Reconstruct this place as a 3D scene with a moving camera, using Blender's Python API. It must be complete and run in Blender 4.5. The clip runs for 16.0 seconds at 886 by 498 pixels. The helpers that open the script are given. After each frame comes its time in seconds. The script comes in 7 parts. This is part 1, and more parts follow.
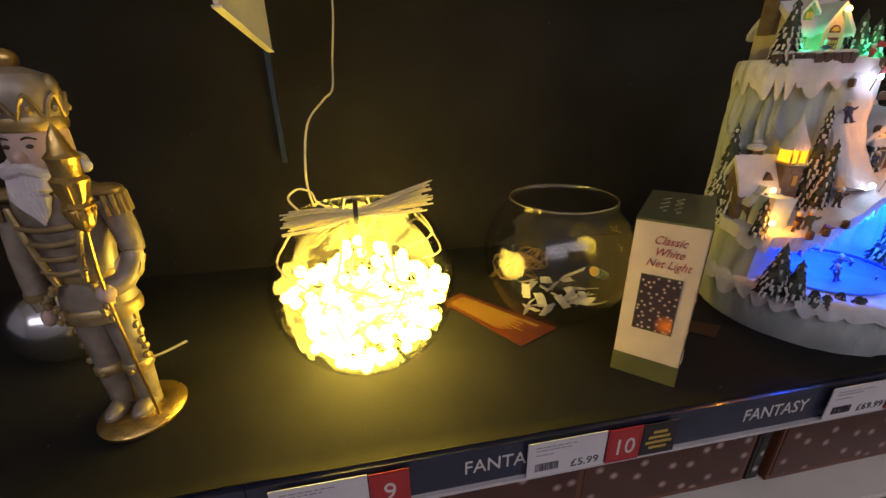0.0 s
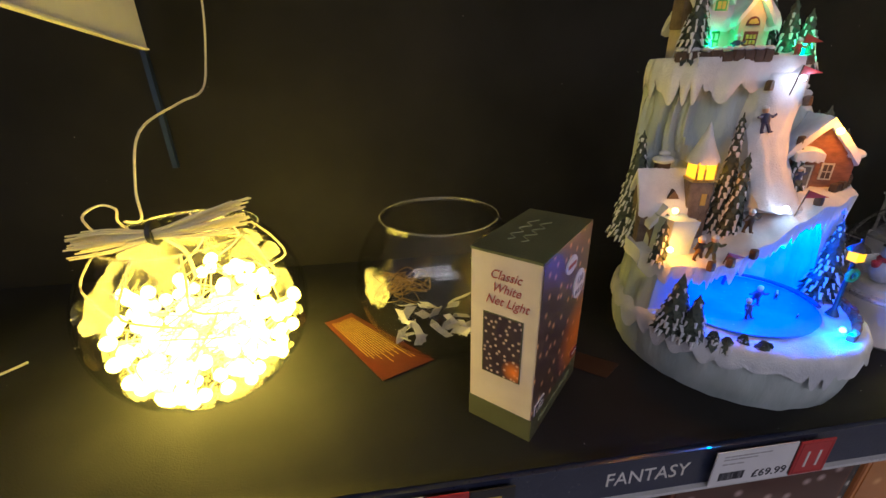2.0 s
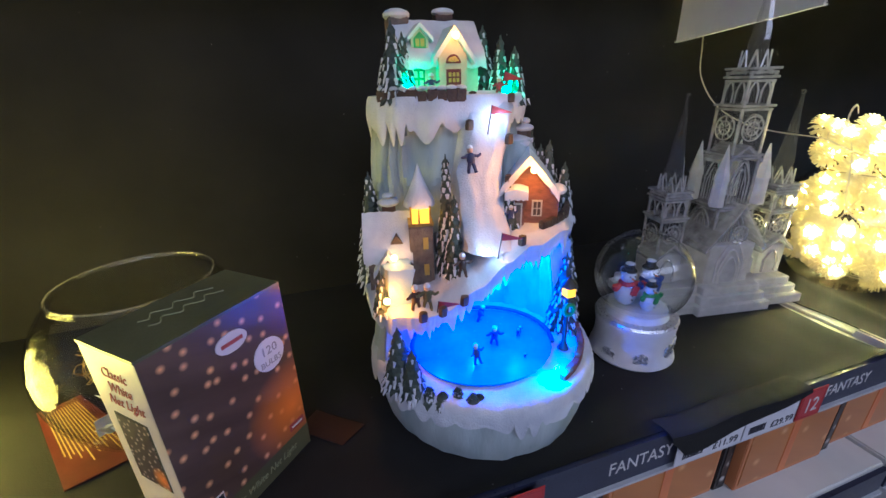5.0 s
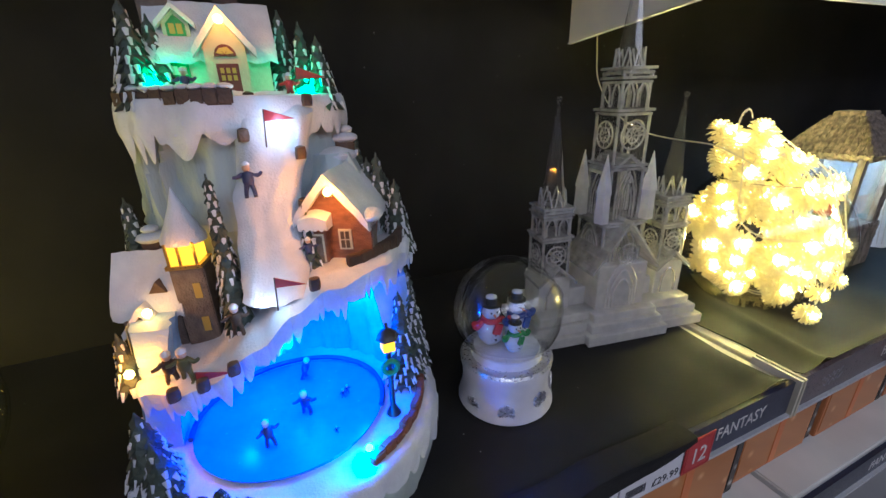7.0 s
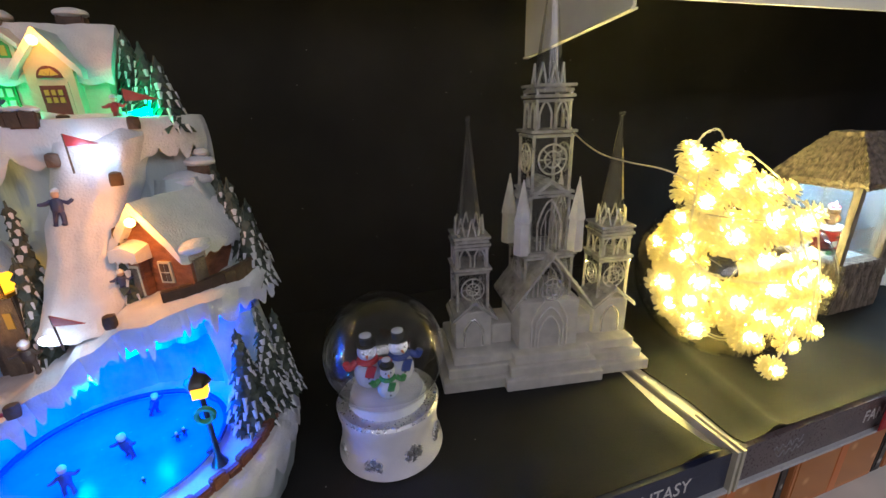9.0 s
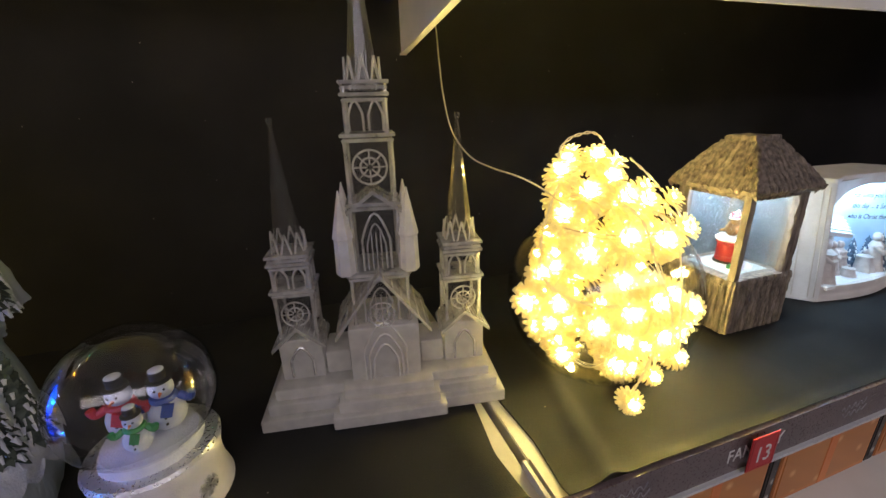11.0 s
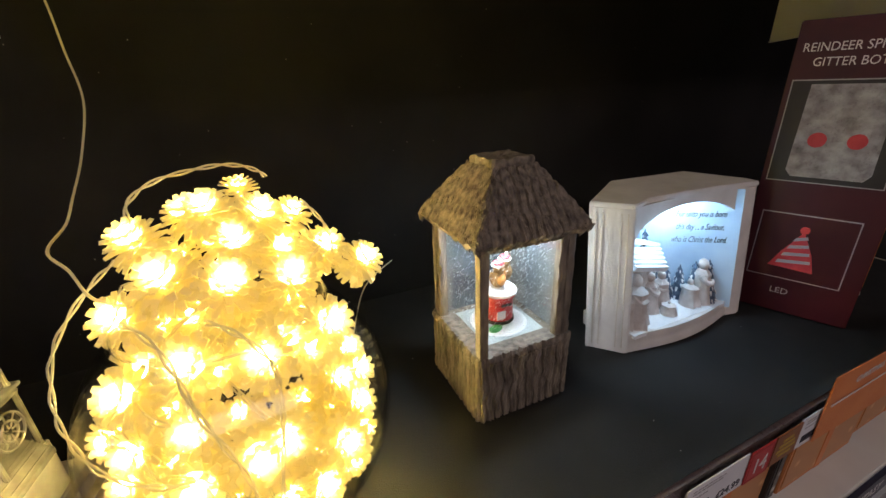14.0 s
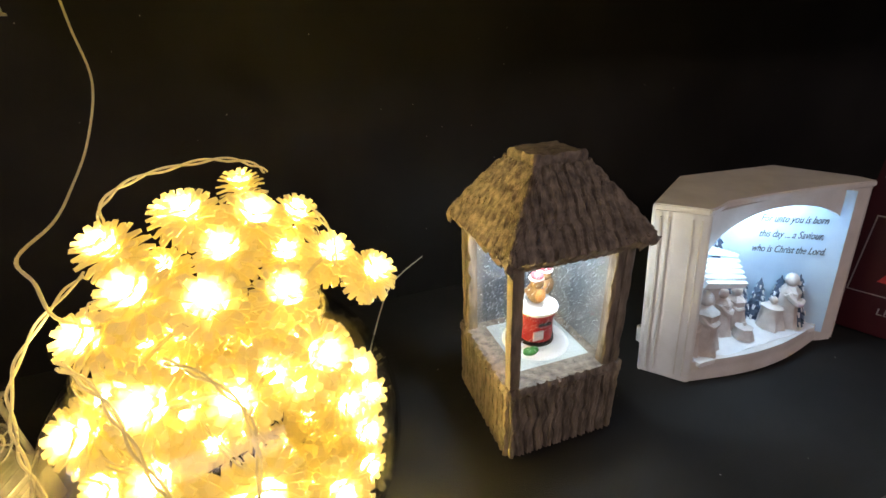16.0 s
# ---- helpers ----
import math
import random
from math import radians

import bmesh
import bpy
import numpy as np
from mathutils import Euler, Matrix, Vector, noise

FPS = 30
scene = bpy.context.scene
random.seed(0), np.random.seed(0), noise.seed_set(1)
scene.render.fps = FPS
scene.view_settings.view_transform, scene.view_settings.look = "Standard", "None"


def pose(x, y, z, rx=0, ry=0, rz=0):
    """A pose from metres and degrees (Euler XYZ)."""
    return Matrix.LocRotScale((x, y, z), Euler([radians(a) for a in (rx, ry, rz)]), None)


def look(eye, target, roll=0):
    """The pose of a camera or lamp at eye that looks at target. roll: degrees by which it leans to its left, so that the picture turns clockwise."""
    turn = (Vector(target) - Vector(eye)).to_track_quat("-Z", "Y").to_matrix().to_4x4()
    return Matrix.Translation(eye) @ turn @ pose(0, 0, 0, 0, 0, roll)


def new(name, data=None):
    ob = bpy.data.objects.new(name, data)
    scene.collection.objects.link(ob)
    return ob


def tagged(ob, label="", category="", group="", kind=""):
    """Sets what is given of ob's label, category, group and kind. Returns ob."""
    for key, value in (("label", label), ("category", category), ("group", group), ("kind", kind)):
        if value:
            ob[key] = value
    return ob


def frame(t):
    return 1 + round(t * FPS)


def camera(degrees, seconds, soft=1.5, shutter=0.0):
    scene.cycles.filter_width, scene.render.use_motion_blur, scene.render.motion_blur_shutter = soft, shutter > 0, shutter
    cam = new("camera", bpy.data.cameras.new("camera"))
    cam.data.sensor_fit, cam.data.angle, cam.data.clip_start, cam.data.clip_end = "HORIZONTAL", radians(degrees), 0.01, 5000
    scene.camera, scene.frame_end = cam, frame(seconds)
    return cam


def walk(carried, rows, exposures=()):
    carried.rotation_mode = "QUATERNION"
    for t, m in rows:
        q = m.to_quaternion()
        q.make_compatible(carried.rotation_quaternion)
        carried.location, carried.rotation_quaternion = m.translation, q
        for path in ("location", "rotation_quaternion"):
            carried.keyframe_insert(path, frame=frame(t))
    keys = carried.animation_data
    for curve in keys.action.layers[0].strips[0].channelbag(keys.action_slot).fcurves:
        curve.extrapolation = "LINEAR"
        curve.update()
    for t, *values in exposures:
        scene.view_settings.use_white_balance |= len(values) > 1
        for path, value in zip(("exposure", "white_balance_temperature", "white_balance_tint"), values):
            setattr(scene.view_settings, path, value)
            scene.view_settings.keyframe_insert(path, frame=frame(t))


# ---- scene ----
cam = camera(94.9, 16.0)
PATH = [
    (0, (-0.037, 0.05, 1.518), (0.299, 1.861, 0.737), -1.2),
    (0.5, (0.006, 0.057, 1.513), (0.278, 1.883, 0.743), -1.8),
    (1, (0.016, 0.099, 1.515), (0.266, 1.923, 0.733), -1.9),
    (1.5, (0.063, 0.1, 1.515), (0.32, 1.918, 0.721), -1.3),
    (2, (0.145, 0.08, 1.52), (0.388, 1.898, 0.723), -1.2),
    (2.5, (0.201, 0.06, 1.521), (0.413, 1.884, 0.728), -1.4),
    (3, (0.235, 0.049, 1.523), (0.395, 1.881, 0.738), -2.4),
    (3.5, (0.26, 0.075, 1.525), (0.495, 1.9, 0.742), -2.7),
    (4, (0.268, 0.1, 1.537), (0.718, 1.887, 0.761), -2.0),
    (4.5, (0.285, 0.101, 1.536), (0.873, 1.856, 0.779), -1.4),
    (5, (0.363, 0.085, 1.54), (0.936, 1.844, 0.78), -1.7),
    (5.2, (0.394, 0.078, 1.538), (0.966, 1.841, 0.787), -1.7),
    (7.5, (0.559, 0.124, 1.527), (1.313, 1.832, 0.809), -1.9),
    (8, (0.612, 0.089, 1.531), (1.184, 1.875, 0.834), -2.8),
    (10.3, (0.747, 0.122, 1.526), (1.348, 1.917, 0.879), -1.0),
    (10.5, (0.77, 0.122, 1.527), (1.37, 1.91, 0.861), -1.1),
    (11, (0.856, 0.1, 1.523), (1.46, 1.888, 0.862), -1.7),
    (11.5, (0.918, 0.089, 1.523), (1.523, 1.875, 0.857), -2.4),
    (12, (0.96, 0.068, 1.524), (1.553, 1.853, 0.844), -2.9),
    (12.5, (1.01, 0.086, 1.528), (1.597, 1.87, 0.841), -3.7),
    (13, (1.055, 0.146, 1.536), (1.793, 1.862, 0.821), -2.4),
    (13.5, (1.117, 0.16, 1.541), (1.933, 1.831, 0.805), -1.9),
    (14, (1.204, 0.16, 1.542), (1.969, 1.844, 0.781), -2.1),
    (14.5, (1.254, 0.157, 1.541), (1.913, 1.873, 0.754), -3.2),
    (15, (1.288, 0.153, 1.538), (1.904, 1.877, 0.731), -2.9),
    (15.5, (1.271, 0.177, 1.538), (1.866, 1.905, 0.727), -2.7),
    (16, (1.242, 0.211, 1.542), (1.786, 1.941, 0.698), -2.8),
]
EXPOSURES = [(0, 0.0, 6600, 18), (2, 0.15, 6000, 13), (3.5, 0.35, 5250, 12), (5, 0.45, 4850, 13), (8, 0.3, 5700, 8), (10.5, 0.4, 6350, 14), (12, 0.1, 6600, 16), (13.5, -0.1, 6900, 17), (14.5, -0.15, 7050, 18), (16, -0.05, 7300, 20)]
walk(cam, [(t, look(eye, target, roll)) for t, eye, target, roll in PATH], EXPOSURES)

# ---- world and lights ----
WORLD = bpy.data.worlds.new("shop_world")
scene.world = WORLD
WORLD.use_nodes = True
WORLD.node_tree.nodes["Background"].inputs[0].default_value = (0.05, 0.05, 0.06, 1)
WORLD.node_tree.nodes["Background"].inputs[1].default_value = 0.3


def area_lamp(name, eye, target, sx, sy, watts, colour):
    data = bpy.data.lights.new(name, "AREA")
    data.shape, data.size, data.size_y, data.energy, data.color = "RECTANGLE", sx, sy, watts, colour
    ob = new(name, data)
    ob.matrix_world = look(eye, target)
    return ob


def bulb_lamp(name, x, y, z, watts, colour, radius=0.004):
    data = bpy.data.lights.new(name, "POINT")
    data.energy, data.color, data.shadow_soft_size = watts, colour, radius
    ob = new(name, data)
    ob.location = (x, y, z)
    return ob


CEILING_WATTS = 10.5
for n, x in enumerate((-1.4, 0.4, 2.2)):
    area_lamp("ceiling_lamp", (x, -1.9, 2.8), (x, 0.3, 1.2), 1.75, 0.8, CEILING_WATTS, (1.0, 0.93, 1.0))


# ---- materials ----
def node_mat(name):
    m = bpy.data.materials.new(name)
    m.use_nodes = True
    return m, m.node_tree.nodes, m.node_tree.links, m.node_tree.nodes["Principled BSDF"]


def surface(name, a, b, rough=0.6, scale=40.0, bump=0.15, fine=400.0, metal=0.0, spec=0.5, trans=0.0, glow=None, power=0.0, sub=0.0, coat=0.0, stretch=(1, 1, 1), detail=5.0):
    """Two-tone surface with a coarse and a fine grain in colour, roughness and relief."""
    m, nodes, links, p = node_mat(name)
    co = nodes.new("ShaderNodeTexCoord")
    mp = nodes.new("ShaderNodeMapping")
    mp.inputs["Scale"].default_value = stretch
    links.new(co.outputs["Object"], mp.inputs[0])
    n1, n2 = nodes.new("ShaderNodeTexNoise"), nodes.new("ShaderNodeTexNoise")
    n1.inputs["Scale"].default_value, n1.inputs["Detail"].default_value = scale, detail
    n2.inputs["Scale"].default_value, n2.inputs["Detail"].default_value = fine, 2.0
    links.new(mp.outputs[0], n1.inputs["Vector"])
    links.new(mp.outputs[0], n2.inputs["Vector"])
    ramp = nodes.new("ShaderNodeValToRGB")
    ramp.color_ramp.elements[0].position, ramp.color_ramp.elements[1].position = 0.32, 0.68
    ramp.color_ramp.elements[0].color, ramp.color_ramp.elements[1].color = (*a, 1), (*b, 1)
    links.new(n1.outputs[0], ramp.inputs[0])
    links.new(ramp.outputs[0], p.inputs["Base Color"])
    mr = nodes.new("ShaderNodeMapRange")
    mr.inputs[3].default_value, mr.inputs[4].default_value = max(0.02, rough - 0.12), min(1, rough + 0.12)
    links.new(n2.outputs[0], mr.inputs[0])
    links.new(mr.outputs[0], p.inputs["Roughness"])
    if bump:
        add = nodes.new("ShaderNodeMath")
        add.operation = "ADD"
        links.new(n1.outputs[0], add.inputs[0])
        links.new(n2.outputs[0], add.inputs[1])
        bp = nodes.new("ShaderNodeBump")
        bp.inputs["Strength"].default_value, bp.inputs["Distance"].default_value = bump, 0.002
        links.new(add.outputs[0], bp.inputs["Height"])
        links.new(bp.outputs[0], p.inputs["Normal"])
    p.inputs["Metallic"].default_value = metal
    p.inputs["Specular IOR Level"].default_value = spec
    p.inputs["Transmission Weight"].default_value = trans
    p.inputs["Coat Weight"].default_value = coat
    if sub:
        p.inputs["Subsurface Weight"].default_value = sub
        p.inputs["Subsurface Radius"].default_value = (1, 1, 1)
        p.inputs["Subsurface Scale"].default_value = 0.004
    if glow:
        p.inputs["Emission Color"].default_value = (*glow, 1)
        p.inputs["Emission Strength"].default_value = power
    return m


def glowing(name, colour, power):
    m, nodes, links, p = node_mat(name)
    p.inputs["Base Color"].default_value = (*(0.03 * c for c in colour), 1)
    p.inputs["Specular IOR Level"].default_value = 0.1
    p.inputs["Emission Color"].default_value = (*colour, 1)
    p.inputs["Emission Strength"].default_value = power
    return m


def thin_glass(name, tint=(1, 1, 1), rough=0.0, base=0.04, power=5.0):
    """A thin wall of clear glass: passes light straight on and mirrors more towards grazing angles."""
    m, nodes, links, p = node_mat(name)
    nodes.remove(p)
    out = nodes["Material Output"]
    tr, gl, lw, mix = (nodes.new("ShaderNode" + k) for k in ("BsdfTransparent", "BsdfGlossy", "LayerWeight", "MixShader"))
    tr.inputs[0].default_value = (*tint, 1)
    gl.inputs["Roughness"].default_value = rough
    pw, ma = nodes.new("ShaderNodeMath"), nodes.new("ShaderNodeMath")
    pw.operation, ma.operation = "POWER", "MULTIPLY_ADD"
    pw.inputs[1].default_value = power
    ma.inputs[1].default_value, ma.inputs[2].default_value = 0.9, base
    links.new(lw.outputs["Facing"], pw.inputs[0])
    links.new(pw.outputs[0], ma.inputs[0])
    links.new(ma.outputs[0], mix.inputs[0])
    links.new(tr.outputs[0], mix.inputs[1])
    links.new(gl.outputs[0], mix.inputs[2])
    links.new(mix.outputs[0], out.inputs[0])
    return m


def milky_glass(name, milk, cloud_depth=0.4, gloss=0.13, rough=0.09):
    """Moulded clear acrylic: mostly see-through, with a little cloud in it and strong edges."""
    m = thin_glass(name, (0.96, 0.96, 0.95), rough, gloss, 2.2)
    nodes, links = m.node_tree.nodes, m.node_tree.links
    body, tl, both, mix = (nodes.new("ShaderNode" + k) for k in ("BsdfPrincipled", "BsdfTranslucent", "MixShader", "MixShader"))
    body.inputs["Base Color"].default_value = (0.87, 0.84, 0.79, 1)
    body.inputs["Roughness"].default_value = 0.2
    tl.inputs[0].default_value = (0.88, 0.87, 0.85, 1)
    both.inputs[0].default_value = 0.58
    links.new(body.outputs[0], both.inputs[1])
    links.new(tl.outputs[0], both.inputs[2])
    cloud = nodes.new("ShaderNodeTexNoise")
    cloud.inputs["Scale"].default_value = 70.0
    co, rng = nodes.new("ShaderNodeTexCoord"), nodes.new("ShaderNodeMapRange")
    links.new(co.outputs["Object"], cloud.inputs["Vector"])
    links.new(cloud.outputs[0], rng.inputs[0])
    rng.inputs[1].default_value, rng.inputs[2].default_value = 0.3, 0.7
    rng.inputs[3].default_value, rng.inputs[4].default_value = milk * (1 - cloud_depth), milk * (1 + cloud_depth)
    out = nodes["Material Output"]
    old = out.inputs[0].links[0].from_socket
    links.new(rng.outputs[0], mix.inputs[0])
    links.new(old, mix.inputs[1])
    links.new(both.outputs[0], mix.inputs[2])
    links.new(mix.outputs[0], out.inputs[0])
    return m


def sparkle_pane(name):
    """Glitter-flecked liquid behind glass: half clear, half pale blue with bright specks."""
    m = milky_glass(name, 0.4, 0.06)
    nodes, links = m.node_tree.nodes, m.node_tree.links
    co, vo, rng = nodes.new("ShaderNodeTexCoord"), nodes.new("ShaderNodeTexVoronoi"), nodes.new("ShaderNodeMapRange")
    vo.inputs["Scale"].default_value = 330.0
    links.new(co.outputs["Object"], vo.inputs["Vector"])
    links.new(vo.outputs["Distance"], rng.inputs[0])
    rng.inputs[1].default_value, rng.inputs[2].default_value = 0.34, 0.2
    mix = nodes.new("ShaderNodeMix")
    mix.data_type = "RGBA"
    mix.inputs[6].default_value, mix.inputs[7].default_value = (0.09, 0.14, 0.19, 1), (0.95, 0.97, 1, 1)
    links.new(rng.outputs[0], mix.inputs[0])
    body = [n for n in nodes if n.type == "BSDF_PRINCIPLED"][0]
    links.new(mix.outputs[2], body.inputs["Base Color"])
    return m


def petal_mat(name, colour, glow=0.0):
    """Thin frosted plastic that lets half the light through; glow adds emission in place of scattered LED light."""
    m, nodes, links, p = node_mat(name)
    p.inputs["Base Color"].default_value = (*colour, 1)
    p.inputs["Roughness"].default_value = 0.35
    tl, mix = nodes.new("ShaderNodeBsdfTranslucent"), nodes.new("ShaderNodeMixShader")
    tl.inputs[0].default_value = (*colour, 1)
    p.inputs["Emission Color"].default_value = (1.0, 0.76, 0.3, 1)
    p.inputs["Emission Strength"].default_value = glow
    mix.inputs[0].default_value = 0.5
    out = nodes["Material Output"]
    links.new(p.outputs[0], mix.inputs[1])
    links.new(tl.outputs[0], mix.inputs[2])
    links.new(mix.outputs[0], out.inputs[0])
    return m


def cloth_mat(name, a, b, rough=0.7, spec=0.12):
    """Black woven fabric: fine crossed threads, soft stains and pale lint."""
    m = surface(name, a, b, rough, 7.0, 0.25, 900.0, spec=spec)
    nodes, links = m.node_tree.nodes, m.node_tree.links
    p = nodes["Principled BSDF"]
    co = nodes.new("ShaderNodeTexCoord")
    ramp = [n for n in nodes if n.type == "VALTORGB"][0]
    vo = nodes.new("ShaderNodeTexVoronoi")
    vo.inputs["Scale"].default_value = 38.0
    links.new(co.outputs["Object"], vo.inputs["Vector"])
    lint = nodes.new("ShaderNodeMapRange")
    lint.inputs[1].default_value, lint.inputs[2].default_value = 0.03, 0.015
    links.new(vo.outputs["Distance"], lint.inputs[0])
    mix = nodes.new("ShaderNodeMix")
    mix.data_type = "RGBA"
    mix.inputs[7].default_value = (0.3, 0.29, 0.27, 1)
    links.new(lint.outputs[0], mix.inputs[0])
    links.new(ramp.outputs[0], mix.inputs[6])
    links.new(mix.outputs[2], p.inputs["Base Color"])
    return m


def photo_mat(name, dark, mid, spot, scale, size, glow_at=None, fire=(0.9, 0.25, 0.03)):
    """A printed photograph of small warm lights against dark boards; glow_at: centre and radius of a printed lantern."""
    m, nodes, links, p = node_mat(name)
    co = nodes.new("ShaderNodeTexCoord")
    sep, flat = nodes.new("ShaderNodeSeparateXYZ"), nodes.new("ShaderNodeCombineXYZ")
    links.new(co.outputs["Object"], sep.inputs[0])
    links.new(sep.outputs[0], flat.inputs[0])
    links.new(sep.outputs[2], flat.inputs[1])
    turn = nodes.new("ShaderNodeMapping")
    turn.inputs["Rotation"].default_value = (0, 0, 0.45)
    links.new(flat.outputs[0], turn.inputs[0])
    wave = nodes.new("ShaderNodeTexNoise")
    wave.inputs["Scale"].default_value, wave.inputs["Detail"].default_value = scale * 0.5, 4.0
    boards = nodes.new("ShaderNodeMapping")
    boards.inputs["Scale"].default_value = (0.22, 1.5, 1)
    links.new(turn.outputs[0], boards.inputs[0])
    links.new(boards.outputs[0], wave.inputs["Vector"])
    base = nodes.new("ShaderNodeMix")
    base.data_type = "RGBA"
    base.inputs[6].default_value, base.inputs[7].default_value = (*dark, 1), (*mid, 1)
    links.new(wave.outputs[0], base.inputs[0])
    vo = nodes.new("ShaderNodeTexVoronoi")
    vo.inputs["Scale"].default_value = scale
    vo.inputs["Randomness"].default_value = 0.8
    vo.voronoi_dimensions = "2D"
    links.new(turn.outputs[0], vo.inputs["Vector"])
    rng = nodes.new("ShaderNodeMapRange")
    rng.inputs[1].default_value, rng.inputs[2].default_value = size, size * 0.1
    links.new(vo.outputs["Distance"], rng.inputs[0])
    dots = nodes.new("ShaderNodeMix")
    dots.data_type = "RGBA"
    dots.inputs[7].default_value = (*spot, 1)
    links.new(rng.outputs[0], dots.inputs[0])
    links.new(base.outputs[2], dots.inputs[6])
    last = dots
    if glow_at:
        (gx, gy, gz), gr = glow_at
        dist = nodes.new("ShaderNodeVectorMath")
        dist.operation = "DISTANCE"
        dist.inputs[1].default_value = (gx, gy, gz)
        links.new(co.outputs["Object"], dist.inputs[0])
        fr = nodes.new("ShaderNodeMapRange")
        fr.inputs[1].default_value, fr.inputs[2].default_value = gr, 0.0
        links.new(dist.outputs["Value"], fr.inputs[0])
        last = nodes.new("ShaderNodeMix")
        last.data_type = "RGBA"
        last.inputs[7].default_value = (*fire, 1)
        links.new(fr.outputs[0], last.inputs[0])
        links.new(dots.outputs[2], last.inputs[6])
    links.new(last.outputs[2], p.inputs["Base Color"])
    p.inputs["Roughness"].default_value = 0.28
    return m


def glitter_mat(name, a, b, metal, rough):
    """Painted resin sprinkled with fine glitter flakes."""
    m = surface(name, a, b, rough, 60.0, 0.3, 700.0, metal=metal)
    nodes, links = m.node_tree.nodes, m.node_tree.links
    p = nodes["Principled BSDF"]
    co = nodes.new("ShaderNodeTexCoord")
    vo = nodes.new("ShaderNodeTexVoronoi")
    vo.inputs["Scale"].default_value = 900.0
    links.new(co.outputs["Object"], vo.inputs["Vector"])
    bp = nodes.new("ShaderNodeBump")
    bp.inputs["Strength"].default_value, bp.inputs["Distance"].default_value = 0.35, 0.0008
    links.new(vo.outputs["Color"], bp.inputs["Height"])
    links.new(bp.outputs[0], p.inputs["Normal"])
    return m


M = {}
M["cloth"] = cloth_mat("black_cloth", (0.015, 0.015, 0.015), (0.026, 0.026, 0.025), 0.7, 0.11)
M["drape"] = cloth_mat("black_drape", (0.01, 0.0095, 0.009), (0.018, 0.017, 0.016))
M["metal_white"] = surface("white_shelf_metal", (0.68, 0.67, 0.63), (0.78, 0.77, 0.73), 0.4, 12, 0.05)
M["metal_cream"] = surface("cream_shelf_metal", (0.5, 0.46, 0.34), (0.6, 0.56, 0.43), 0.5, 9, 0.05)
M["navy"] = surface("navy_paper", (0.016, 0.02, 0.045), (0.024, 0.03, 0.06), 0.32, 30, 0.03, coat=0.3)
# dark steel whose blue is the bluish light on its edge, put into the colour
M["blue_lit_steel"] = surface("blue_grey_steel", (0.015, 0.03, 0.075), (0.03, 0.05, 0.11), 0.35, 30, 0.05, metal=0.4)
# navy strip with the warm sheen of its plastic cover mixed into the colour
M["sheen_navy"] = surface("faded_brown_navy_paper", (0.1, 0.075, 0.075), (0.15, 0.11, 0.105), 0.3, 30, 0.03, coat=0.4)
M["clear_edge"] = surface("pale_plastic", (0.5, 0.5, 0.52), (0.6, 0.6, 0.62), 0.3, 20, 0.02)
M["ink_white"] = surface("white_print", (0.62, 0.6, 0.58), (0.72, 0.7, 0.68), 0.5, 50, 0.0)
M["ink_grey"] = surface("grey_print", (0.3, 0.29, 0.3), (0.36, 0.35, 0.36), 0.5, 50, 0.0)
M["ink_black"] = surface("black_print", (0.02, 0.02, 0.03), (0.03, 0.03, 0.04), 0.5, 50, 0.0)
M["ink_red"] = surface("red_print", (0.32, 0.06, 0.06), (0.38, 0.08, 0.07), 0.5, 50, 0.0)
M["ink_gold"] = surface("ochre_print", (0.45, 0.3, 0.05), (0.5, 0.34, 0.07), 0.5, 50, 0.0)
M["ink_green"] = surface("pale_green_print", (0.24, 0.26, 0.14), (0.3, 0.32, 0.18), 0.4, 50, 0.0)
M["paper"] = surface("white_tag_paper", (0.62, 0.61, 0.64), (0.7, 0.69, 0.71), 0.55, 25, 0.04)
M["red_tag"] = surface("red_tag_card", (0.42, 0.03, 0.035), (0.5, 0.045, 0.045), 0.4, 25, 0.03)
M["black_tag"] = surface("black_tag_card", (0.02, 0.018, 0.018), (0.03, 0.027, 0.025), 0.45, 25, 0.03)
M["rust_tag"] = surface("rust_tag_card", (0.2, 0.07, 0.03), (0.27, 0.1, 0.04), 0.4, 25, 0.03)
M["orange_card"] = surface("orange_card", (0.62, 0.18, 0.05), (0.7, 0.24, 0.08), 0.45, 20, 0.03)
M["glass"] = thin_glass("bowl_glass", (0.985, 0.985, 0.975), 0.0, 0.045, 7.0)
M["globe"] = thin_glass("globe_glass", (0.97, 0.98, 0.98), 0.0, 0.07, 3.0)
M["pane"] = thin_glass("pane_glass", (0.95, 0.97, 0.98))
M["wire"] = petal_mat("clear_cable", (0.85, 0.8, 0.62))
M["twist_tie"] = surface("black_tie", (0.02, 0.018, 0.015), (0.03, 0.03, 0.02), 0.5, 80, 0.0)
M["bulb"] = glowing("warm_berry_bulb", (1.0, 0.72, 0.09), 25.0)
M["led"] = glowing("warm_led", (1.0, 0.79, 0.24), 470.0)
# petals emit a little themselves, standing in for LED light inside the plastic
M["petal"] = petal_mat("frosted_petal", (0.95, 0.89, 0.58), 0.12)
M["snow"] = surface("painted_snow", (0.5, 0.53, 0.6), (0.68, 0.7, 0.75), 0.55, 45, 0.35, 600, sub=0.15)
M["rock"] = surface("grey_rock", (0.3, 0.36, 0.37), (0.5, 0.56, 0.57), 0.5, 30, 0.35, 300, stretch=(1, 1, 0.25))
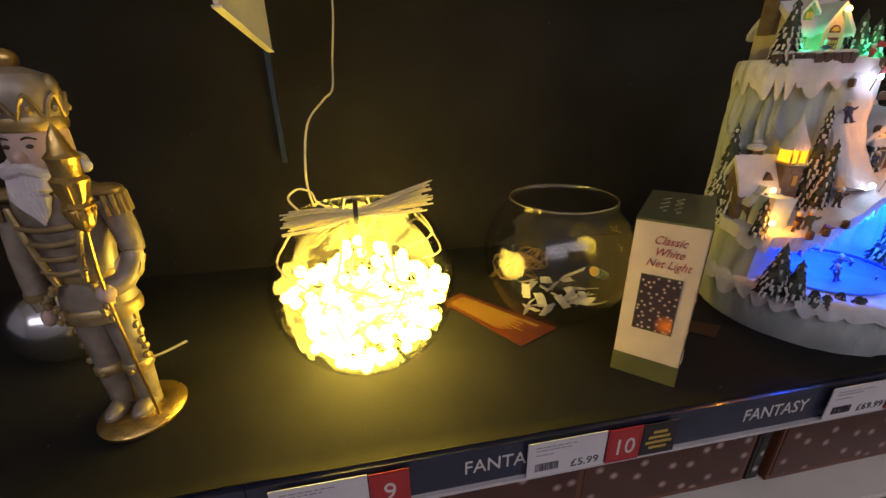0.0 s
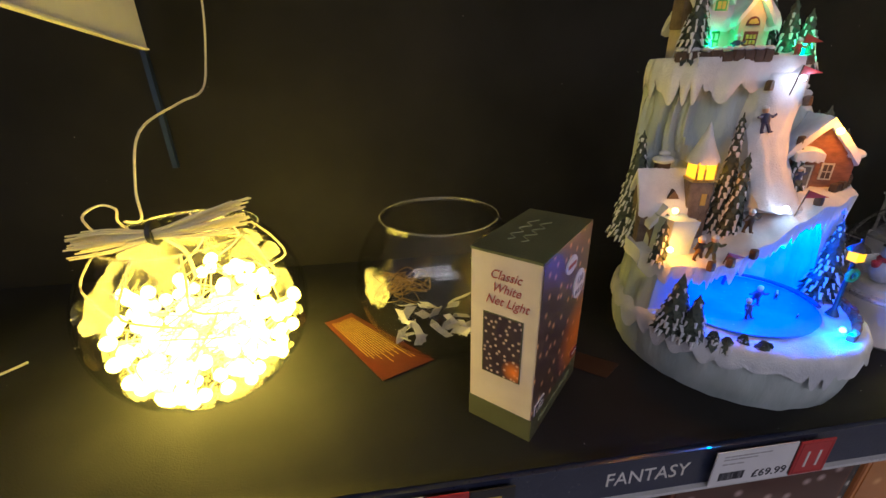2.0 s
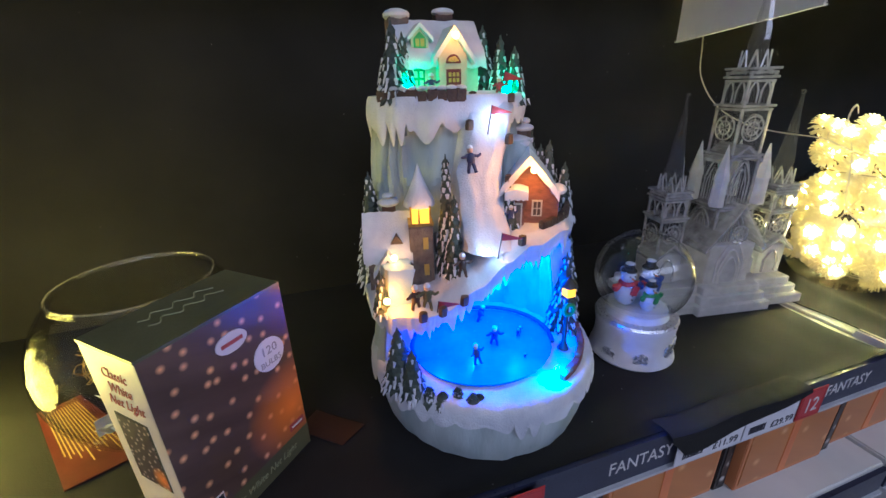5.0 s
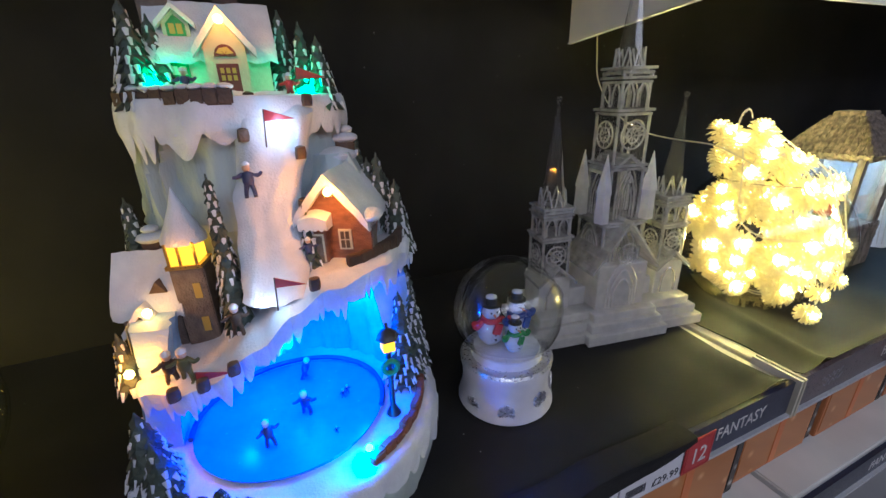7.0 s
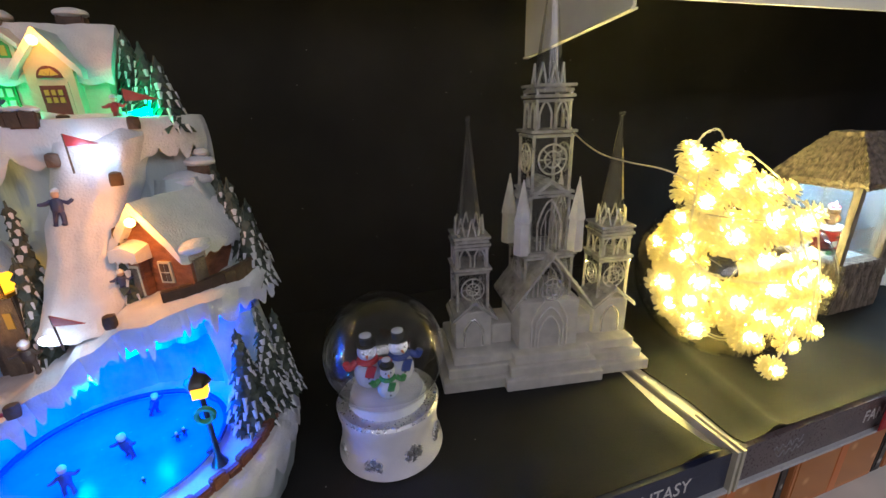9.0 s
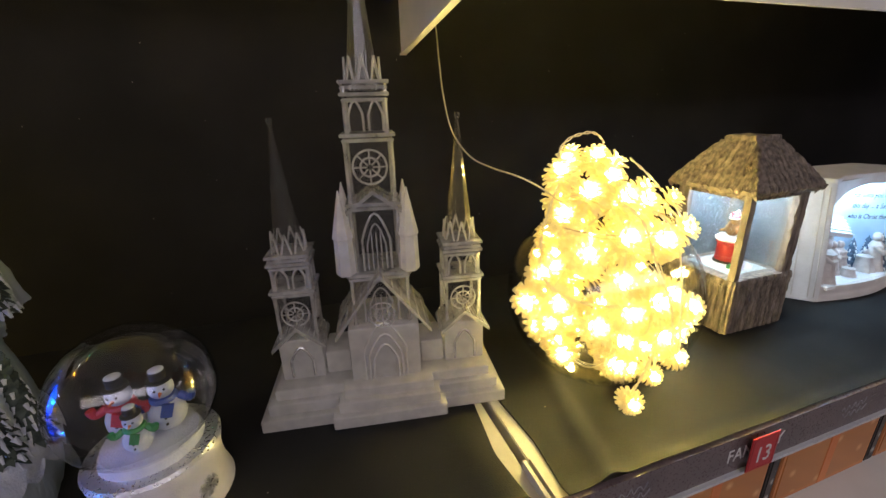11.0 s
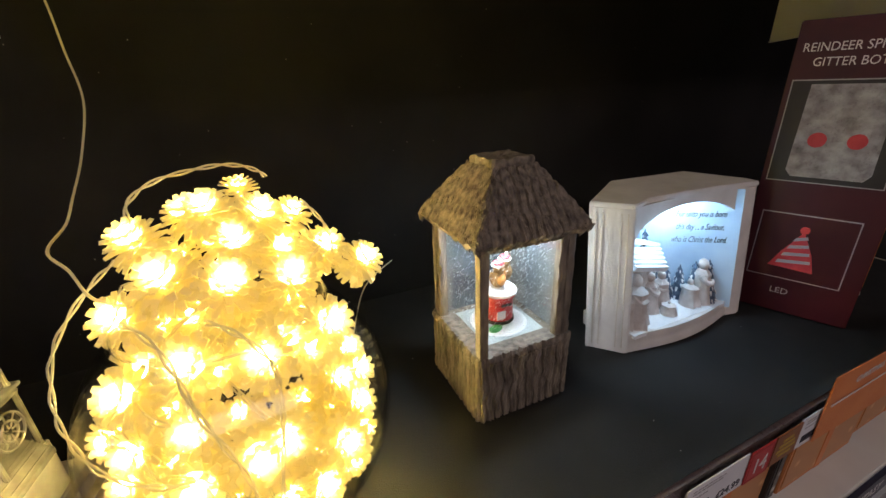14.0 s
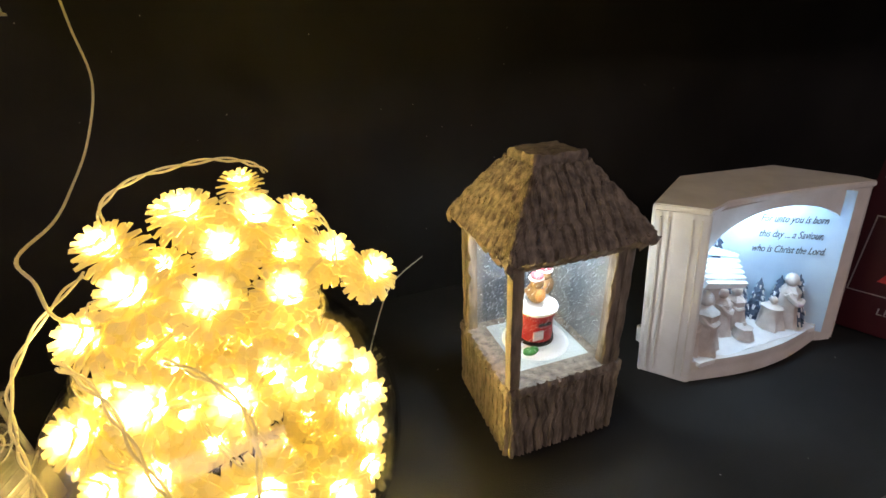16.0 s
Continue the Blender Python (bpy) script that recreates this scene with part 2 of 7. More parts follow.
# cave snow tinted blue to deepen the LED light that falls on it
M["blue_lit_cave"] = surface("blue_white_ice", (0.24, 0.42, 0.74), (0.42, 0.6, 0.86), 0.35, 30, 0.3, 300)
M["ice"] = surface("blue_ice", (0.06, 0.2, 0.6), (0.1, 0.28, 0.7), 0.22, 25, 0.08, 200)
M["needle"] = surface("dark_pine", (0.03, 0.045, 0.036), (0.07, 0.09, 0.07), 0.6, 120, 0.2)
M["brown"] = surface("dark_brown_resin", (0.045, 0.028, 0.02), (0.1, 0.06, 0.04), 0.6, 90, 0.4)
M["brick"] = surface("brick_brown_resin", (0.16, 0.06, 0.03), (0.26, 0.1, 0.05), 0.6, 120, 0.5, 500, stretch=(1, 1, 2.5))
M["stone"] = surface("church_stone", (0.1, 0.075, 0.06), (0.18, 0.14, 0.11), 0.6, 120, 0.5, 500)
M["cream"] = surface("cream_wall", (0.46, 0.42, 0.31), (0.55, 0.5, 0.38), 0.6, 80, 0.2)
M["door_red"] = surface("dark_red_door", (0.1, 0.02, 0.02), (0.15, 0.03, 0.03), 0.5, 80, 0.1)
M["flag_red"] = surface("red_flag", (0.3, 0.03, 0.035), (0.4, 0.05, 0.05), 0.5, 60, 0.1)
M["blue_doll"] = surface("dark_blue_paint", (0.03, 0.04, 0.1), (0.06, 0.06, 0.14), 0.5, 90, 0.1)
M["skin"] = surface("doll_skin_paint", (0.5, 0.33, 0.25), (0.6, 0.4, 0.3), 0.5, 90, 0.05)
M["window_lit"] = glowing("yellow_lit_window", (1.0, 0.47, 0.015), 2.0)
M["white_led"] = glowing("white_led", (0.75, 0.9, 1.0), 40.0)
M["blue_led"] = glowing("blue_led", (0.1, 0.7, 1.0), 12.0)
M["amber_led"] = glowing("amber_led", (1.0, 0.58, 0.1), 16.0)
M["green_led"] = glowing("green_led", (0.03, 1.0, 0.5), 5.0)
M["black_iron"] = surface("black_iron_paint", (0.015, 0.017, 0.02), (0.03, 0.03, 0.035), 0.35, 90, 0.1)
M["olive"] = surface("olive_carton", (0.085, 0.09, 0.045), (0.11, 0.115, 0.06), 0.35, 30, 0.05)
M["pinkish"] = surface("cream_carton", (0.55, 0.46, 0.42), (0.64, 0.55, 0.5), 0.4, 30, 0.05)
M["gold"] = surface("antique_gold", (0.5, 0.33, 0.09), (0.65, 0.45, 0.16), 0.32, 60, 0.3, 300, metal=0.9)
M["champagne"] = glitter_mat("glittered_champagne", (0.22, 0.185, 0.15), (0.4, 0.345, 0.285), 0.4, 0.38)
M["glit_gold"] = glitter_mat("glittered_gold_trim", (0.3, 0.22, 0.1), (0.52, 0.4, 0.2), 0.7, 0.4)
M["beard"] = surface("white_beard", (0.55, 0.52, 0.54), (0.68, 0.64, 0.65), 0.6, 50, 0.5, 300)
M["face"] = surface("painted_face", (0.5, 0.36, 0.32), (0.58, 0.43, 0.38), 0.5, 40, 0.05)
M["chrome"] = surface("silver_mirror", (0.84, 0.87, 0.94), (0.88, 0.91, 0.97), 0.2, 20, 0.0, metal=1.0)
M["porcelain"] = surface("white_glitter_porcelain", (0.62, 0.6, 0.62), (0.74, 0.72, 0.74), 0.4, 40, 0.15, 700)
M["silver"] = surface("silver_relief", (0.6, 0.6, 0.62), (0.75, 0.75, 0.77), 0.3, 80, 0.2, metal=0.8)
M["acrylic"] = milky_glass("clear_acrylic", 0.02, 0.3, 0.05, 0.03)
M["acrylic_line"] = milky_glass("moulded_acrylic", 0.36, 0.3, 0.2, 0.05)
M["rim_glass"] = milky_glass("polished_rim_glass", 0.1, 0.1)
M["sparkle"] = sparkle_pane("glitter_liquid_pane")
M["frost"] = milky_glass("frosted_acrylic", 0.86, 0.1)
M["bark"] = surface("grey_brown_bark", (0.08, 0.064, 0.05), (0.25, 0.205, 0.16), 0.6, 150, 0.55, 600, stretch=(1, 1, 0.25))
M["thatch"] = surface("grey_brown_thatch", (0.08, 0.063, 0.05), (0.25, 0.2, 0.155), 0.6, 150, 0.55, 600)
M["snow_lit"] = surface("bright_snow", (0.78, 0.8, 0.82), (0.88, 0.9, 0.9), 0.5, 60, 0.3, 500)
M["post_red"] = surface("pillar_box_red", (0.35, 0.015, 0.02), (0.45, 0.03, 0.03), 0.35, 60, 0.05)
M["robin"] = surface("robin_brown", (0.2, 0.11, 0.05), (0.32, 0.19, 0.08), 0.6, 120, 0.2)
M["robin_breast"] = surface("robin_breast_orange", (0.5, 0.2, 0.05), (0.6, 0.28, 0.1), 0.6, 120, 0.2)
M["leaf_green"] = surface("scarf_green", (0.03, 0.2, 0.05), (0.05, 0.28, 0.08), 0.5, 80, 0.1)
M["scarf_red"] = surface("scarf_red", (0.45, 0.03, 0.04), (0.55, 0.05, 0.06), 0.5, 80, 0.1)
M["scarf_blue"] = surface("scarf_blue", (0.03, 0.06, 0.25), (0.05, 0.09, 0.32), 0.5, 80, 0.1)
M["resin"] = surface("white_book_resin", (0.62, 0.6, 0.57), (0.74, 0.72, 0.69), 0.5, 35, 0.15, 400)
M["page"] = surface("page_block", (0.5, 0.46, 0.4), (0.62, 0.58, 0.52), 0.6, 50, 0.3, 300, stretch=(1, 1, 0.1))
M["sky_paint"] = surface("pale_blue_paint", (0.4, 0.58, 0.75), (0.55, 0.72, 0.85), 0.5, 20, 0.08)
M["nativity"] = surface("nativity_resin", (0.5, 0.44, 0.4), (0.7, 0.65, 0.61), 0.55, 60, 0.4, 300)
M["fir_blue"] = surface("dark_blue_fir", (0.06, 0.1, 0.16), (0.12, 0.18, 0.26), 0.55, 90, 0.4)
M["maroon"] = surface("maroon_carton", (0.04, 0.0035, 0.008), (0.058, 0.005, 0.011), 0.4, 15, 0.03)
M["orange_box"] = surface("orange_carton", (0.5, 0.18, 0.06), (0.64, 0.28, 0.11), 0.4, 9, 0.05)
M["brown_box"] = surface("brown_carton", (0.1, 0.035, 0.02), (0.17, 0.06, 0.03), 0.35, 14, 0.05)
M["photo_net"] = photo_mat("net_light_photo", (0.03, 0.02, 0.016), (0.17, 0.11, 0.085), (0.85, 0.45, 0.22), 58.0, 0.2, ((0.1, 0.0, 0.055), 0.048))
M["photo_small"] = photo_mat("small_net_light_photo", (0.03, 0.02, 0.035), (0.06, 0.04, 0.055), (0.7, 0.55, 0.5), 150.0, 0.25, ((0.043, 0.0, 0.067), 0.012))
M["photo_brown"] = photo_mat("brown_bulb_photo", (0.03, 0.01, 0.007), (0.11, 0.035, 0.02), (0.5, 0.36, 0.34), 34.0, 0.2)
M["photo_orange"] = photo_mat("orange_glow_photo", (0.26, 0.08, 0.012), (0.68, 0.27, 0.06), (0.75, 0.42, 0.18), 24.0, 0.16)
M["photo_black"] = photo_mat("black_bulb_photo", (0.012, 0.01, 0.01), (0.03, 0.025, 0.02), (0.7, 0.68, 0.62), 55.0, 0.3)
M["photo_bottle"] = surface("glitter_bottle_photo", (0.16, 0.14, 0.14), (0.42, 0.4, 0.4), 0.3, 60, 0.05, 300)
M["floor"] = surface("shop_vinyl", (0.42, 0.41, 0.4), (0.5, 0.49, 0.48), 0.35, 3, 0.03)
M["ceiling"] = surface("ceiling_board", (0.66, 0.66, 0.66), (0.74, 0.74, 0.74), 0.8, 5, 0.05)
M["wall"] = surface("shop_wall", (0.42, 0.42, 0.45), (0.54, 0.54, 0.56), 0.7, 3, 0.05)
M["blue_batt"] = surface("blue_battery", (0.02, 0.1, 0.18), (0.04, 0.15, 0.24), 0.3, 50, 0.0)
M["leaflet"] = surface("red_leaflet", (0.075, 0.014, 0.009), (0.12, 0.026, 0.013), 0.35, 20, 0.05)
M["dark_leaflet"] = surface("dark_brown_leaflet", (0.03, 0.012, 0.009), (0.045, 0.018, 0.012), 0.4, 20, 0.05)


# ---- mesh tools ----
class Geo:
    """Gathers vertices and faces; mi is the material slot of the faces added next."""

    def __init__(self):
        self.v, self.f, self.m, self.mi = [], [], [], 0

    def add(self, verts, faces, mat=None):
        k = len(self.v)
        self.v.extend([tuple(mat @ Vector(p)) for p in verts] if mat else [tuple(p) for p in verts])
        self.f.extend([tuple(i + k for i in q) for q in faces])
        self.m.extend([self.mi] * len(faces))
        return self

    def box(self, x0, x1, y0, y1, z0, z1, mat=None):
        p = [(x, y, z) for x in (x0, x1) for y in (y0, y1) for z in (z0, z1)]
        return self.add(p, [(0, 1, 3, 2), (4, 6, 7, 5), (0, 4, 5, 1), (2, 3, 7, 6), (0, 2, 6, 4), (1, 5, 7, 3)], mat)

    def lathe(self, prof, n=32, mat=None, closed=True, wobble=0.0):
        v, f = [], []
        for r, z in prof:
            for k in range(n):
                a = 2 * math.pi * k / n
                w = 1 + wobble * noise.noise(Vector((math.cos(a) * 2, math.sin(a) * 2, z * 60)))
                v.append((r * w * math.cos(a), r * w * math.sin(a), z))
        for i in range(len(prof) - 1):
            for k in range(n):
                f.append((i * n + k, i * n + (k + 1) % n, (i + 1) * n + (k + 1) % n, (i + 1) * n + k))
        if closed:
            f.append(tuple(range(n))[::-1])
            f.append(tuple((len(prof) - 1) * n + k for k in range(n)))
        return self.add(v, f, mat)

    def ball(self, c, r, n=12, mat=None):
        r = (r, r, r) if isinstance(r, (int, float)) else r
        rows = max(4, n // 2)
        v, f = [(c[0], c[1], c[2] - r[2])], []
        for i in range(1, rows):
            t = math.pi * i / rows - math.pi / 2
            v += [(c[0] + r[0] * math.cos(t) * math.cos(2 * math.pi * k / n), c[1] + r[1] * math.cos(t) * math.sin(2 * math.pi * k / n), c[2] + r[2] * math.sin(t)) for k in range(n)]
        v.append((c[0], c[1], c[2] + r[2]))
        top = len(v) - 1
        for k in range(n):
            f.append((0, 1 + (k + 1) % n, 1 + k))
            f.append((top, top - n + k, top - n + (k + 1) % n))
            for i in range(rows - 2):
                a = 1 + i * n
                f.append((a + k, a + (k + 1) % n, a + n + (k + 1) % n, a + n + k))
        return self.add(v, f, mat)

    def tube(self, pts, r, n=6, smooth=4, mat=None):
        """A round wire or rod through the points; r: one radius or one for each point."""
        pts = [Vector(p) for p in pts]
        rad = list(r) if isinstance(r, (list, tuple)) else [r] * len(pts)
        path, rr = [], []
        for i in range(len(pts) - 1):
            p0, p1, p2, p3 = pts[max(0, i - 1)], pts[i], pts[i + 1], pts[min(len(pts) - 1, i + 2)]
            for s in range(smooth):
                t = s / smooth
                path.append(0.5 * (2 * p1 + (p2 - p0) * t + (2 * p0 - 5 * p1 + 4 * p2 - p3) * t * t + (3 * p1 - p0 - 3 * p2 + p3) * t ** 3))
                rr.append(rad[i] + (rad[i + 1] - rad[i]) * t)
        path.append(pts[-1])
        rr.append(rad[-1])
        v, f = [], []
        for i, p in enumerate(path):
            d = (path[min(i + 1, len(path) - 1)] - path[max(i - 1, 0)]).normalized()
            side = d.cross(Vector((0.13, 0.31, 0.94))).normalized()
            up = side.cross(d)
            v += [p + rr[i] * (math.cos(2 * math.pi * k / n) * side + math.sin(2 * math.pi * k / n) * up) for k in range(n)]
        for i in range(len(path) - 1):
            f += [(i * n + k, i * n + (k + 1) % n, (i + 1) * n + (k + 1) % n, (i + 1) * n + k) for k in range(n)]
        f += [tuple(range(n))[::-1], tuple((len(path) - 1) * n + k for k in range(n))]
        return self.add(v, f, mat)

    def prism(self, poly, z0, z1, mat=None):
        n = len(poly)
        v = [(x, y, z0) for x, y in poly] + [(x, y, z1) for x, y in poly]
        f = [tuple(range(n))[::-1], tuple(range(n, 2 * n))] + [(k, (k + 1) % n, n + (k + 1) % n, n + k) for k in range(n)]
        return self.add(v, f, mat)

    def grid(self, fn, nu, nv, mat=None, wrap=False):
        """A sheet; fn(u, v) gives a place for u and v from 0 to 1."""
        cols = nu if wrap else nu + 1
        v = [fn(i / nu, j / nv) for j in range(nv + 1) for i in range(cols)]
        f = [(j * cols + i, j * cols + (i + 1) % cols, (j + 1) * cols + (i + 1) % cols, (j + 1) * cols + i) for j in range(nv) for i in range(nu)]
        return self.add(v, f, mat)

    def slab(self, fn, gn, nu, nv, mat=None):
        """A closed body between two sheets fn and gn that share their parameters."""
        c = nu + 1
        top = [fn(i / nu, j / nv) for j in range(nv + 1) for i in range(c)]
        low = [gn(i / nu, j / nv) for j in range(nv + 1) for i in range(c)]
        k = len(top)
        f = []
        for j in range(nv):
            for i in range(nu):
                a, b, d, e = j * c + i, j * c + i + 1, (j + 1) * c + i + 1, (j + 1) * c + i
                f += [(a, b, d, e), (k + e, k + d, k + b, k + a)]
        for i in range(nu):
            f += [(i + 1, i, k + i, k + i + 1), (nv * c + i, nv * c + i + 1, k + nv * c + i + 1, k + nv * c + i)]
        for j in range(nv):
            f += [(j * c, (j + 1) * c, k + (j + 1) * c, k + j * c), ((j + 1) * c + nu, j * c + nu, k + j * c + nu, k + (j + 1) * c + nu)]
        return self.add(top + low, f, mat)


def link(name, geo, mats, parent=None, label="", bevel=0.0, angle=40, mesh=None):
    if mesh is None:
        mesh = bpy.data.meshes.new(name)
        mesh.from_pydata(geo.v, [], geo.f)
        for m in mats if isinstance(mats, (list, tuple)) else [mats]:
            mesh.materials.append(m)
        mesh.polygons.foreach_set("material_index", geo.m)
        bm = bmesh.new()
        bm.from_mesh(mesh)
        bmesh.ops.recalc_face_normals(bm, faces=bm.faces)
        if bevel:
            bmesh.ops.bevel(bm, geom=list(bm.edges), offset=bevel, segments=2, affect="EDGES", clamp_overlap=True)
        bm.to_mesh(mesh)
        bm.free()
        mesh.polygons.foreach_set("use_smooth", [angle > 0] * len(mesh.polygons))
        if angle > 0:
            mesh.set_sharp_from_angle(angle=radians(angle))
    ob = new(name, mesh)
    if parent:
        ob.parent = parent
    if label:
        ob["label"] = label
    return ob


part = link


def thing(name, at, label, category, group="", turn=0.0, kind=""):
    ob = new(name)
    ob.empty_display_size = 0.02
    ob.matrix_basis = pose(*at, 0, 0, turn)
    return tagged(ob, label, category, group, kind)


def whole(name, geo, mats, label, category, at=None, turn=0.0, group="", kind="", bevel=0.0, angle=40):
    ob = link(name, geo, mats, None, "", bevel, angle)
    if at:
        ob.matrix_basis = pose(*at, 0, 0, turn)
    return tagged(ob, label, category, group, kind)


def lettering(name, body, size, mat, parent, m, align="CENTER", depth=0.0002, shear=0.0, squeeze=1.0):
    """Raised letters of the built-in font as a mesh under parent; m places their baseline."""
    cu = bpy.data.curves.new(name, "FONT")
    cu.body, cu.size, cu.align_x, cu.extrude, cu.shear, cu.resolution_u = body, size, align, depth, shear, 3
    tmp = bpy.data.objects.new(name, cu)
    scene.collection.objects.link(tmp)
    mesh = bpy.data.meshes.new_from_object(tmp.evaluated_get(bpy.context.evaluated_depsgraph_get()))
    bpy.data.objects.remove(tmp)
    bpy.data.curves.remove(cu)
    mesh.transform(m @ Matrix.Diagonal((squeeze, 1, 1, 1)))
    mesh.materials.clear()
    mesh.materials.append(mat)
    return link(name, None, None, parent, mesh=mesh)


def facing(x, y, z, turn=0.0):
    """The pose of upright writing that faces -y, turned about z."""
    return pose(x, y, z, 90, 0, turn)


def rnd(a, b):
    return random.uniform(a, b)


def nz(x, y, z, s=1.0):
    return noise.noise(Vector((x * s, y * s, z * s)))

# ---- the setting ----
S = 1.222  # top of the shelf cloth
FRONT = 0.291  # face of the shelf edge


def slab_of(name, x0, x1, y0, y1, z0, z1, mat, label, category):
    return whole(name, Geo().box(x0, x1, y0, y1, z0, z1), mat, label, category, kind="structure")


slab_of("floor", -3.2, 4.6, -2.4, 0.9, -0.05, 0.0, M["floor"], "pale worn vinyl shop floor in the aisle", "floor")
slab_of("ceiling", -3.2, 4.6, -2.4, 0.9, 3.0, 3.05, M["ceiling"], "grey board ceiling above the shop aisle", "ceiling")
slab_of("wall_north", -3.2, 4.6, 0.78, 0.9, 0.0, 3.0, M["wall"], "grey board behind the shop shelving", "wall")
slab_of("wall_south", -3.2, 4.6, -2.4, -2.3, 0.0, 3.0, M["wall"], "grey painted wall across the shop aisle", "wall")
slab_of("wall_west", -3.2, -3.1, -2.3, 0.78, 0.0, 3.0, M["wall"], "grey painted wall closing the shop aisle", "wall")
slab_of("wall_east", 4.5, 4.6, -2.3, 0.78, 0.0, 3.0, M["wall"], "grey painted wall closing the shop aisle", "wall")


def drape_point(u, v):
    x, z = -2.2 + 5.4 * u, 1.19 + 0.75 * v
    y = 0.735 + 0.004 * nz(x * 3, 0, z * 1.5) + 0.008 * math.sin(9 * x + 2.2 * z) * max(0, min(1, -1.2 * (x - 0.0)))
    y += 0.012 * nz(x * 5 + z * 3, 4, z) * max(0, min(1, -1.5 * (x - 0.05)))
    return (x, y, z)


whole("backdrop_cloth", Geo().slab(drape_point, lambda u, v: tuple(Vector(drape_point(u, v)) + Vector((0, 0.003, 0))), 150, 24), M["drape"], "black fabric backdrop hung behind the shelf with loose folds", "backdrop cloth")

BAYS = ((-1.33, -0.1535), (-0.1525, 1.006), (1.014, 2.19), (2.198, 3.2))


def shelf_unit(x0, x1, strip="navy"):
    """A shelf: folded metal deck with a front lip, and the price channel clipped on it."""
    sh = thing("shelf", ((x0 + x1) / 2, 0.5, 1.19), "cream metal gondola shelf under black cloth", "shelf", "gondola shelves")
    w = (x1 - x0) / 2
    part("deck", Geo().box(-w, w, -0.2, 0.235, 0.0, 0.028), M["metal_cream"], sh, bevel=0.001)
    g = Geo()
    g.box(-w, w, -0.2055, -0.2, -0.008, 0.034)
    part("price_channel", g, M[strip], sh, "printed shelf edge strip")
    part("rail", Geo().box(-w, w, -0.2095, -0.2, -0.0115, -0.008), M["clear_edge"], sh, "pale plastic rail")
    for s in (-1, 1):
        if abs((x0 if s < 0 else x1) - 1.01) < 0.01:
            part("end_cap", Geo().box(s * (w + 0.0005) - 0.0018, s * (w + 0.0005) + 0.0018, -0.2105, -0.16, -0.012, 0.0375), M["metal_cream"], sh)
    return sh


# bays right of the joint get the strip with painted-in sheen
SHELVES = [shelf_unit(*b, "navy" if b[0] < 1 else "sheen_navy") for b in BAYS]


def deck_cloth(x0, x1, bare_left, bare_right, name_label):
    def edge(u, v):
        y = 0.2985 + (0.735 - 0.2985) * v
        cut_r = bare_right * max(0, 1 - abs(y - 0.36) / 0.12)
        cut_l = bare_left * max(0, 1 - abs(y - 0.36) / 0.16)
        x = x0 + cut_l + (x1 - cut_r - x0 - cut_l) * u
        z = S - 0.0015 + 0.0012 * nz(x * 9, y * 9, 1) + 0.0052 * max(0.0, 1 - v / 0.03) + 0.003 * max(0.0, nz(x * 14, y * 6, 4)) * (1 - v)
        z += 0.006 * math.exp(-(((x - x1 + 0.03) / 0.018) ** 2)) * max(0, 1 - v * 3) * (1 if bare_right else 0)
        z += 0.008 * math.exp(-(((x - x0 - 0.05 - 0.1 * v) / 0.012) ** 2)) * max(0, 1 - v * 2.2) * (1 if bare_left else 0.35)
        return (x, y, z)

    g = Geo().slab(edge, lambda u, v: tuple(Vector(edge(u, v)) - Vector((0, -0.0005 if v < 0.001 else 0, 0.0012))), 220, 60)
    return whole("shelf_cloth", g, M["cloth"], name_label, "shelf cloth", kind="structure")


lining = deck_cloth(-1.33, 1.004, 0, 0.016, "black fabric lining, slipping over the shelf edge by the joint")


def flap(u, v):
    """The loose edge of the lining: over the lip and a little way down in front of the tickets."""
    x = 0.648 + 0.19 * u
    k = min(1.0, u / 0.1) * min(1.0, (1 - u) / 0.75) ** 0.8
    a = min(1.0, v / 0.45)
    y = 0.312 - 0.0262 * math.sin(a * 1.57) - 0.002 * k * math.sin(9 * u)
    z = S + 0.0042 + 0.0022 * math.sin(a * 3.1) - (0.003 * (v > 0.4) + 0.022 * k * max(0.0, v - 0.45) / 0.55) + 0.0008 * nz(x * 60, v * 3, 2)
    return (x, y, z)


part("loose_edge", Geo().slab(flap, lambda u, v: tuple(Vector(flap(u, v)) + Vector((0, 0.0008, -0.0006))), 60, 16), M["cloth"], lining, "loose edge hanging over the tickets")
deck_cloth(1.016, 2.19, 0.014, 0, "black fabric lining rucked back from the shelf joint")
deck_cloth(2.2, 3.2, 0, 0, "black fabric lining laid over the shelf")


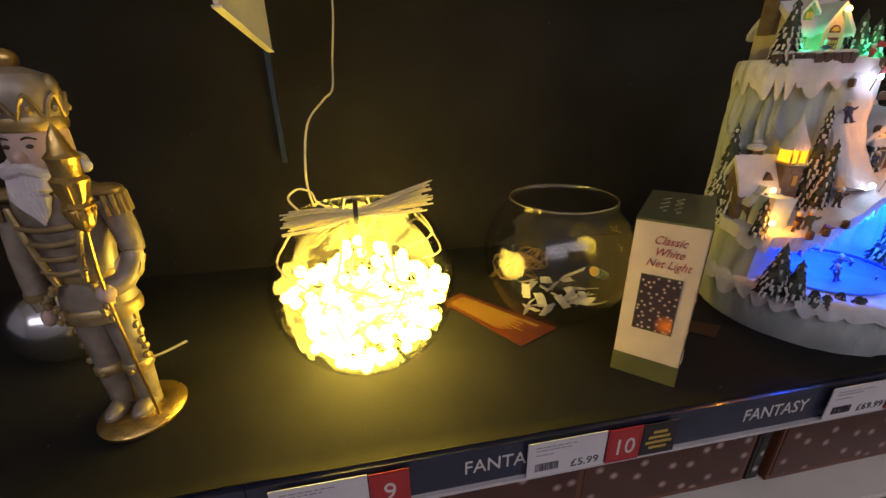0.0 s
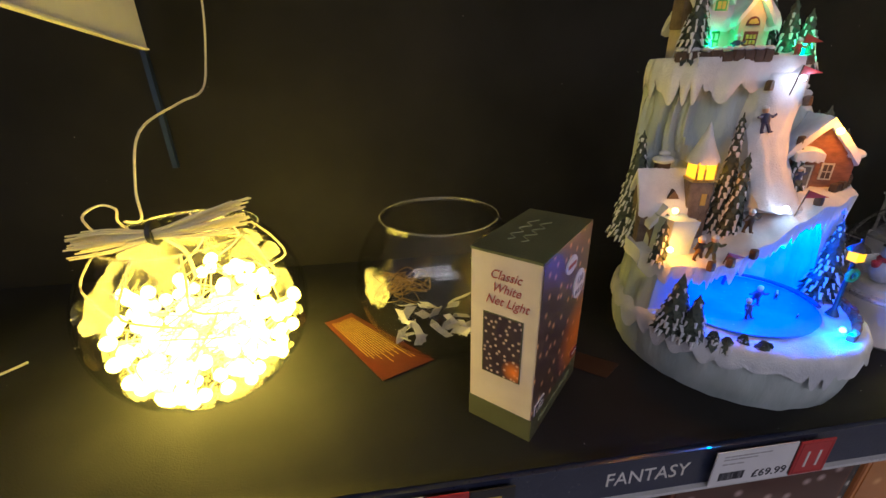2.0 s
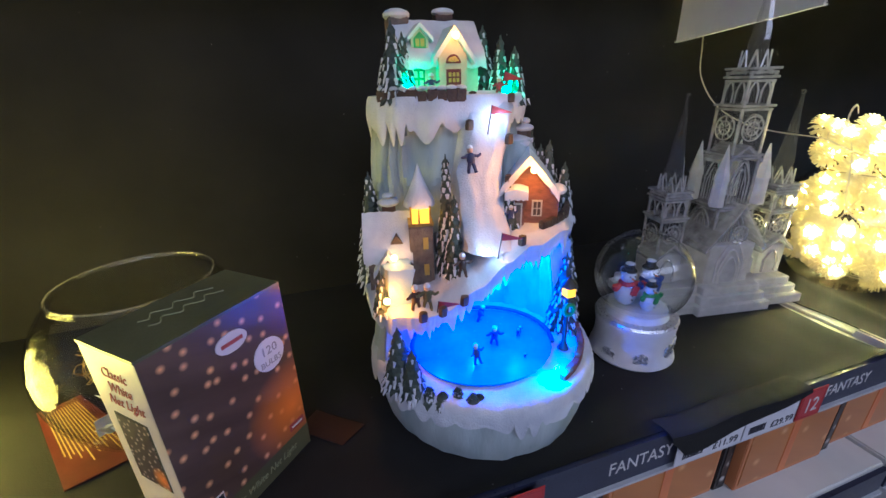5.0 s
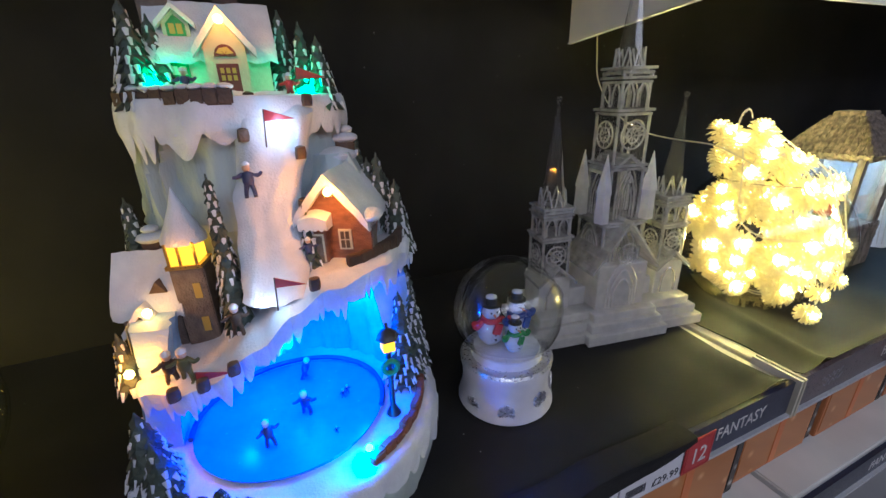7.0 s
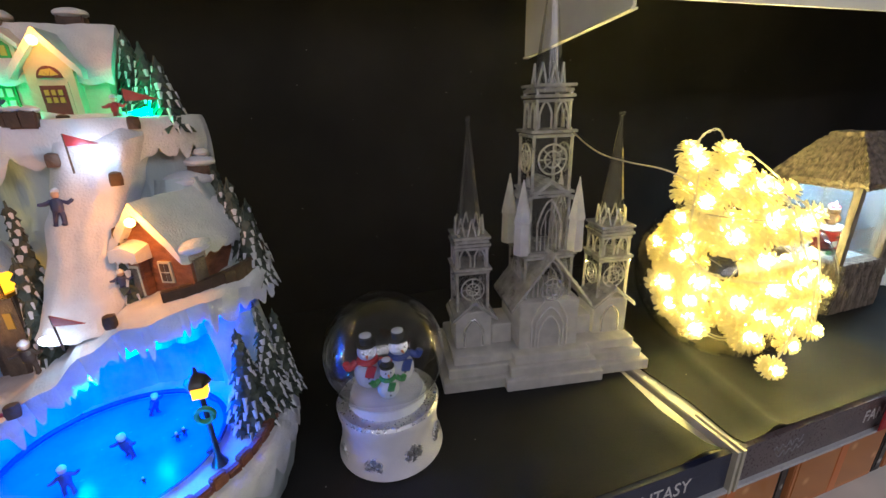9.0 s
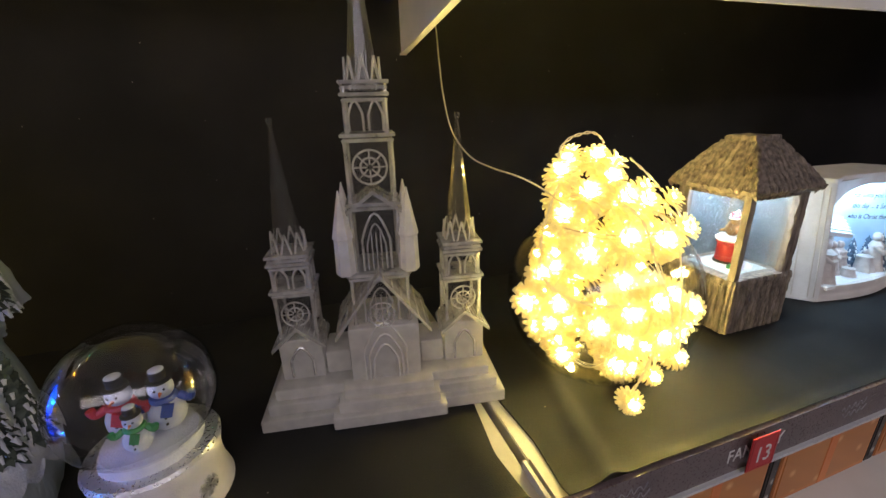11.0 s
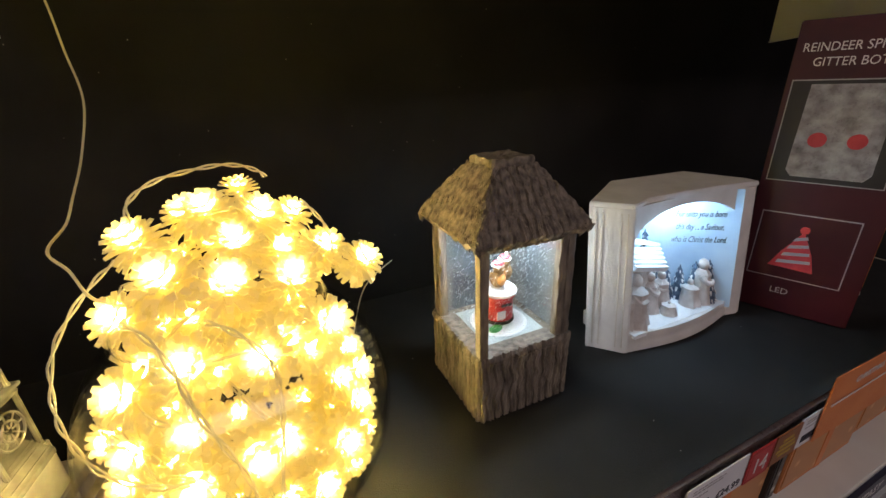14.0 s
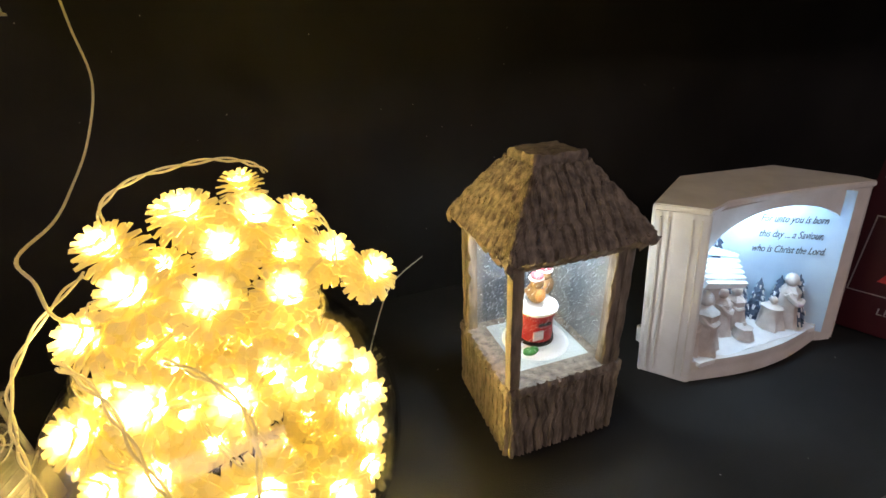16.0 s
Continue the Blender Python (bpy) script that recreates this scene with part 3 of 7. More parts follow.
def bracket(x, z0):
    pr = [(0.712, z0 - 0.012), (0.712, 1.74), (0.49, 1.74), (0.49, z0 + 0.012)]
    g = Geo().add([(x - 0.0025, y, z) for y, z in pr] + [(x + 0.0025, y, z) for y, z in pr], [(0, 1, 2, 3), (7, 6, 5, 4), (0, 4, 5, 1), (1, 5, 6, 2), (2, 6, 7, 3), (3, 7, 4, 0)])
    b = whole("shelf_bracket", g, M["metal_white"], "white painted metal bracket of the upper shelf", "shelf bracket", group="upper shelf brackets", bevel=0.0008)
    part("flange", Geo().add([(x - 0.0045, 0.712, z0 - 0.0145), (x + 0.0045, 0.712, z0 - 0.0145), (x + 0.0045, 0.49, z0 + 0.0095), (x - 0.0045, 0.49, z0 + 0.0095),
                              (x - 0.0045, 0.712, z0 - 0.0125), (x + 0.0045, 0.712, z0 - 0.0125), (x + 0.0045, 0.49, z0 + 0.0115), (x - 0.0045, 0.49, z0 + 0.0115)],
                             [(0, 1, 2, 3), (7, 6, 5, 4), (0, 4, 5, 1), (1, 5, 6, 2), (2, 6, 7, 3), (3, 7, 4, 0)]), M["metal_white"], b)
    hole = Geo().lathe([(0.004, -0.0031), (0.004, 0.0031)], 14, pose(x, 0.52, z0 + 0.03, 0, 90, 0))
    part("bolt_hole", hole, M["black_iron"], b)
    return b


upright = bracket(-0.152, 1.568)
part("upright", Geo().box(-0.162, -0.1555, 0.716, 0.724, 1.4, 1.558), M["blue_lit_steel"], upright, "slotted steel upright with bluish light put into its colour")
bracket(1.012, 1.607)
bracket(2.2, 1.607)

for (x0, x1), z in zip(BAYS, (1.742, 1.742, 1.742, 1.742)):
    up = thing("upper_shelf", ((x0 + x1) / 2, 0.6, z), "white metal upper shelf with a pale front lip", "shelf", "upper shelves")
    w = (x1 - x0) / 2
    part("deck", Geo().box(-w, w, -0.12, 0.13, 0.0, 0.025), M["metal_white"], up)
    if x0 > 0.9:
        part("lip", Geo().box(-w + 0.004, w - 0.004, -0.124, -0.12, -0.118, 0.03), M["metal_white"], up)


# ---- the shelf below, with its boxed stock ----
LOW = 1.076
for x0, x1 in BAYS:
    sh = thing("lower_shelf", ((x0 + x1) / 2, 0.5, LOW - 0.03), "white metal shelf below with a navy edge strip", "shelf", "lower shelves")
    w = (x1 - x0) / 2
    part("deck", Geo().box(-w, w, -0.235, 0.235, 0.0, 0.03), M["metal_white"], sh, bevel=0.002)
    part("price_channel", Geo().box(-w, w, -0.241, -0.2355, -0.012, 0.024), M["navy"], sh, "navy shelf edge strip")
    part("rail", Geo().box(-w, w, -0.245, -0.2355, -0.016, -0.012), M["clear_edge"], sh)
    n = max(1, int((x1 - x0) / 0.29))
    for k in range(n):
        lettering("letters", "FANTASY", 0.021, M["ink_white"], sh, facing(-w + 0.21 + 0.29 * k, -0.2412, -0.002))


def stock_box(x, w, kind):
    h, d, y0 = rnd(0.088, 0.1), rnd(0.24, 0.28), 0.3 + rnd(0, 0.012)
    labels = {"brown": "dark brown carton printed with small lit bulbs", "orange": "orange carton with a warm glowing printed photo", "black": "black carton printed with white bulbs"}
    b = thing("stock_carton", (x, y0, LOW + 0.001), labels[kind], "carton", "stock cartons on the lower shelf")
    body = {"brown": "brown_box", "orange": "orange_box", "black": "black_tag"}[kind]
    photo = {"brown": "photo_brown", "orange": "photo_orange", "black": "photo_black"}[kind]
    part("body", Geo().box(0.001, w - 0.001, 0.0, d, 0, h), M[body], b, bevel=0.001)
    part("printed_panel", Geo().box(0.006, w - 0.006, -0.0008, 0.0, 0.008, h - 0.006), M[photo], b, "printed photo panel")
    if kind == "orange":
        part("stripe", Geo().box(w * 0.46, w * 0.54, -0.0014, -0.0008, 0.004, h - 0.003, Matrix.Identity(4)), M["orange_card"], b, "brighter orange stripe")
    return b


x = -0.62
while x < 2.4:
    if x < 0.45:
        w, kind = rnd(0.16, 0.22), "brown"
    else:
        w, kind = rnd(0.13, 0.19), "orange"
    stock_box(x, w, kind)
    x += w
    if x > 0.35:
        stock_box(x, 0.02, "black")
        x += 0.022


# ---- price tags in the shelf edge ----
def price_tag(x0, x1, price):
    w = x1 - x0
    t = thing("price_tag", (x0, FRONT - 0.0002, 1.1835), "white paper price ticket with black print in the shelf edge", "price tag", "shelf price tickets")
    part("ticket", Geo().box(0, w, -0.0022, -0.0012, 0, 0.0405), M["paper"], t)
    g = Geo()
    for r, (a, z) in enumerate(((0.62, 0.034), (0.5, 0.0305), (0.34, 0.025))):
        xx = 0.1 * w
        while xx < a * w:
            l = rnd(0.003, 0.007)
            g.box(xx, xx + l, -0.0025, -0.0022, z, z + 0.0012)
            xx += l + 0.0012
    part("small_print", g, M["ink_grey"], t)
    g, xx = Geo(), 0.1 * w
    while xx < 0.4 * w:
        l = rnd(0.0004, 0.0013)
        g.box(xx, xx + l, -0.0025, -0.0022, 0.006, 0.0155)
        xx += l + rnd(0.0004, 0.0009)
    part("bar_code", g, M["ink_black"], t)
    if price:
        lettering("price", price, 0.0125, M["ink_black"], t, facing(w * 0.74, -0.0023, 0.005), depth=0.0003)
    return t


def number_tag(x0, x1, number, dx=0.0):
    w = x1 - x0
    t = thing("number_tag", (x0, FRONT - 0.0004, 1.184), "red card number ticket with white figures", "number tag", "red number tickets")
    part("card", Geo().box(0, w, -0.0034, -0.0022, 0, 0.0405), M["red_tag"], t, bevel=0.0003)
    g = Geo()
    for a in ((0.002, w - 0.002, 0.0375, 0.0382), (0.002, w - 0.002, 0.0024, 0.0031), (0.002, 0.0027, 0.0024, 0.0382), (w - 0.0027, w - 0.002, 0.0024, 0.0382)):
        g.box(a[0], a[1], -0.0037, -0.0034, a[2], a[3])
    part("border", g, M["flag_red"], t)
    lettering("number", number, 0.027, M["ink_white"], t, facing(w / 2 + dx, -0.0035, 0.0095), depth=0.0003, squeeze=0.85)
    return t


def reminder_tag(x0, x1, card="black_tag", label="black card ticket with small ochre print"):
    w = x1 - x0
    t = thing("reminder_tag", (x0, FRONT - 0.0003, 1.185), label, "shelf ticket", "small printed shelf tickets")
    part("card", Geo().box(0, w, -0.003, -0.0018, 0, 0.038), M[card], t)
    g = Geo()
    for r, a in enumerate((0.4, 0.62, 0.75, 0.5)):
        g.box(w * (0.5 - a / 2), w * (0.5 + a / 2), -0.0033, -0.003, 0.026 - r * 0.0062, 0.0292 - r * 0.0062)
    part("print", g, M["ink_gold"], t)


price_tag(-0.135, -0.059, "£3.99")
number_tag(-0.058, -0.025, "9")
price_tag(0.079, 0.154, "£5.99")
number_tag(0.155, 0.189, "10")
reminder_tag(0.190, 0.226)
price_tag(0.401, 0.478, "£69.99")
number_tag(0.479, 0.513, "11")
price_tag(0.661, 0.749, "£11.99")
price_tag(0.751, 0.827, "£29.99")
number_tag(0.828, 0.866, "12")
number_tag(1.217, 1.253, "13")
price_tag(1.475, 1.558, "£24.99")
number_tag(1.559, 1.596, "14")
reminder_tag(1.6, 1.642, "rust_tag", "rust-brown card ticket with small ochre print")
price_tag(1.643, 1.735, "")
for sh, xs in ((SHELVES[1], (0.061, 0.345, 0.624, 0.921)), (SHELVES[2], (1.236, 1.52))):
    for x in xs:
        lettering("letters", "FANTASY", 0.0215, M["ink_white"], sh, facing(x - sh.location.x, -0.2057, 0.006), depth=0.0002, squeeze=0.84)
for sh, xs in ((SHELVES[1], (0.775,)), (SHELVES[2], (1.085, 1.385, 1.66))):
    for x in xs:
        g, x = Geo(), x - sh.location.x
        for r in range(2):
            pts = [(x - 0.022 + 0.004 * r + 0.0035 * k, -0.2058, 0.016 - 0.009 * r + 0.0042 * math.sin(k * 2.4 + r) + 0.001 * k * 0.3) for k in range(12)]
            g.tube(pts, 0.0005, 4, 3)
        part("scroll_print", g, M["ink_grey"], sh, "faint scrolled print")

flyer = thing("promotion_card", (1.672, FRONT - 0.001, 1.184), "orange printed promotion card clipped over the shelf edge", "promotion card")
part("card", Geo().slab(lambda u, v: (0.3 * u + 0.012 * (1 - v) * 0, -0.004 - 0.002 * math.sin(math.pi * u), 0.0 + 0.082 * v), lambda u, v: (0.3 * u, -0.003 - 0.002 * math.sin(math.pi * u), 0.082 * v), 12, 2), M["orange_card"], flyer, bevel=0.0)
lettering("letters", "CHRISTMAS", 0.011, M["ink_white"], flyer, facing(0.07, -0.0062, 0.062))
part("border", Geo().box(0.004, 0.296, -0.0068, -0.0062, 0.047, 0.0485), M["ink_white"], flyer)

# ---- glass bowls and their light strings ----
def bowl_profile(r, zc, rim):
    """Outer, then inner wall of a fish bowl of radius r whose centre is zc above its flat foot."""
    a0, a1 = -math.asin(min(0.97, zc / r)), math.acos(rim / r)
    out = [(r * math.cos(a0 + (a1 - a0) * k / 26), zc + r * math.sin(a0 + (a1 - a0) * k / 26)) for k in range(27)]
    zr = out[-1][1] + 0.0015
    out += [(rim + 0.0006 + 0.0026 * math.cos(radians(a)), zr + 0.0026 * math.sin(radians(a))) for a in range(-30, 181, 35)]
    inner = [(max(0.001, q - 0.0022), z + (0.002 if z < 0.02 else 0)) for q, z in out[::-1]]
    return [(0.001, 0.0)] + out + inner + [(0.001, 0.003)]


def glass_bowl(x, y, r, zc, rim, label):
    ob = whole("glass_bowl", Geo().lathe(bowl_profile(r, zc, rim), 72, closed=False), M["glass"], label, "glass bowl", (x, y, S), group="glass fish bowls", angle=60)
    ob.visible_shadow = False
    zr = zc + math.sqrt(r * r - rim * rim) + 0.0035
    ring = Geo().tube([((rim + 0.0004) * math.cos(k * math.pi / 24), (rim + 0.0004) * math.sin(k * math.pi / 24), zr) for k in range(49)], 0.0009, 8, 1)
    part("rim", ring, M["rim_glass"], ob, "fire-polished bright rim").visible_shadow = False
    return ob


glass_bowl(-0.05, 0.467, 0.1015, 0.086, 0.066, "clear round glass bowl full of glowing warm lights")
glass_bowl(0.197, 0.498, 0.095, 0.083, 0.064, "clear round glass bowl with unlit lights and paper tags")
glass_bowl(1.168, 0.452, 0.107, 0.092, 0.066, "clear round glass bowl heaped with glowing flower lights")


def berry_lights():
    st = thing("berry_light_string", (-0.05, 0.466, S), "glowing warm berry light string heaped in the glass bowl", "light string")
    bulb = Geo().ball((0, 0, 0), 0.0066, 10)
    bulb_mesh = None
    wires = Geo()
    prev, made = None, 0
    rs = random.Random(4)
    while made < 215:
        a, q, z = rs.uniform(0, 6.283), rs.random() ** 0.36, rs.uniform(0.01, 0.124)
        lim = math.sqrt(max(0.0, 0.0975 ** 2 - (z - 0.086) ** 2)) - 0.007
        top = 0.122 - 0.03 * q * q - 0.012 * math.sin(3 * a)
        if z > top:
            continue
        p = Vector((lim * q * math.cos(a), lim * q * math.sin(a), z))
        if bulb_mesh is None:
            ob = part("bulb", bulb, M["bulb"], st)
            bulb_mesh = ob.data
        else:
            ob = link("bulb", None, None, st, mesh=bulb_mesh)
        ob.location = p
        if prev is not None and made % 2 == 0:
            mid = (p + prev) / 2 + Vector((rs.uniform(-.02, .02), rs.uniform(-.02, .02), rs.uniform(-0.01, .03)))
            c = Vector((0, 0, 0.086))
            if (mid - c).length > 0.094:
                mid = c + (mid - c).normalized() * 0.092
            wires.tube([prev, mid, p], 0.0008, 5, 5)
        prev, made = p, made + 1
    part("wire", wires, M["wire"], st, "thin clear wire")
    for k in range(44):
        g = Geo()
        dy, dz = rs.uniform(-0.01, 0.01), rs.uniform(-0.009, 0.009)
        e, f = rs.uniform(0, 0.012), rs.uniform(0, 0.016)
        g.tube([(-0.07 + e, -0.032 + dy * 1.6, 0.172 + dz * 1.1), (-0.032, -0.041 + dy, 0.177 + dz), (0.002, -0.043 + dy * 0.4, 0.1805 + dz * 0.4), (0.036, -0.041 + dy, 0.186 + dz), (0.076 - f, -0.03 + dy * 1.7, 0.19 + dz * 1.5)], 0.00075, 5, 4)
        part("cable_strand", g, M["wire"], st, "strand of coiled spare cable")
    tie = Geo().lathe([(0.0105, -0.002), (0.0112, 0), (0.0105, 0.002)], 16, pose(0.0, -0.041, 0.181, 0, 90, 0))
    part("tie", tie, M["twist_tie"], st, "black twist tie")
    g = Geo().tube([(-0.05, -0.032, 0.18), (-0.062, -0.022, 0.192), (-0.054, -0.01, 0.198), (-0.042, -0.01, 0.194), (-0.036, -0.022, 0.187), (-0.02, -0.038, 0.184)], 0.0011, 6, 5)
    for k in range(7):
        a = 3.5 + 0.8 * k + rs.uniform(-0.2, 0.2)
        c, q = math.cos(a), math.sin(a)
        g.tube([(0.06 * c, 0.06 * q, 0.166), (0.076 * c, 0.076 * q, 0.148), (0.086 * c, 0.086 * q, 0.125), (0.07 * math.cos(a + 0.4), 0.07 * math.sin(a + 0.4), 0.104)], 0.0011, 5, 4)
    g.tube([(-0.038, -0.01, 0.182), (-0.047, 0.03, 0.172), (-0.052, 0.045, 0.2), (-0.046, 0.07, 0.25), (-0.031, 0.135, 0.272), (-0.021, 0.182, 0.284), (-0.018, 0.208, 0.321), (-0.01, 0.216, 0.39), (-0.012, 0.22, 0.49)], 0.0013, 6, 6)
    g.tube([(0.0, -0.03, 0.172), (0.004, -0.01, 0.15), (0.002, 0.0, 0.12)], 0.002, 6, 5)
    part("lead", g, M["wire"], st, "pale lead hanging from above")
    return st


berry_lights()


def flower_mesh():
    """A frosted pine-cone flower: four whorls of narrow notched petals round a light."""
    g = Geo()
    rs = random.Random(9)
    for ring, (n, lift, length, z) in enumerate(((14, -32, 0.0165, -0.006), (14, -6, 0.018, -0.003), (13, 15, 0.0178, 0.0), (11, 33, 0.0165, 0.002), (9, 52, 0.0145, 0.004))):
        for k in range(n):
            m = pose(0, 0, z, 0, 0, 360 * (k + 0.5 * (ring % 2)) / n + rs.uniform(-5, 5)) @ pose(0, 0, 0, 0, -lift + rs.uniform(-6, 6), 0)
            w = 0.0025
            v = [(0.003, -w * 0.6, 0), (0.003, w * 0.6, 0), (length * 0.7, w, 0.0012), (length * 0.7, -w, 0.0012), (length, w * 0.55, -0.0004), (length, -w * 0.55, -0.0004)]
            v += [(a, b, c - 0.0009) for a, b, c in v]
            g.add(v, [(0, 3, 2, 1), (3, 5, 4, 2), (6, 7, 8, 9), (9, 8, 10, 11), (0, 1, 7, 6), (1, 2, 8, 7), (2, 4, 10, 8), (4, 5, 11, 10), (5, 3, 9, 11), (3, 0, 6, 9)], m)
    return g


def flower_lights():
    cx, cy = 1.168, 0.452
    st = thing("flower_light_string", (cx, cy, S), "glowing warm white flower light string heaped over the bowl", "light string")
    spots = [(0.02, 0.1, 0.235, 0.9), (-0.045, 0.028, 0.225, 1.0), (0.1, 0.015, 0.185, 0.95), (-0.037, -0.1, 0.022, 0.68), (-0.009, -0.093, 0.042, 0.62), (0.017, -0.096, 0.056, 0.64),
             (-0.015, 0.06, 0.23, 1), (0.03, 0.04, 0.228, 1.05), (0.055, 0.07, 0.215, 1), (-0.03, 0.0, 0.205, 1.1), (0.005, -0.01, 0.2, 1.1), (0.045, 0.0, 0.19, 1.05), (0.075, 0.035, 0.195, 1),
             (-0.058, 0.0, 0.185, 1.0), (0.06, -0.04, 0.17, 1), (0.02, -0.055, 0.165, 1.05), (-0.02, -0.05, 0.17, 1.05), (-0.055, -0.04, 0.155, 1), (0.0, 0.03, 0.24, 0.9), (0.0, 0.075, 0.2, 1), (0.042, 0.06, 0.19, 1), (-0.032, 0.048, 0.197, 1), (0.072, 0.06, 0.185, 0.95), (0.015, 0.02, 0.215, 1)]
    rs = random.Random(12)
    while len(spots) < 98:
        a, q, z = rs.uniform(0, 6.283), rs.uniform(0.35, 1.0) ** 0.5, rs.uniform(0.016, 0.17)
        lim = math.sqrt(max(0.0, 0.089 ** 2 - (z - 0.092) ** 2))
        p = (lim * q * math.cos(a), lim * q * math.sin(a), z, rs.uniform(0.85, 1.1))
        if all((p[0] - s[0]) ** 2 + (p[1] - s[1]) ** 2 + (p[2] - s[2]) ** 2 > 0.0158 ** 2 for s in spots):
            spots.append(p)
    first = None
    core = Geo().ball((0, 0, 0.0085), 0.0046, 8)
    wires = Geo()
    prev = None
    order = sorted(spots[6:], key=lambda s: (round(s[2] * 14), math.atan2(s[1], s[0])))
    for x, y, z, sc in spots:
        out = Vector((x * 6 + rs.uniform(-0.25, 0.25), y * 6 - 0.6, (z - 0.1) * 3 + 0.4 + rs.uniform(-0.25, 0.25))).normalized()
        if first is None:
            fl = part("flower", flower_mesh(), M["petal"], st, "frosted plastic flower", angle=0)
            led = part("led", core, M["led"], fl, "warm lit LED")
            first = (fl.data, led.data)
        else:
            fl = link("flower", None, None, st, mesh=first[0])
            led = link("led", None, None, fl, mesh=first[1])
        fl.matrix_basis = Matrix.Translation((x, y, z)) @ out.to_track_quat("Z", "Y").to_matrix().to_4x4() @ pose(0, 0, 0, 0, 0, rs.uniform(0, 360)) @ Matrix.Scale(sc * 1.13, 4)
    for s in order:
        p = Vector(s[:3])
        if prev is not None and (p - prev).length < 0.12:
            mid = (p + prev) / 2
            mid += Vector((mid.x, mid.y - 0.01, (mid.z - 0.09) * 0.6)).normalized() * rs.uniform(0.006, 0.02)
            for o in (0.0008, -0.0008):
                wires.tube([prev, mid + Vector((o, 0, o * 2)), p], 0.0006, 5, 5)
        prev = p
    loops = [[(-0.038, 0.03, 0.222), (-0.05, 0.03, 0.24), (-0.042, 0.036, 0.262), (-0.006, 0.05, 0.268), (0.03, 0.066, 0.268), (0.046, 0.07, 0.25)],
             [(-0.045, -0.06, 0.215), (-0.02, -0.075, 0.2), (-0.02, -0.085, 0.16), (0.005, -0.096, 0.12), (0.0, -0.102, 0.08), (0.012, -0.1, 0.06)],
             [(-0.05, 0.02, 0.225), (-0.085, -0.01, 0.2), (-0.1, -0.02, 0.16), (-0.098, -0.03, 0.12), (-0.06, -0.075, 0.115), (-0.02, -0.09, 0.12)],
             [(-0.012, -0.1, 0.09), (-0.03, -0.106, 0.06), (-0.04, -0.103, 0.035)],
             [(0.06, 0.05, 0.24), (0.085, 0.03, 0.215), (0.075, 0.0, 0.2)],
             [(-0.01, -0.06, 0.205), (0.02, -0.07, 0.19), (0.03, -0.075, 0.15), (0.012, -0.1, 0.1), (0.014, -0.1, 0.058)]]
    for pts in loops:
        fine = [Vector(a).lerp(Vector(b), k / 6) for a, b in zip(pts, pts[1:]) for k in range(6)] + [Vector(pts[-1])]
        fine = [sum((fine[max(0, min(len(fine) - 1, i + k))] for k in range(-4, 5)), Vector()) / 9 for i in range(len(fine))]
        for o in (0.0011, -0.0011):
            wires.tube([(p.x + o * math.sin(i * 1.1), p.y + 0.6 * o * math.sin(i * 1.1 + 1), p.z + o * math.cos(i * 1.1)) for i, p in enumerate(fine)], 0.0008, 5, 2)
    part("wire", wires, M["wire"], st, "twisted clear wire")
    lead = Geo().tube([(-0.05, -0.005, 0.195), (-0.067, -0.005, 0.206), (-0.08, 0.015, 0.219), (-0.094, 0.035, 0.228), (-0.099, 0.09, 0.231), (-0.106, 0.14, 0.24), (-0.107, 0.2, 0.268), (-0.103, 0.244, 0.315), (-0.106, 0.25, 0.36), (-0.108, 0.253, 0.4), (-0.113, 0.253, 0.44), (-0.126, 0.25, 0.5)], 0.001, 6, 6)
    part("lead", lead, M["wire"], st, "pale lead running up the backdrop")
    part("tail_wire", Geo().tube([(0.09, 0.07, 0.06), (0.14, 0.2, 0.065), (0.2, 0.26, 0.07)], 0.0008, 5, 5), M["wire"], st)
    return st


flower_lights()


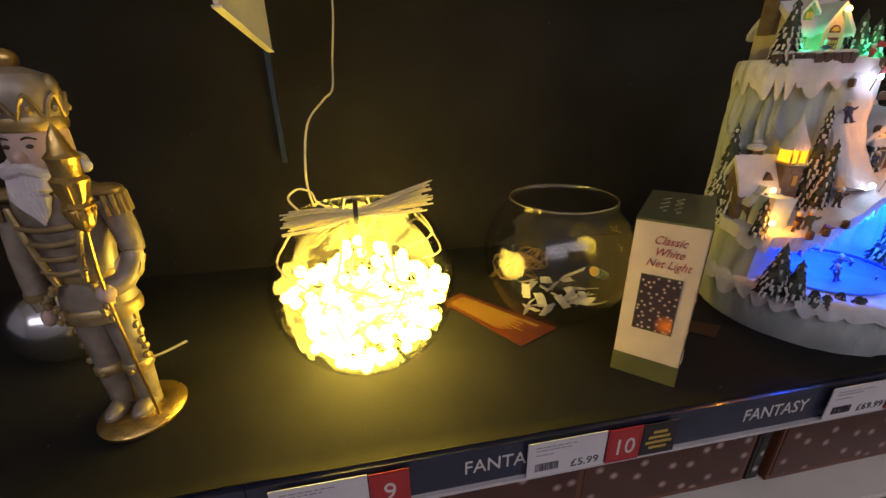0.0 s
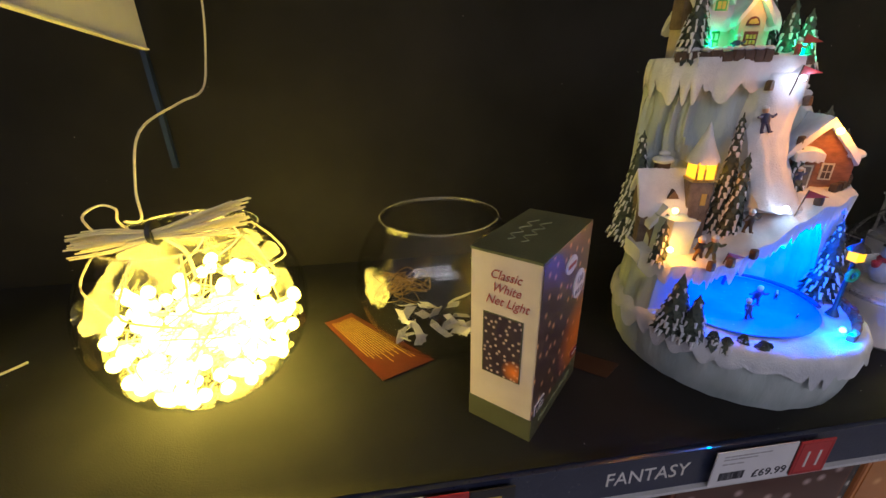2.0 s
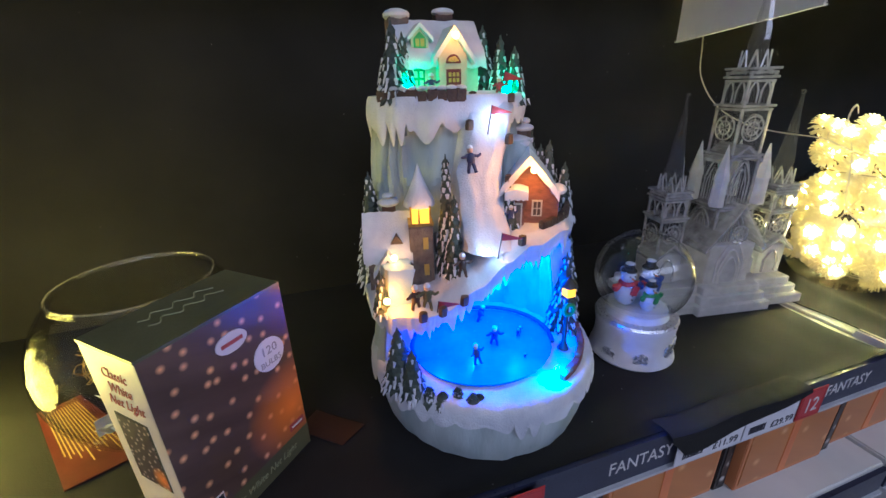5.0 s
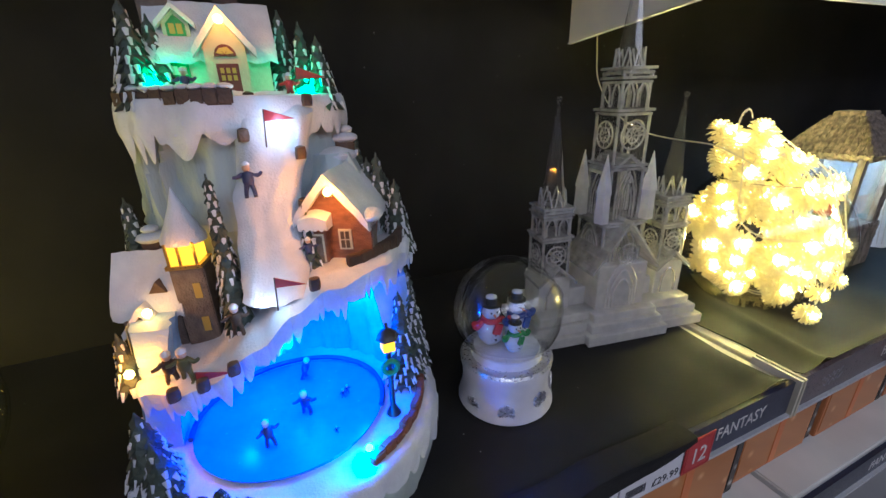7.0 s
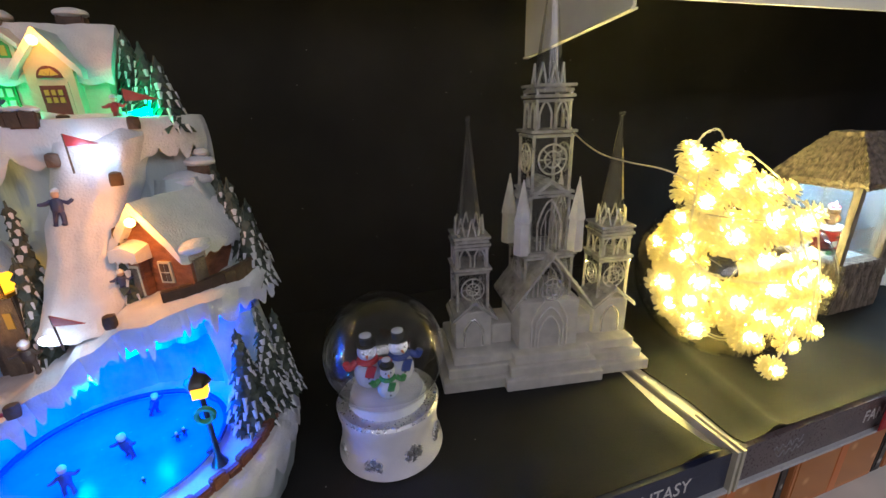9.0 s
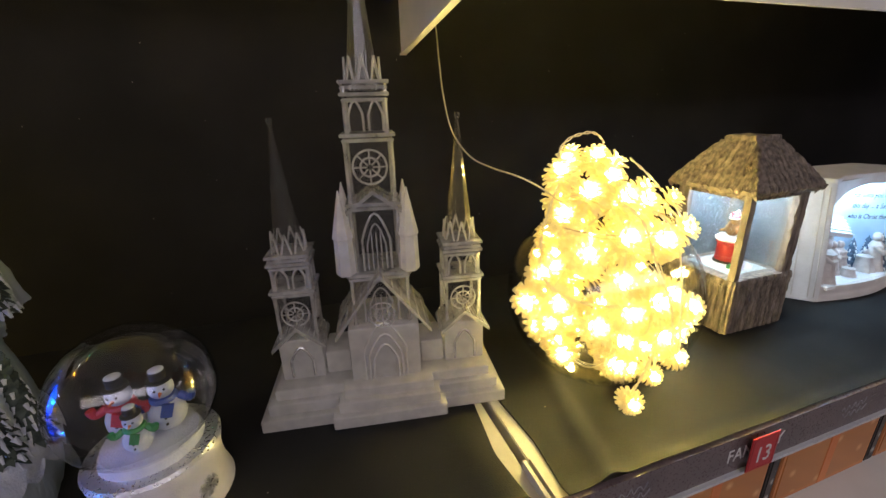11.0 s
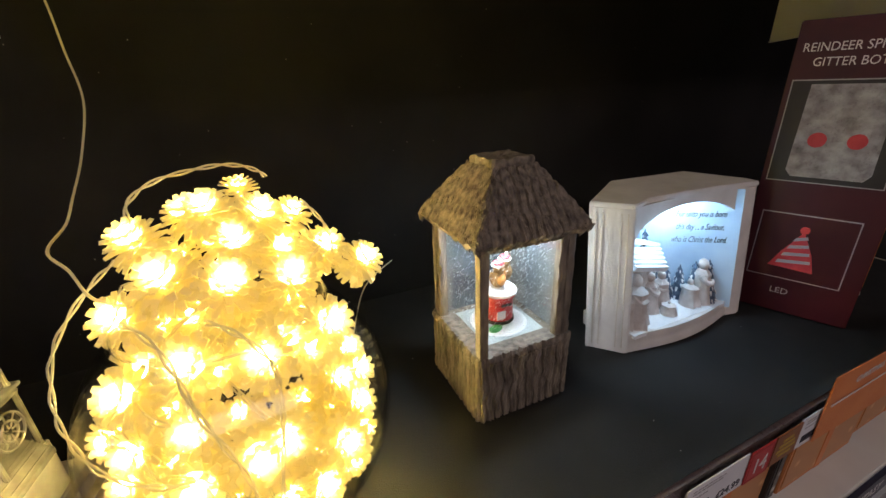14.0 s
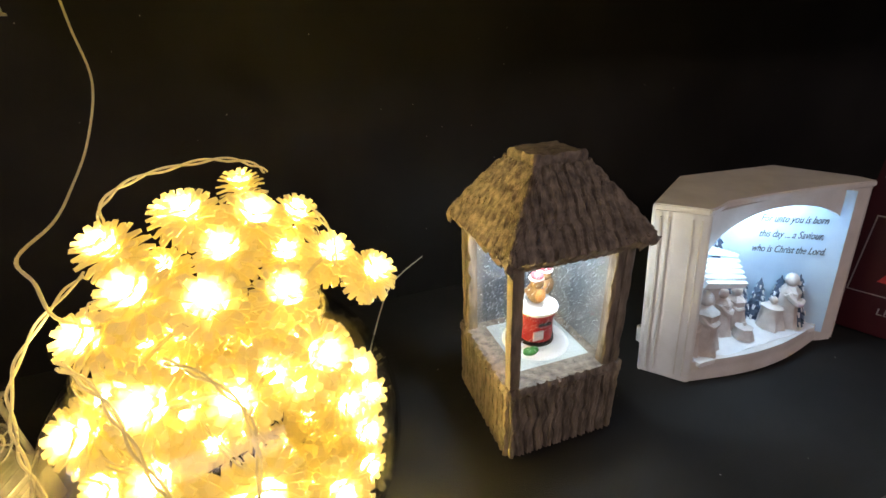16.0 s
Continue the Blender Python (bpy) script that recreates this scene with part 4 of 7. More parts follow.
def spare_lights():
    st = thing("unlit_light_string", (0.196, 0.498, S), "unlit wire light string with white paper tags in the bowl", "light string")
    rs = random.Random(21)
    g = Geo()
    for k in range(11):
        c = Vector((-0.045 + rs.uniform(-0.02, 0.025), 0.0 + rs.uniform(-0.03, 0.03), 0.05 + rs.uniform(-0.02, 0.03)))
        for j in range(2):
            q, ph, tl = rs.uniform(0.009, 0.02), rs.uniform(0, 6), rs.uniform(-1, 1)
            pts = [c + Vector((q * math.cos(ph + i * 0.9), q * math.sin(ph + i * 0.9) * 0.8 + rs.uniform(-.003, .003), q * 0.8 * math.sin(ph * 2 + i * 0.9 + tl) + rs.uniform(-.003, .003))) for i in range(9)]
            g.tube(pts, 0.00042, 4, 4)
    part("wire", g, M["gold"], st, "tangled brass-coloured wire")
    for k in range(30):
        x, y = rs.uniform(-0.048, 0.042), rs.uniform(-0.05, 0.0)
        z = 0.017 + 0.03 * (y + 0.05) / 0.05 + rs.uniform(0, 0.012)
        w, l, b = rs.uniform(0.009, 0.014), rs.uniform(0.022, 0.034), rs.uniform(-0.004, 0.004)
        m = pose(x, y, z, rs.uniform(-70, -20), rs.uniform(-30, 30), rs.uniform(-50, 50))
        f = lambda u, v, w=w, l=l, b=b: ((u - 0.5) * w, (v - 0.5) * l, b * 4 * v * (1 - v))
        part("paper_tag", Geo().slab(f, lambda u, v: tuple(Vector(f(u, v)) - Vector((0, 0, 0.0004))), 2, 6, m), M["paper"], st)
    part("battery", Geo().lathe([(0.001, -0.022), (0.006, -0.022), (0.006, 0.022), (0.001, 0.022)], 14, pose(0.055, -0.02, 0.055, 60, 20, -60)), M["blue_batt"], st, "blue battery")
    part("battery_end", Geo().lathe([(0.001, -0.006), (0.0062, -0.006), (0.0062, 0.006), (0.001, 0.006)], 14, pose(0.041, -0.028, 0.064, 60, 20, -60)), M["gold"], st)


spare_lights()

# ---- the lit winter village ornament ----
MX, MY = 0.517, 0.437
village = thing("winter_village", (MX, MY, S), "tall snowy mountain village ornament with coloured lights and blue ice rink", "christmas village")


def scallop(a, seed, low, deep, n=11.5):
    """How far snow hangs down at the angle a: rounded drips of uneven length."""
    k = abs(math.sin(a * n + 3.5 * nz(a * 2.6, seed, 0)))
    return low + deep * (k ** 0.75) * min(1.15, max(0.3, 0.45 + 1.2 * abs(nz(a * 2.7, seed + 5, 1)) + 0.25 * math.sin(a * 5.3 + seed) + 0.2 * math.sin(a * 11.7 + 2 * seed)))


# rock plinth
def plinth(u, v):
    a = 2 * math.pi * u
    z = 0.056 * v
    r = 0.108 + 0.006 * math.sin(v * 2.6) + 0.003 * nz(math.cos(a) * 7, math.sin(a) * 7, z * 20) + 0.0013 * v * math.sin(a * 23 + 3 * nz(math.cos(a) * 3, math.sin(a) * 3, 0))
    return (1.0 * r * math.cos(a), 1.06 * r * math.sin(a), z)


g = Geo().grid(plinth, 160, 10, wrap=True)
g.add([plinth(k / 48, 0) for k in range(48)], [tuple(range(48))])
part("rock_plinth", g, M["rock"], village, "grey painted rock plinth")


def collar(u, v):
    a = 2 * math.pi * u
    ca, sa = math.cos(a), 1.05 * math.sin(a)
    drip = scallop(a, 2, 0.002, 0.016, 17.5)
    if v <= 0.3:
        k = v / 0.3
        r, z = 0.1195 - 0.001 * k, 0.052 - drip * (1 - k)
    elif v <= 0.6:
        k = (v - 0.3) / 0.3
        r, z = 0.1185 - 0.008 * (1 - math.cos(k * 1.57)) - 0.002 * k, 0.052 + 0.012 * math.sin(k * 1.57)
    else:
        k = (v - 0.6) / 0.4
        r, z = 0.1085 * (1 - k), 0.064 - 0.003 * min(1, k * 3)
    r += 0.0015 * nz(ca * 8, sa * 8, v * 3)
    return (r * ca, r * sa, z + 0.0012 * nz(ca * r * 90, sa * r * 90, 3))


part("snow_collar", Geo().grid(collar, 420, 18, wrap=True), M["snow"], village, "white snow with hanging drips")

# the ice rink and its dark kerb
rink = Geo().lathe([(0.001, 0.0622), (0.07, 0.0622), (0.072, 0.0662), (0.0005, 0.0664)], 64, pose(-0.008, -0.026, 0, 0, 0, 0) @ Matrix.Diagonal((1, 0.9, 1, 1)), closed=False)
part("ice_rink", rink, M["ice"], village, "glossy blue-lit ice rink")
kerb = Geo().tube([(-0.008 + 0.073 * math.cos(radians(a)), -0.026 + 0.066 * math.sin(radians(a)), 0.0685) for a in range(-25, 190, 9)], 0.0022, 6, 2)
part("rink_kerb", kerb, M["blue_doll"], village, "dark kerb round the rink")


# the cave round the rink: outer rock and inner snow coloured with the blue LED light
def cave_outer(u, v):
    a = radians(-8 + 198 * u)
    z = 0.05 + 0.11 * v
    r = 0.113 - 0.014 * v + 0.004 * nz(math.cos(a) * 9, math.sin(a) * 9, z * 15)
    return (r * math.cos(a), 1.04 * r * math.sin(a), z)


def cave_inner(u, v):
    a = radians(-8 + 198 * u)
    z = 0.05 + 0.11 * v
    r = 0.083 - 0.012 * v * v + 0.004 * nz(math.cos(a) * 11 + 3, math.sin(a) * 11, z * 25)
    return (-0.004 + r * math.cos(a), -0.012 + 0.95 * r * math.sin(a), z)


part("rock_flank", Geo().grid(lambda u, v: tuple(Vector(cave_outer(u, v)) * 1.012 + Vector((0, 0, -0.001))), 90, 14), M["rock"], village, "grey rock round the back of the cave")
part("cave", Geo().slab(cave_outer, cave_inner, 90, 14), [M["blue_lit_cave"]], village, "snowy hollow round the rink with blue LED light in its colour")


# the sloping snow ledge over the cave
def smooth(x, pts):
    for (a, b), (c, d) in zip(pts, pts[1:]):
        if x <= c:
            k = max(0.0, min(1.0, (x - a) / (c - a)))
            k = k * k * (3 - 2 * k)
            return b + (d - b) * k
    return pts[-1][1]


TOP = ((-0.115, 0.122), (-0.06, 0.128), (-0.02, 0.15), (0.005, 0.17), (0.03, 0.183), (0.07, 0.187), (0.115, 0.186))
LIP = ((-0.115, 0.0), (-0.1, -0.03), (-0.07, -0.047), (-0.03, -0.05), (0.005, -0.052), (0.04, -0.05), (0.075, -0.036), (0.1, -0.012), (0.115, 0.01))


def ledge_top(u, v):
    x = -0.115 + 0.23 * u
    y0, y1 = smooth(x, LIP), 0.1 * math.sqrt(max(0.02, 1 - (x / 0.12) ** 2))
    y = y0 + (y1 - y0) * v
    z = smooth(x, TOP) + 0.006 * v + 0.002 * nz(x * 60, y * 60, 0) - 0.006 * max(0, 1 - v * 8) ** 2
    return (x, y, z)


def ledge_low(u, v):
    x, y, z = ledge_top(u, v)
    drop = 0.016
    if v < 0.01:
        drop = 0.008 + scallop(u * 7, 8, 0.004, 0.016)
        y += 0.002
    elif v < 0.12:
        drop = 0.014
    return (x, y + 0.001, z - drop)


part("snow_ledge", Geo().slab(ledge_top, ledge_low, 280, 24), M["snow"], village, "sloping snow ledge edged with drips")


# upper crag with upright ribs
def crag(u, v):
    a = 2 * math.pi * u
    z = 0.12 + 0.175 * v
    rx, ry = 0.081 - 0.006 * v + 0.004 * math.sin(v * 3), 0.05 - 0.004 * v
    w = a * 1.75 + 1.1 * nz(math.cos(a) * 2, math.sin(a) * 2, z * 9) + 0.5 * math.sin(z * 34)
    rib = 0.017 * (abs((w % 1) - 0.5) - 0.25) + 0.008 * (abs((w * 2.3 + z * 6) % 1 - 0.5) - 0.25) + 0.003 * nz(math.cos(a) * 6, math.sin(a) * 6, z * 14)
    return (-0.006 + (rx + rib) * math.cos(a), 0.073 + (ry + rib) * math.sin(a), z)


part("crag", Geo().grid(crag, 260, 22, wrap=True), M["rock"], village, "fluted grey rock face", angle=25)


def summit(u, v):
    a = 2 * math.pi * u
    rx, ry = 0.083, 0.055
    if v <= 0.35:
        k = v / 0.35
        s, z = 1.0 + 0.03 * k, 0.287 - scallop(a, 14, 0.003, 0.024) * (1 - k)
    elif v <= 0.6:
        k = (v - 0.35) / 0.25
        s, z = 1.03 - 0.06 * k * k, 0.287 + 0.02 * math.sin(k * 1.57)
    else:
        k = (v - 0.6) / 0.4
        s, z = 0.97 * (1 - k), 0.307
    n = 0.003 * nz(math.cos(a) * 5, math.sin(a) * 5, v * 2)
    return (-0.006 + (rx * s + n) * math.cos(a), 0.071 + (ry * s + n) * math.sin(a), z)


part("snow_summit", Geo().grid(summit, 360, 16, wrap=True), M["snow"], village, "snowy summit with long drips")

# ski run from the summit down to the ledge
RUN = ((0.014, 0.034, 0.309), (0.016, 0.014, 0.29), (0.012, 0.006, 0.262), (0.003, 0.0, 0.235), (0.0, -0.014, 0.205), (-0.001, -0.03, 0.182), (-0.003, -0.043, 0.17))


def run_top(u, v):
    k = min(len(RUN) - 2, int(v * (len(RUN) - 1)))
    c = Vector(RUN[k]).lerp(Vector(RUN[k + 1]), v * (len(RUN) - 1) - k)
    w = 0.032 - 0.009 * min(1.0, v * 2.2) + 0.0025 * nz(v * 9, 2, 0)
    s = (u - 0.5) * 2
    return (c.x + w * s, c.y + 0.011 * s ** 4 - 0.002 * s * s + 0.0022 * nz(s * 2.4, 0, c.z * 45), c.z + 0.003 * s * s + 0.0015 * nz(s * 3, 5, c.z * 50))


part("ski_run", Geo().slab(run_top, lambda u, v: (run_top(u, v)[0], run_top(u, v)[1] + 0.05, run_top(u, v)[2] - 0.012), 24, 48), M["snow"], village, "uneven white ski run")


def shoulder(u, v):
    a = 2 * math.pi * u
    r = (0.048 - 0.026 * v ** 1.5) * (1 + 0.16 * nz(math.cos(a) * 3, math.sin(a) * 3, v * 4))
    return (0.066 - 0.01 * v + r * math.cos(a), 0.05 + 0.9 * r * math.sin(a), 0.16 + 0.1 * v)


part("rock_shoulder", Geo().grid(shoulder, 60, 12, wrap=True), M["rock"], village)
for x, y, z, r in ((0.06, 0.05, 0.256, 0.021),):
    part("snow_clump", Geo().ball((x, y, z), (r, r, r * 0.4), 18), M["snow"], village)


def pine_geo(h, r, seed):
    """A moulded pine: drooping clumps in tiers, and the snow that tips them."""
    rs = random.Random(seed)
    leaf, tip = Geo(), Geo()
    leaf.lathe([(r * 0.7, 0.0), (r * 0.6, h * 0.3), (r * 0.3, h * 0.7), (0.0005, h * 0.98)], 9)
    tiers = max(6, int(h / 0.006))
    for t in range(tiers):
        k = t / tiers
        rr, z = r * (1 - k) ** 0.85, h * (0.04 + 0.93 * k)
        n = max(4, int(2 * math.pi * rr / 0.0062))
        for i in range(n):
            m = pose(0, 0, z, 0, 0, 360 * (i + 0.5 * (t % 2)) / n + rs.uniform(-8, 8))
            l, w, d = rr * rs.uniform(0.85, 1.15) + 0.0015, 0.0036 * rs.uniform(0.8, 1.2), 0.005 + 0.004 * (1 - k)
            v = [(l * 0.3, -w * 0.5, 0.002), (l * 0.3, w * 0.5, 0.002), (l * 0.75, w, -d * 0.35), (l, 0, -d), (l * 0.75, -w, -d * 0.35), (l * 0.7, 0, -d * 0.9)]
            leaf.add(v, [(0, 1, 2, 4), (4, 2, 3), (1, 0, 5), (2, 1, 5), (3, 2, 5), (4, 3, 5), (0, 4, 5)], m)
            if rs.random() < 0.7:
                q, e = rs.uniform(0.25, 0.6), rs.uniform(0.78, 0.9)
                v = [(l * e, -w * q, -d * 0.3), (l * e, w * q, -d * 0.3), (l * 1.05, w * 0.5 * q, -d * 1.02), (l * 1.05, -w * 0.5 * q, -d * 1.02), (l * 0.94, 0, -d * 0.3 + 0.0008)]
                tip.add(v, [(0, 1, 4), (1, 2, 4), (2, 3, 4), (3, 0, 4), (3, 2, 1, 0)], m)
    return leaf, tip


PINES = ((-0.098, 0.055, 0.12, 0.12, 0.02), (-0.1, 0.035, 0.12, 0.07, 0.014), (-0.066, 0.05, 0.305, 0.066, 0.017), (-0.054, 0.06, 0.305, 0.058, 0.015), (0.08, 0.05, 0.21, 0.065, 0.014), (0.086, 0.036, 0.2, 0.055, 0.012), (0.034, 0.075, 0.305, 0.066, 0.017), (0.047, 0.06, 0.303, 0.058, 0.015), (0.058, 0.05, 0.3, 0.05, 0.0145),
         (-0.034, 0.002, 0.14, 0.12, 0.0115), (-0.032, -0.014, 0.14, 0.085, 0.0105), (0.093, 0.03, 0.175, 0.085, 0.017), (0.103, 0.014, 0.178, 0.06, 0.014), (0.087, -0.026, 0.062, 0.092, 0.019), (0.1, -0.01, 0.062, 0.105, 0.017), (-0.1, -0.048, 0.06, 0.06, 0.018), (-0.092, -0.064, 0.06, 0.045, 0.014),
         (0.11, 0.014, 0.062, 0.085, 0.014), (0.102, 0.04, 0.165, 0.075, 0.014), (-0.106, -0.016, 0.122, 0.04, 0.009), (0.026, -0.012, 0.184, 0.042, 0.0105))
for n, (x, y, z, h, r) in enumerate(PINES):
    leaf, tip = pine_geo(h, r, n)
    t = part("pine_tree", leaf, M["needle"], village, "dark green pine dusted with snow", angle=0)
    t.location = (x, y, z)
    part("snow", tip, M["snow"], t, angle=0)
for n in range(6):
    k = n / 7
    leaf, tip = pine_geo(0.008 + 0.003 * math.sin(n * 2.3), 0.008 + 0.0015 * math.cos(n * 3.1), 60 + n)
    t = part("holly_bush", leaf, M["needle"], village, "low dark bush along the rink", angle=0)
    t.location = (-0.088 + 0.065 * k + 0.003 * math.sin(n * 5), -0.07 - 0.034 * math.sin(k * 1.5) + 0.003 * math.cos(n * 4), 0.062)
    part("snow", tip, M["snow"], t, angle=0)


def gabled(name, x, y, z, w, d, h, rise, wall, label, turn=0.0, over=0.006):
    """A small moulded house with thick snow on its roof."""
    m = pose(x, y, z, 0, 0, turn)
    body = Geo().add([(-w, -d, 0), (w, -d, 0), (w, d, 0), (-w, d, 0), (-w, -d, h), (w, -d, h), (w, d, h), (-w, d, h), (-w, 0, h + rise), (w, 0, h + rise)],
                     [(3, 2, 1, 0), (0, 1, 5, 4), (2, 3, 7, 6), (1, 2, 6, 9, 5), (3, 0, 4, 8, 7), (4, 5, 9, 8), (6, 7, 8, 9)])
    ob = part(name, body, wall, village, label)
    ob.matrix_basis = m

    def roof(u, v, lift):
        yy = (v - 0.5) * 2 * (d + over)
        zz = h + rise * (1 - abs(yy) / d) + lift + 0.0012 * nz(u * 9, v * 9, lift * 100)
        if lift > 0 and (v < 0.06 or v > 0.94):
            zz -= 0.003
        return ((u - 0.5) * 2 * (w + over), yy, zz)

    part("snow_roof", Geo().slab(lambda u, v: roof(u, v, 0.0075), lambda u, v: roof(u, v, -0.001 - (0.003 * abs(math.sin(u * 17)) if v in (0, 1) else 0)), 16, 12), M["snow"], ob, "thick snow on the roof")
    return ob


# the cream house on the summit
house = gabled("cottage", -0.015, 0.084, 0.305, 0.037, 0.026, 0.034, 0.028, M["cream"], "cream cottage with a snowed roof")
porch = Geo().add([(-0.013, -0.036, 0), (0.015, -0.036, 0), (0.015, -0.02, 0), (-0.013, -0.02, 0), (-0.013, -0.036, 0.036), (0.015, -0.036, 0.036), (0.015, -0.0, 0.036), (-0.013, -0.0, 0.036), (0.001, -0.036, 0.054), (0.001, 0.0, 0.054)],
                  [(3, 2, 1, 0), (0, 1, 5, 8, 4), (2, 3, 7, 6), (1, 2, 6, 5), (3, 0, 4, 7), (4, 8, 9, 7), (5, 6, 9, 8)])
part("porch", porch, M["cream"], house)
for s in (-1, 1):
    part("porch_roof", Geo().slab(lambda u, v, s=s: (0.001 + s * 0.021 * u, -0.041 + 0.05 * v, 0.061 - 0.027 * u), lambda u, v, s=s: (0.001 + s * 0.021 * u, -0.041 + 0.05 * v, 0.054 - 0.026 * u), 5, 8), M["snow"], house)
part("door", Geo().box(-0.0065, 0.0085, -0.0375, -0.036, 0.0, 0.024), M["door_red"], house, "dark red panelled door")
half = [(0.0075 * math.cos(k * math.pi / 10), 0.008 * math.sin(k * math.pi / 10)) for k in range(11)]
part("fanlight", Geo().prism(half, 0.036, 0.0372, pose(0.001, 0, 0.029, 90, 0, 0)), M["door_red"], house, "half-round brown framed window")
for k in range(3):
    p0, p1 = half[1 + 3 * k], half[4 + 3 * k - (1 if k == 2 else 0)]
    part("fanlight_pane", Geo().prism([(0.0006 * (1 - k), 0.0012), (p0[0] * 0.82, max(0.0012, p0[1] * 0.82)), (p1[0] * 0.82, max(0.0012, p1[1] * 0.82))], 0.0372, 0.0376, pose(0.001, 0, 0.029, 90, 0, 0)), M["ink_gold"], house)
part("door_frame", Geo().box(-0.0085, 0.0105, -0.0369, -0.036, 0.0, 0.0265), M["cream"], house)
for dx in (-0.003, 0.001, 0.005):
    for dz in (0.0125, 0.0175):
        part("door_pane", Geo().box(dx - 0.0013, dx + 0.0013, -0.0382, -0.0375, dz, dz + 0.0036), M["ink_gold"], house)
win = part("window", Geo().box(-0.031, -0.019, -0.0275, -0.026, 0.008, 0.026), M["leaf_green"], house, "small green-framed window")
for dx in (-0.0282, -0.0226):
    for dz in (0.0105, 0.0185):
        part("pane", Geo().box(dx - 0.0018, dx + 0.0018, -0.0282, -0.0275, dz - 0.0012, dz + 0.0045), M["cream"], win)
part("window_snow", Geo().ball((-0.025, -0.027, 0.029), (0.01, 0.004, 0.004), 12), M["snow"], house)
dormer = part("dormer", Geo().prism([(-0.0085, -0.008), (0.0085, -0.008), (0.0085, 0.002), (0.0, 0.0105), (-0.0085, 0.002)], 0.0, 0.0245, pose(-0.022, 0, 0.05, 90, 0, 0)), M["cream"], house, "gabled dormer window")
part("frame", Geo().prism([(-0.006, -0.007), (0.006, -0.007), (0.006, 0.001), (0.0, 0.007), (-0.006, 0.001)], 0.0245, 0.0252, pose(-0.022, 0, 0.05, 90, 0, 0)), M["leaf_green"], dormer)
for dx in (-0.0024, 0.0024):
    part("pane", Geo().box(dx - 0.0018, dx + 0.0018, -0.0257, -0.0252, 0.0445, 0.051, pose(-0.022, 0, 0)), M["ink_gold"], dormer)
for k in (-1, 1):
    part("dormer_snow", Geo().slab(lambda u, v, k=k: (-0.022 + k * 0.0125 * u, -0.028 + 0.03 * v, 0.0645 - 0.0125 * u), lambda u, v, k=k: (-0.022 + k * 0.0125 * u, -0.028 + 0.03 * v, 0.0605 - 0.0125 * u), 4, 4), M["snow"], dormer)
chim = part("chimney", Geo().box(-0.046, -0.026, -0.004, 0.016, 0.03, 0.072), M["stone"], house, "stone chimney capped with snow", bevel=0.001)
part("snow", Geo().ball((-0.036, 0.006, 0.074), (0.0135, 0.0135, 0.006), 14), M["snow"], chim)
chim = part("chimney", Geo().box(0.004, 0.022, 0.004, 0.016, 0.05, 0.076), M["brown"], house, "brown chimney capped with snow", bevel=0.001)
part("snow", Geo().ball((0.013, 0.01, 0.078), (0.012, 0.009, 0.004), 14), M["snow"], chim)
for ob in house.children:
    if ob.name.startswith(("porch", "door", "fanlight")) and not ob.name.startswith("dormer"):
        ob.location.x = 0.006
for n in range(9):
    k = n / 8
    x, y, t = -0.079 + 0.066 * k, 0.046 - 0.029 * math.sin(k * 1.5), -42 + 40 * k
    wl = part("garden_wall", Geo().box(-0.0052, 0.0052, -0.003, 0.003, 0, 0.011 + 0.0012 * math.sin(n * 2.7)), M["brown"], village, "brown garden wall stone topped with snow", bevel=0.0012)
    wl.matrix_basis = pose(x, y, 0.301, 0, 3 * math.sin(n * 4.1), t)
    part("snow", Geo().ball((0.001 * math.sin(n), 0.001, 0.0122), (0.0056, 0.0042, 0.0024), 10), M["snow"], wl)

# the orange-brown lodge and its wall
lodge = gabled("lodge", 0.058, 0.012, 0.186, 0.03, 0.022, 0.034, 0.026, M["brick"], "brown brick lodge with a snowed roof", 62, 0.007)
part("porch", Geo().box(-0.03, -0.014, -0.029, -0.0215, 0.002, 0.03), M["brick"], lodge)
part("porch_snow", Geo().ball((-0.022, -0.028, 0.033), (0.014, 0.009, 0.005), 14), M["snow"], lodge)
part("front_porch", Geo().box(-0.038, -0.03, 0.003, 0.019, 0.0, 0.027), M["brick"], lodge, bevel=0.0008)
part("porch_snow", Geo().slab(lambda u, v: (-0.0425 + 0.014 * u, 0.0 + 0.022 * v, 0.034 + 0.003 * math.sin(math.pi * v) + 0.003 * u), lambda u, v: (-0.0425 + 0.014 * u, 0.0 + 0.022 * v, 0.0265 + 0.001 * math.sin(v * 25)), 6, 10), M["snow"], lodge, "rounded snow on the porch")
part("front_door", Geo().box(-0.0388, -0.038, 0.0065, 0.0155, 0.0, 0.021), M["stone"], lodge)
part("front_door_frame", Geo().box(-0.0384, -0.038, 0.005, 0.017, 0.0, 0.0228), M["cream"], lodge)
for a, b in ((-0.009, 0.0225),):
    w = part("window", Geo().box(-0.0315, -0.03, a - 0.005, a + 0.005, 0.008, 0.024), M["cream"], lodge, "small framed window")
    for da in (-0.0019, 0.0019):
        for dz in (0.0095, 0.0165):
            part("pane", Geo().box(-0.0322, -0.0315, a + da - 0.0014, a + da + 0.0014, dz, dz + 0.006), M["brown"], w)
part("door", Geo().box(-0.0275, -0.0165, -0.0298, -0.029, 0.002, 0.024), M["stone"], lodge)
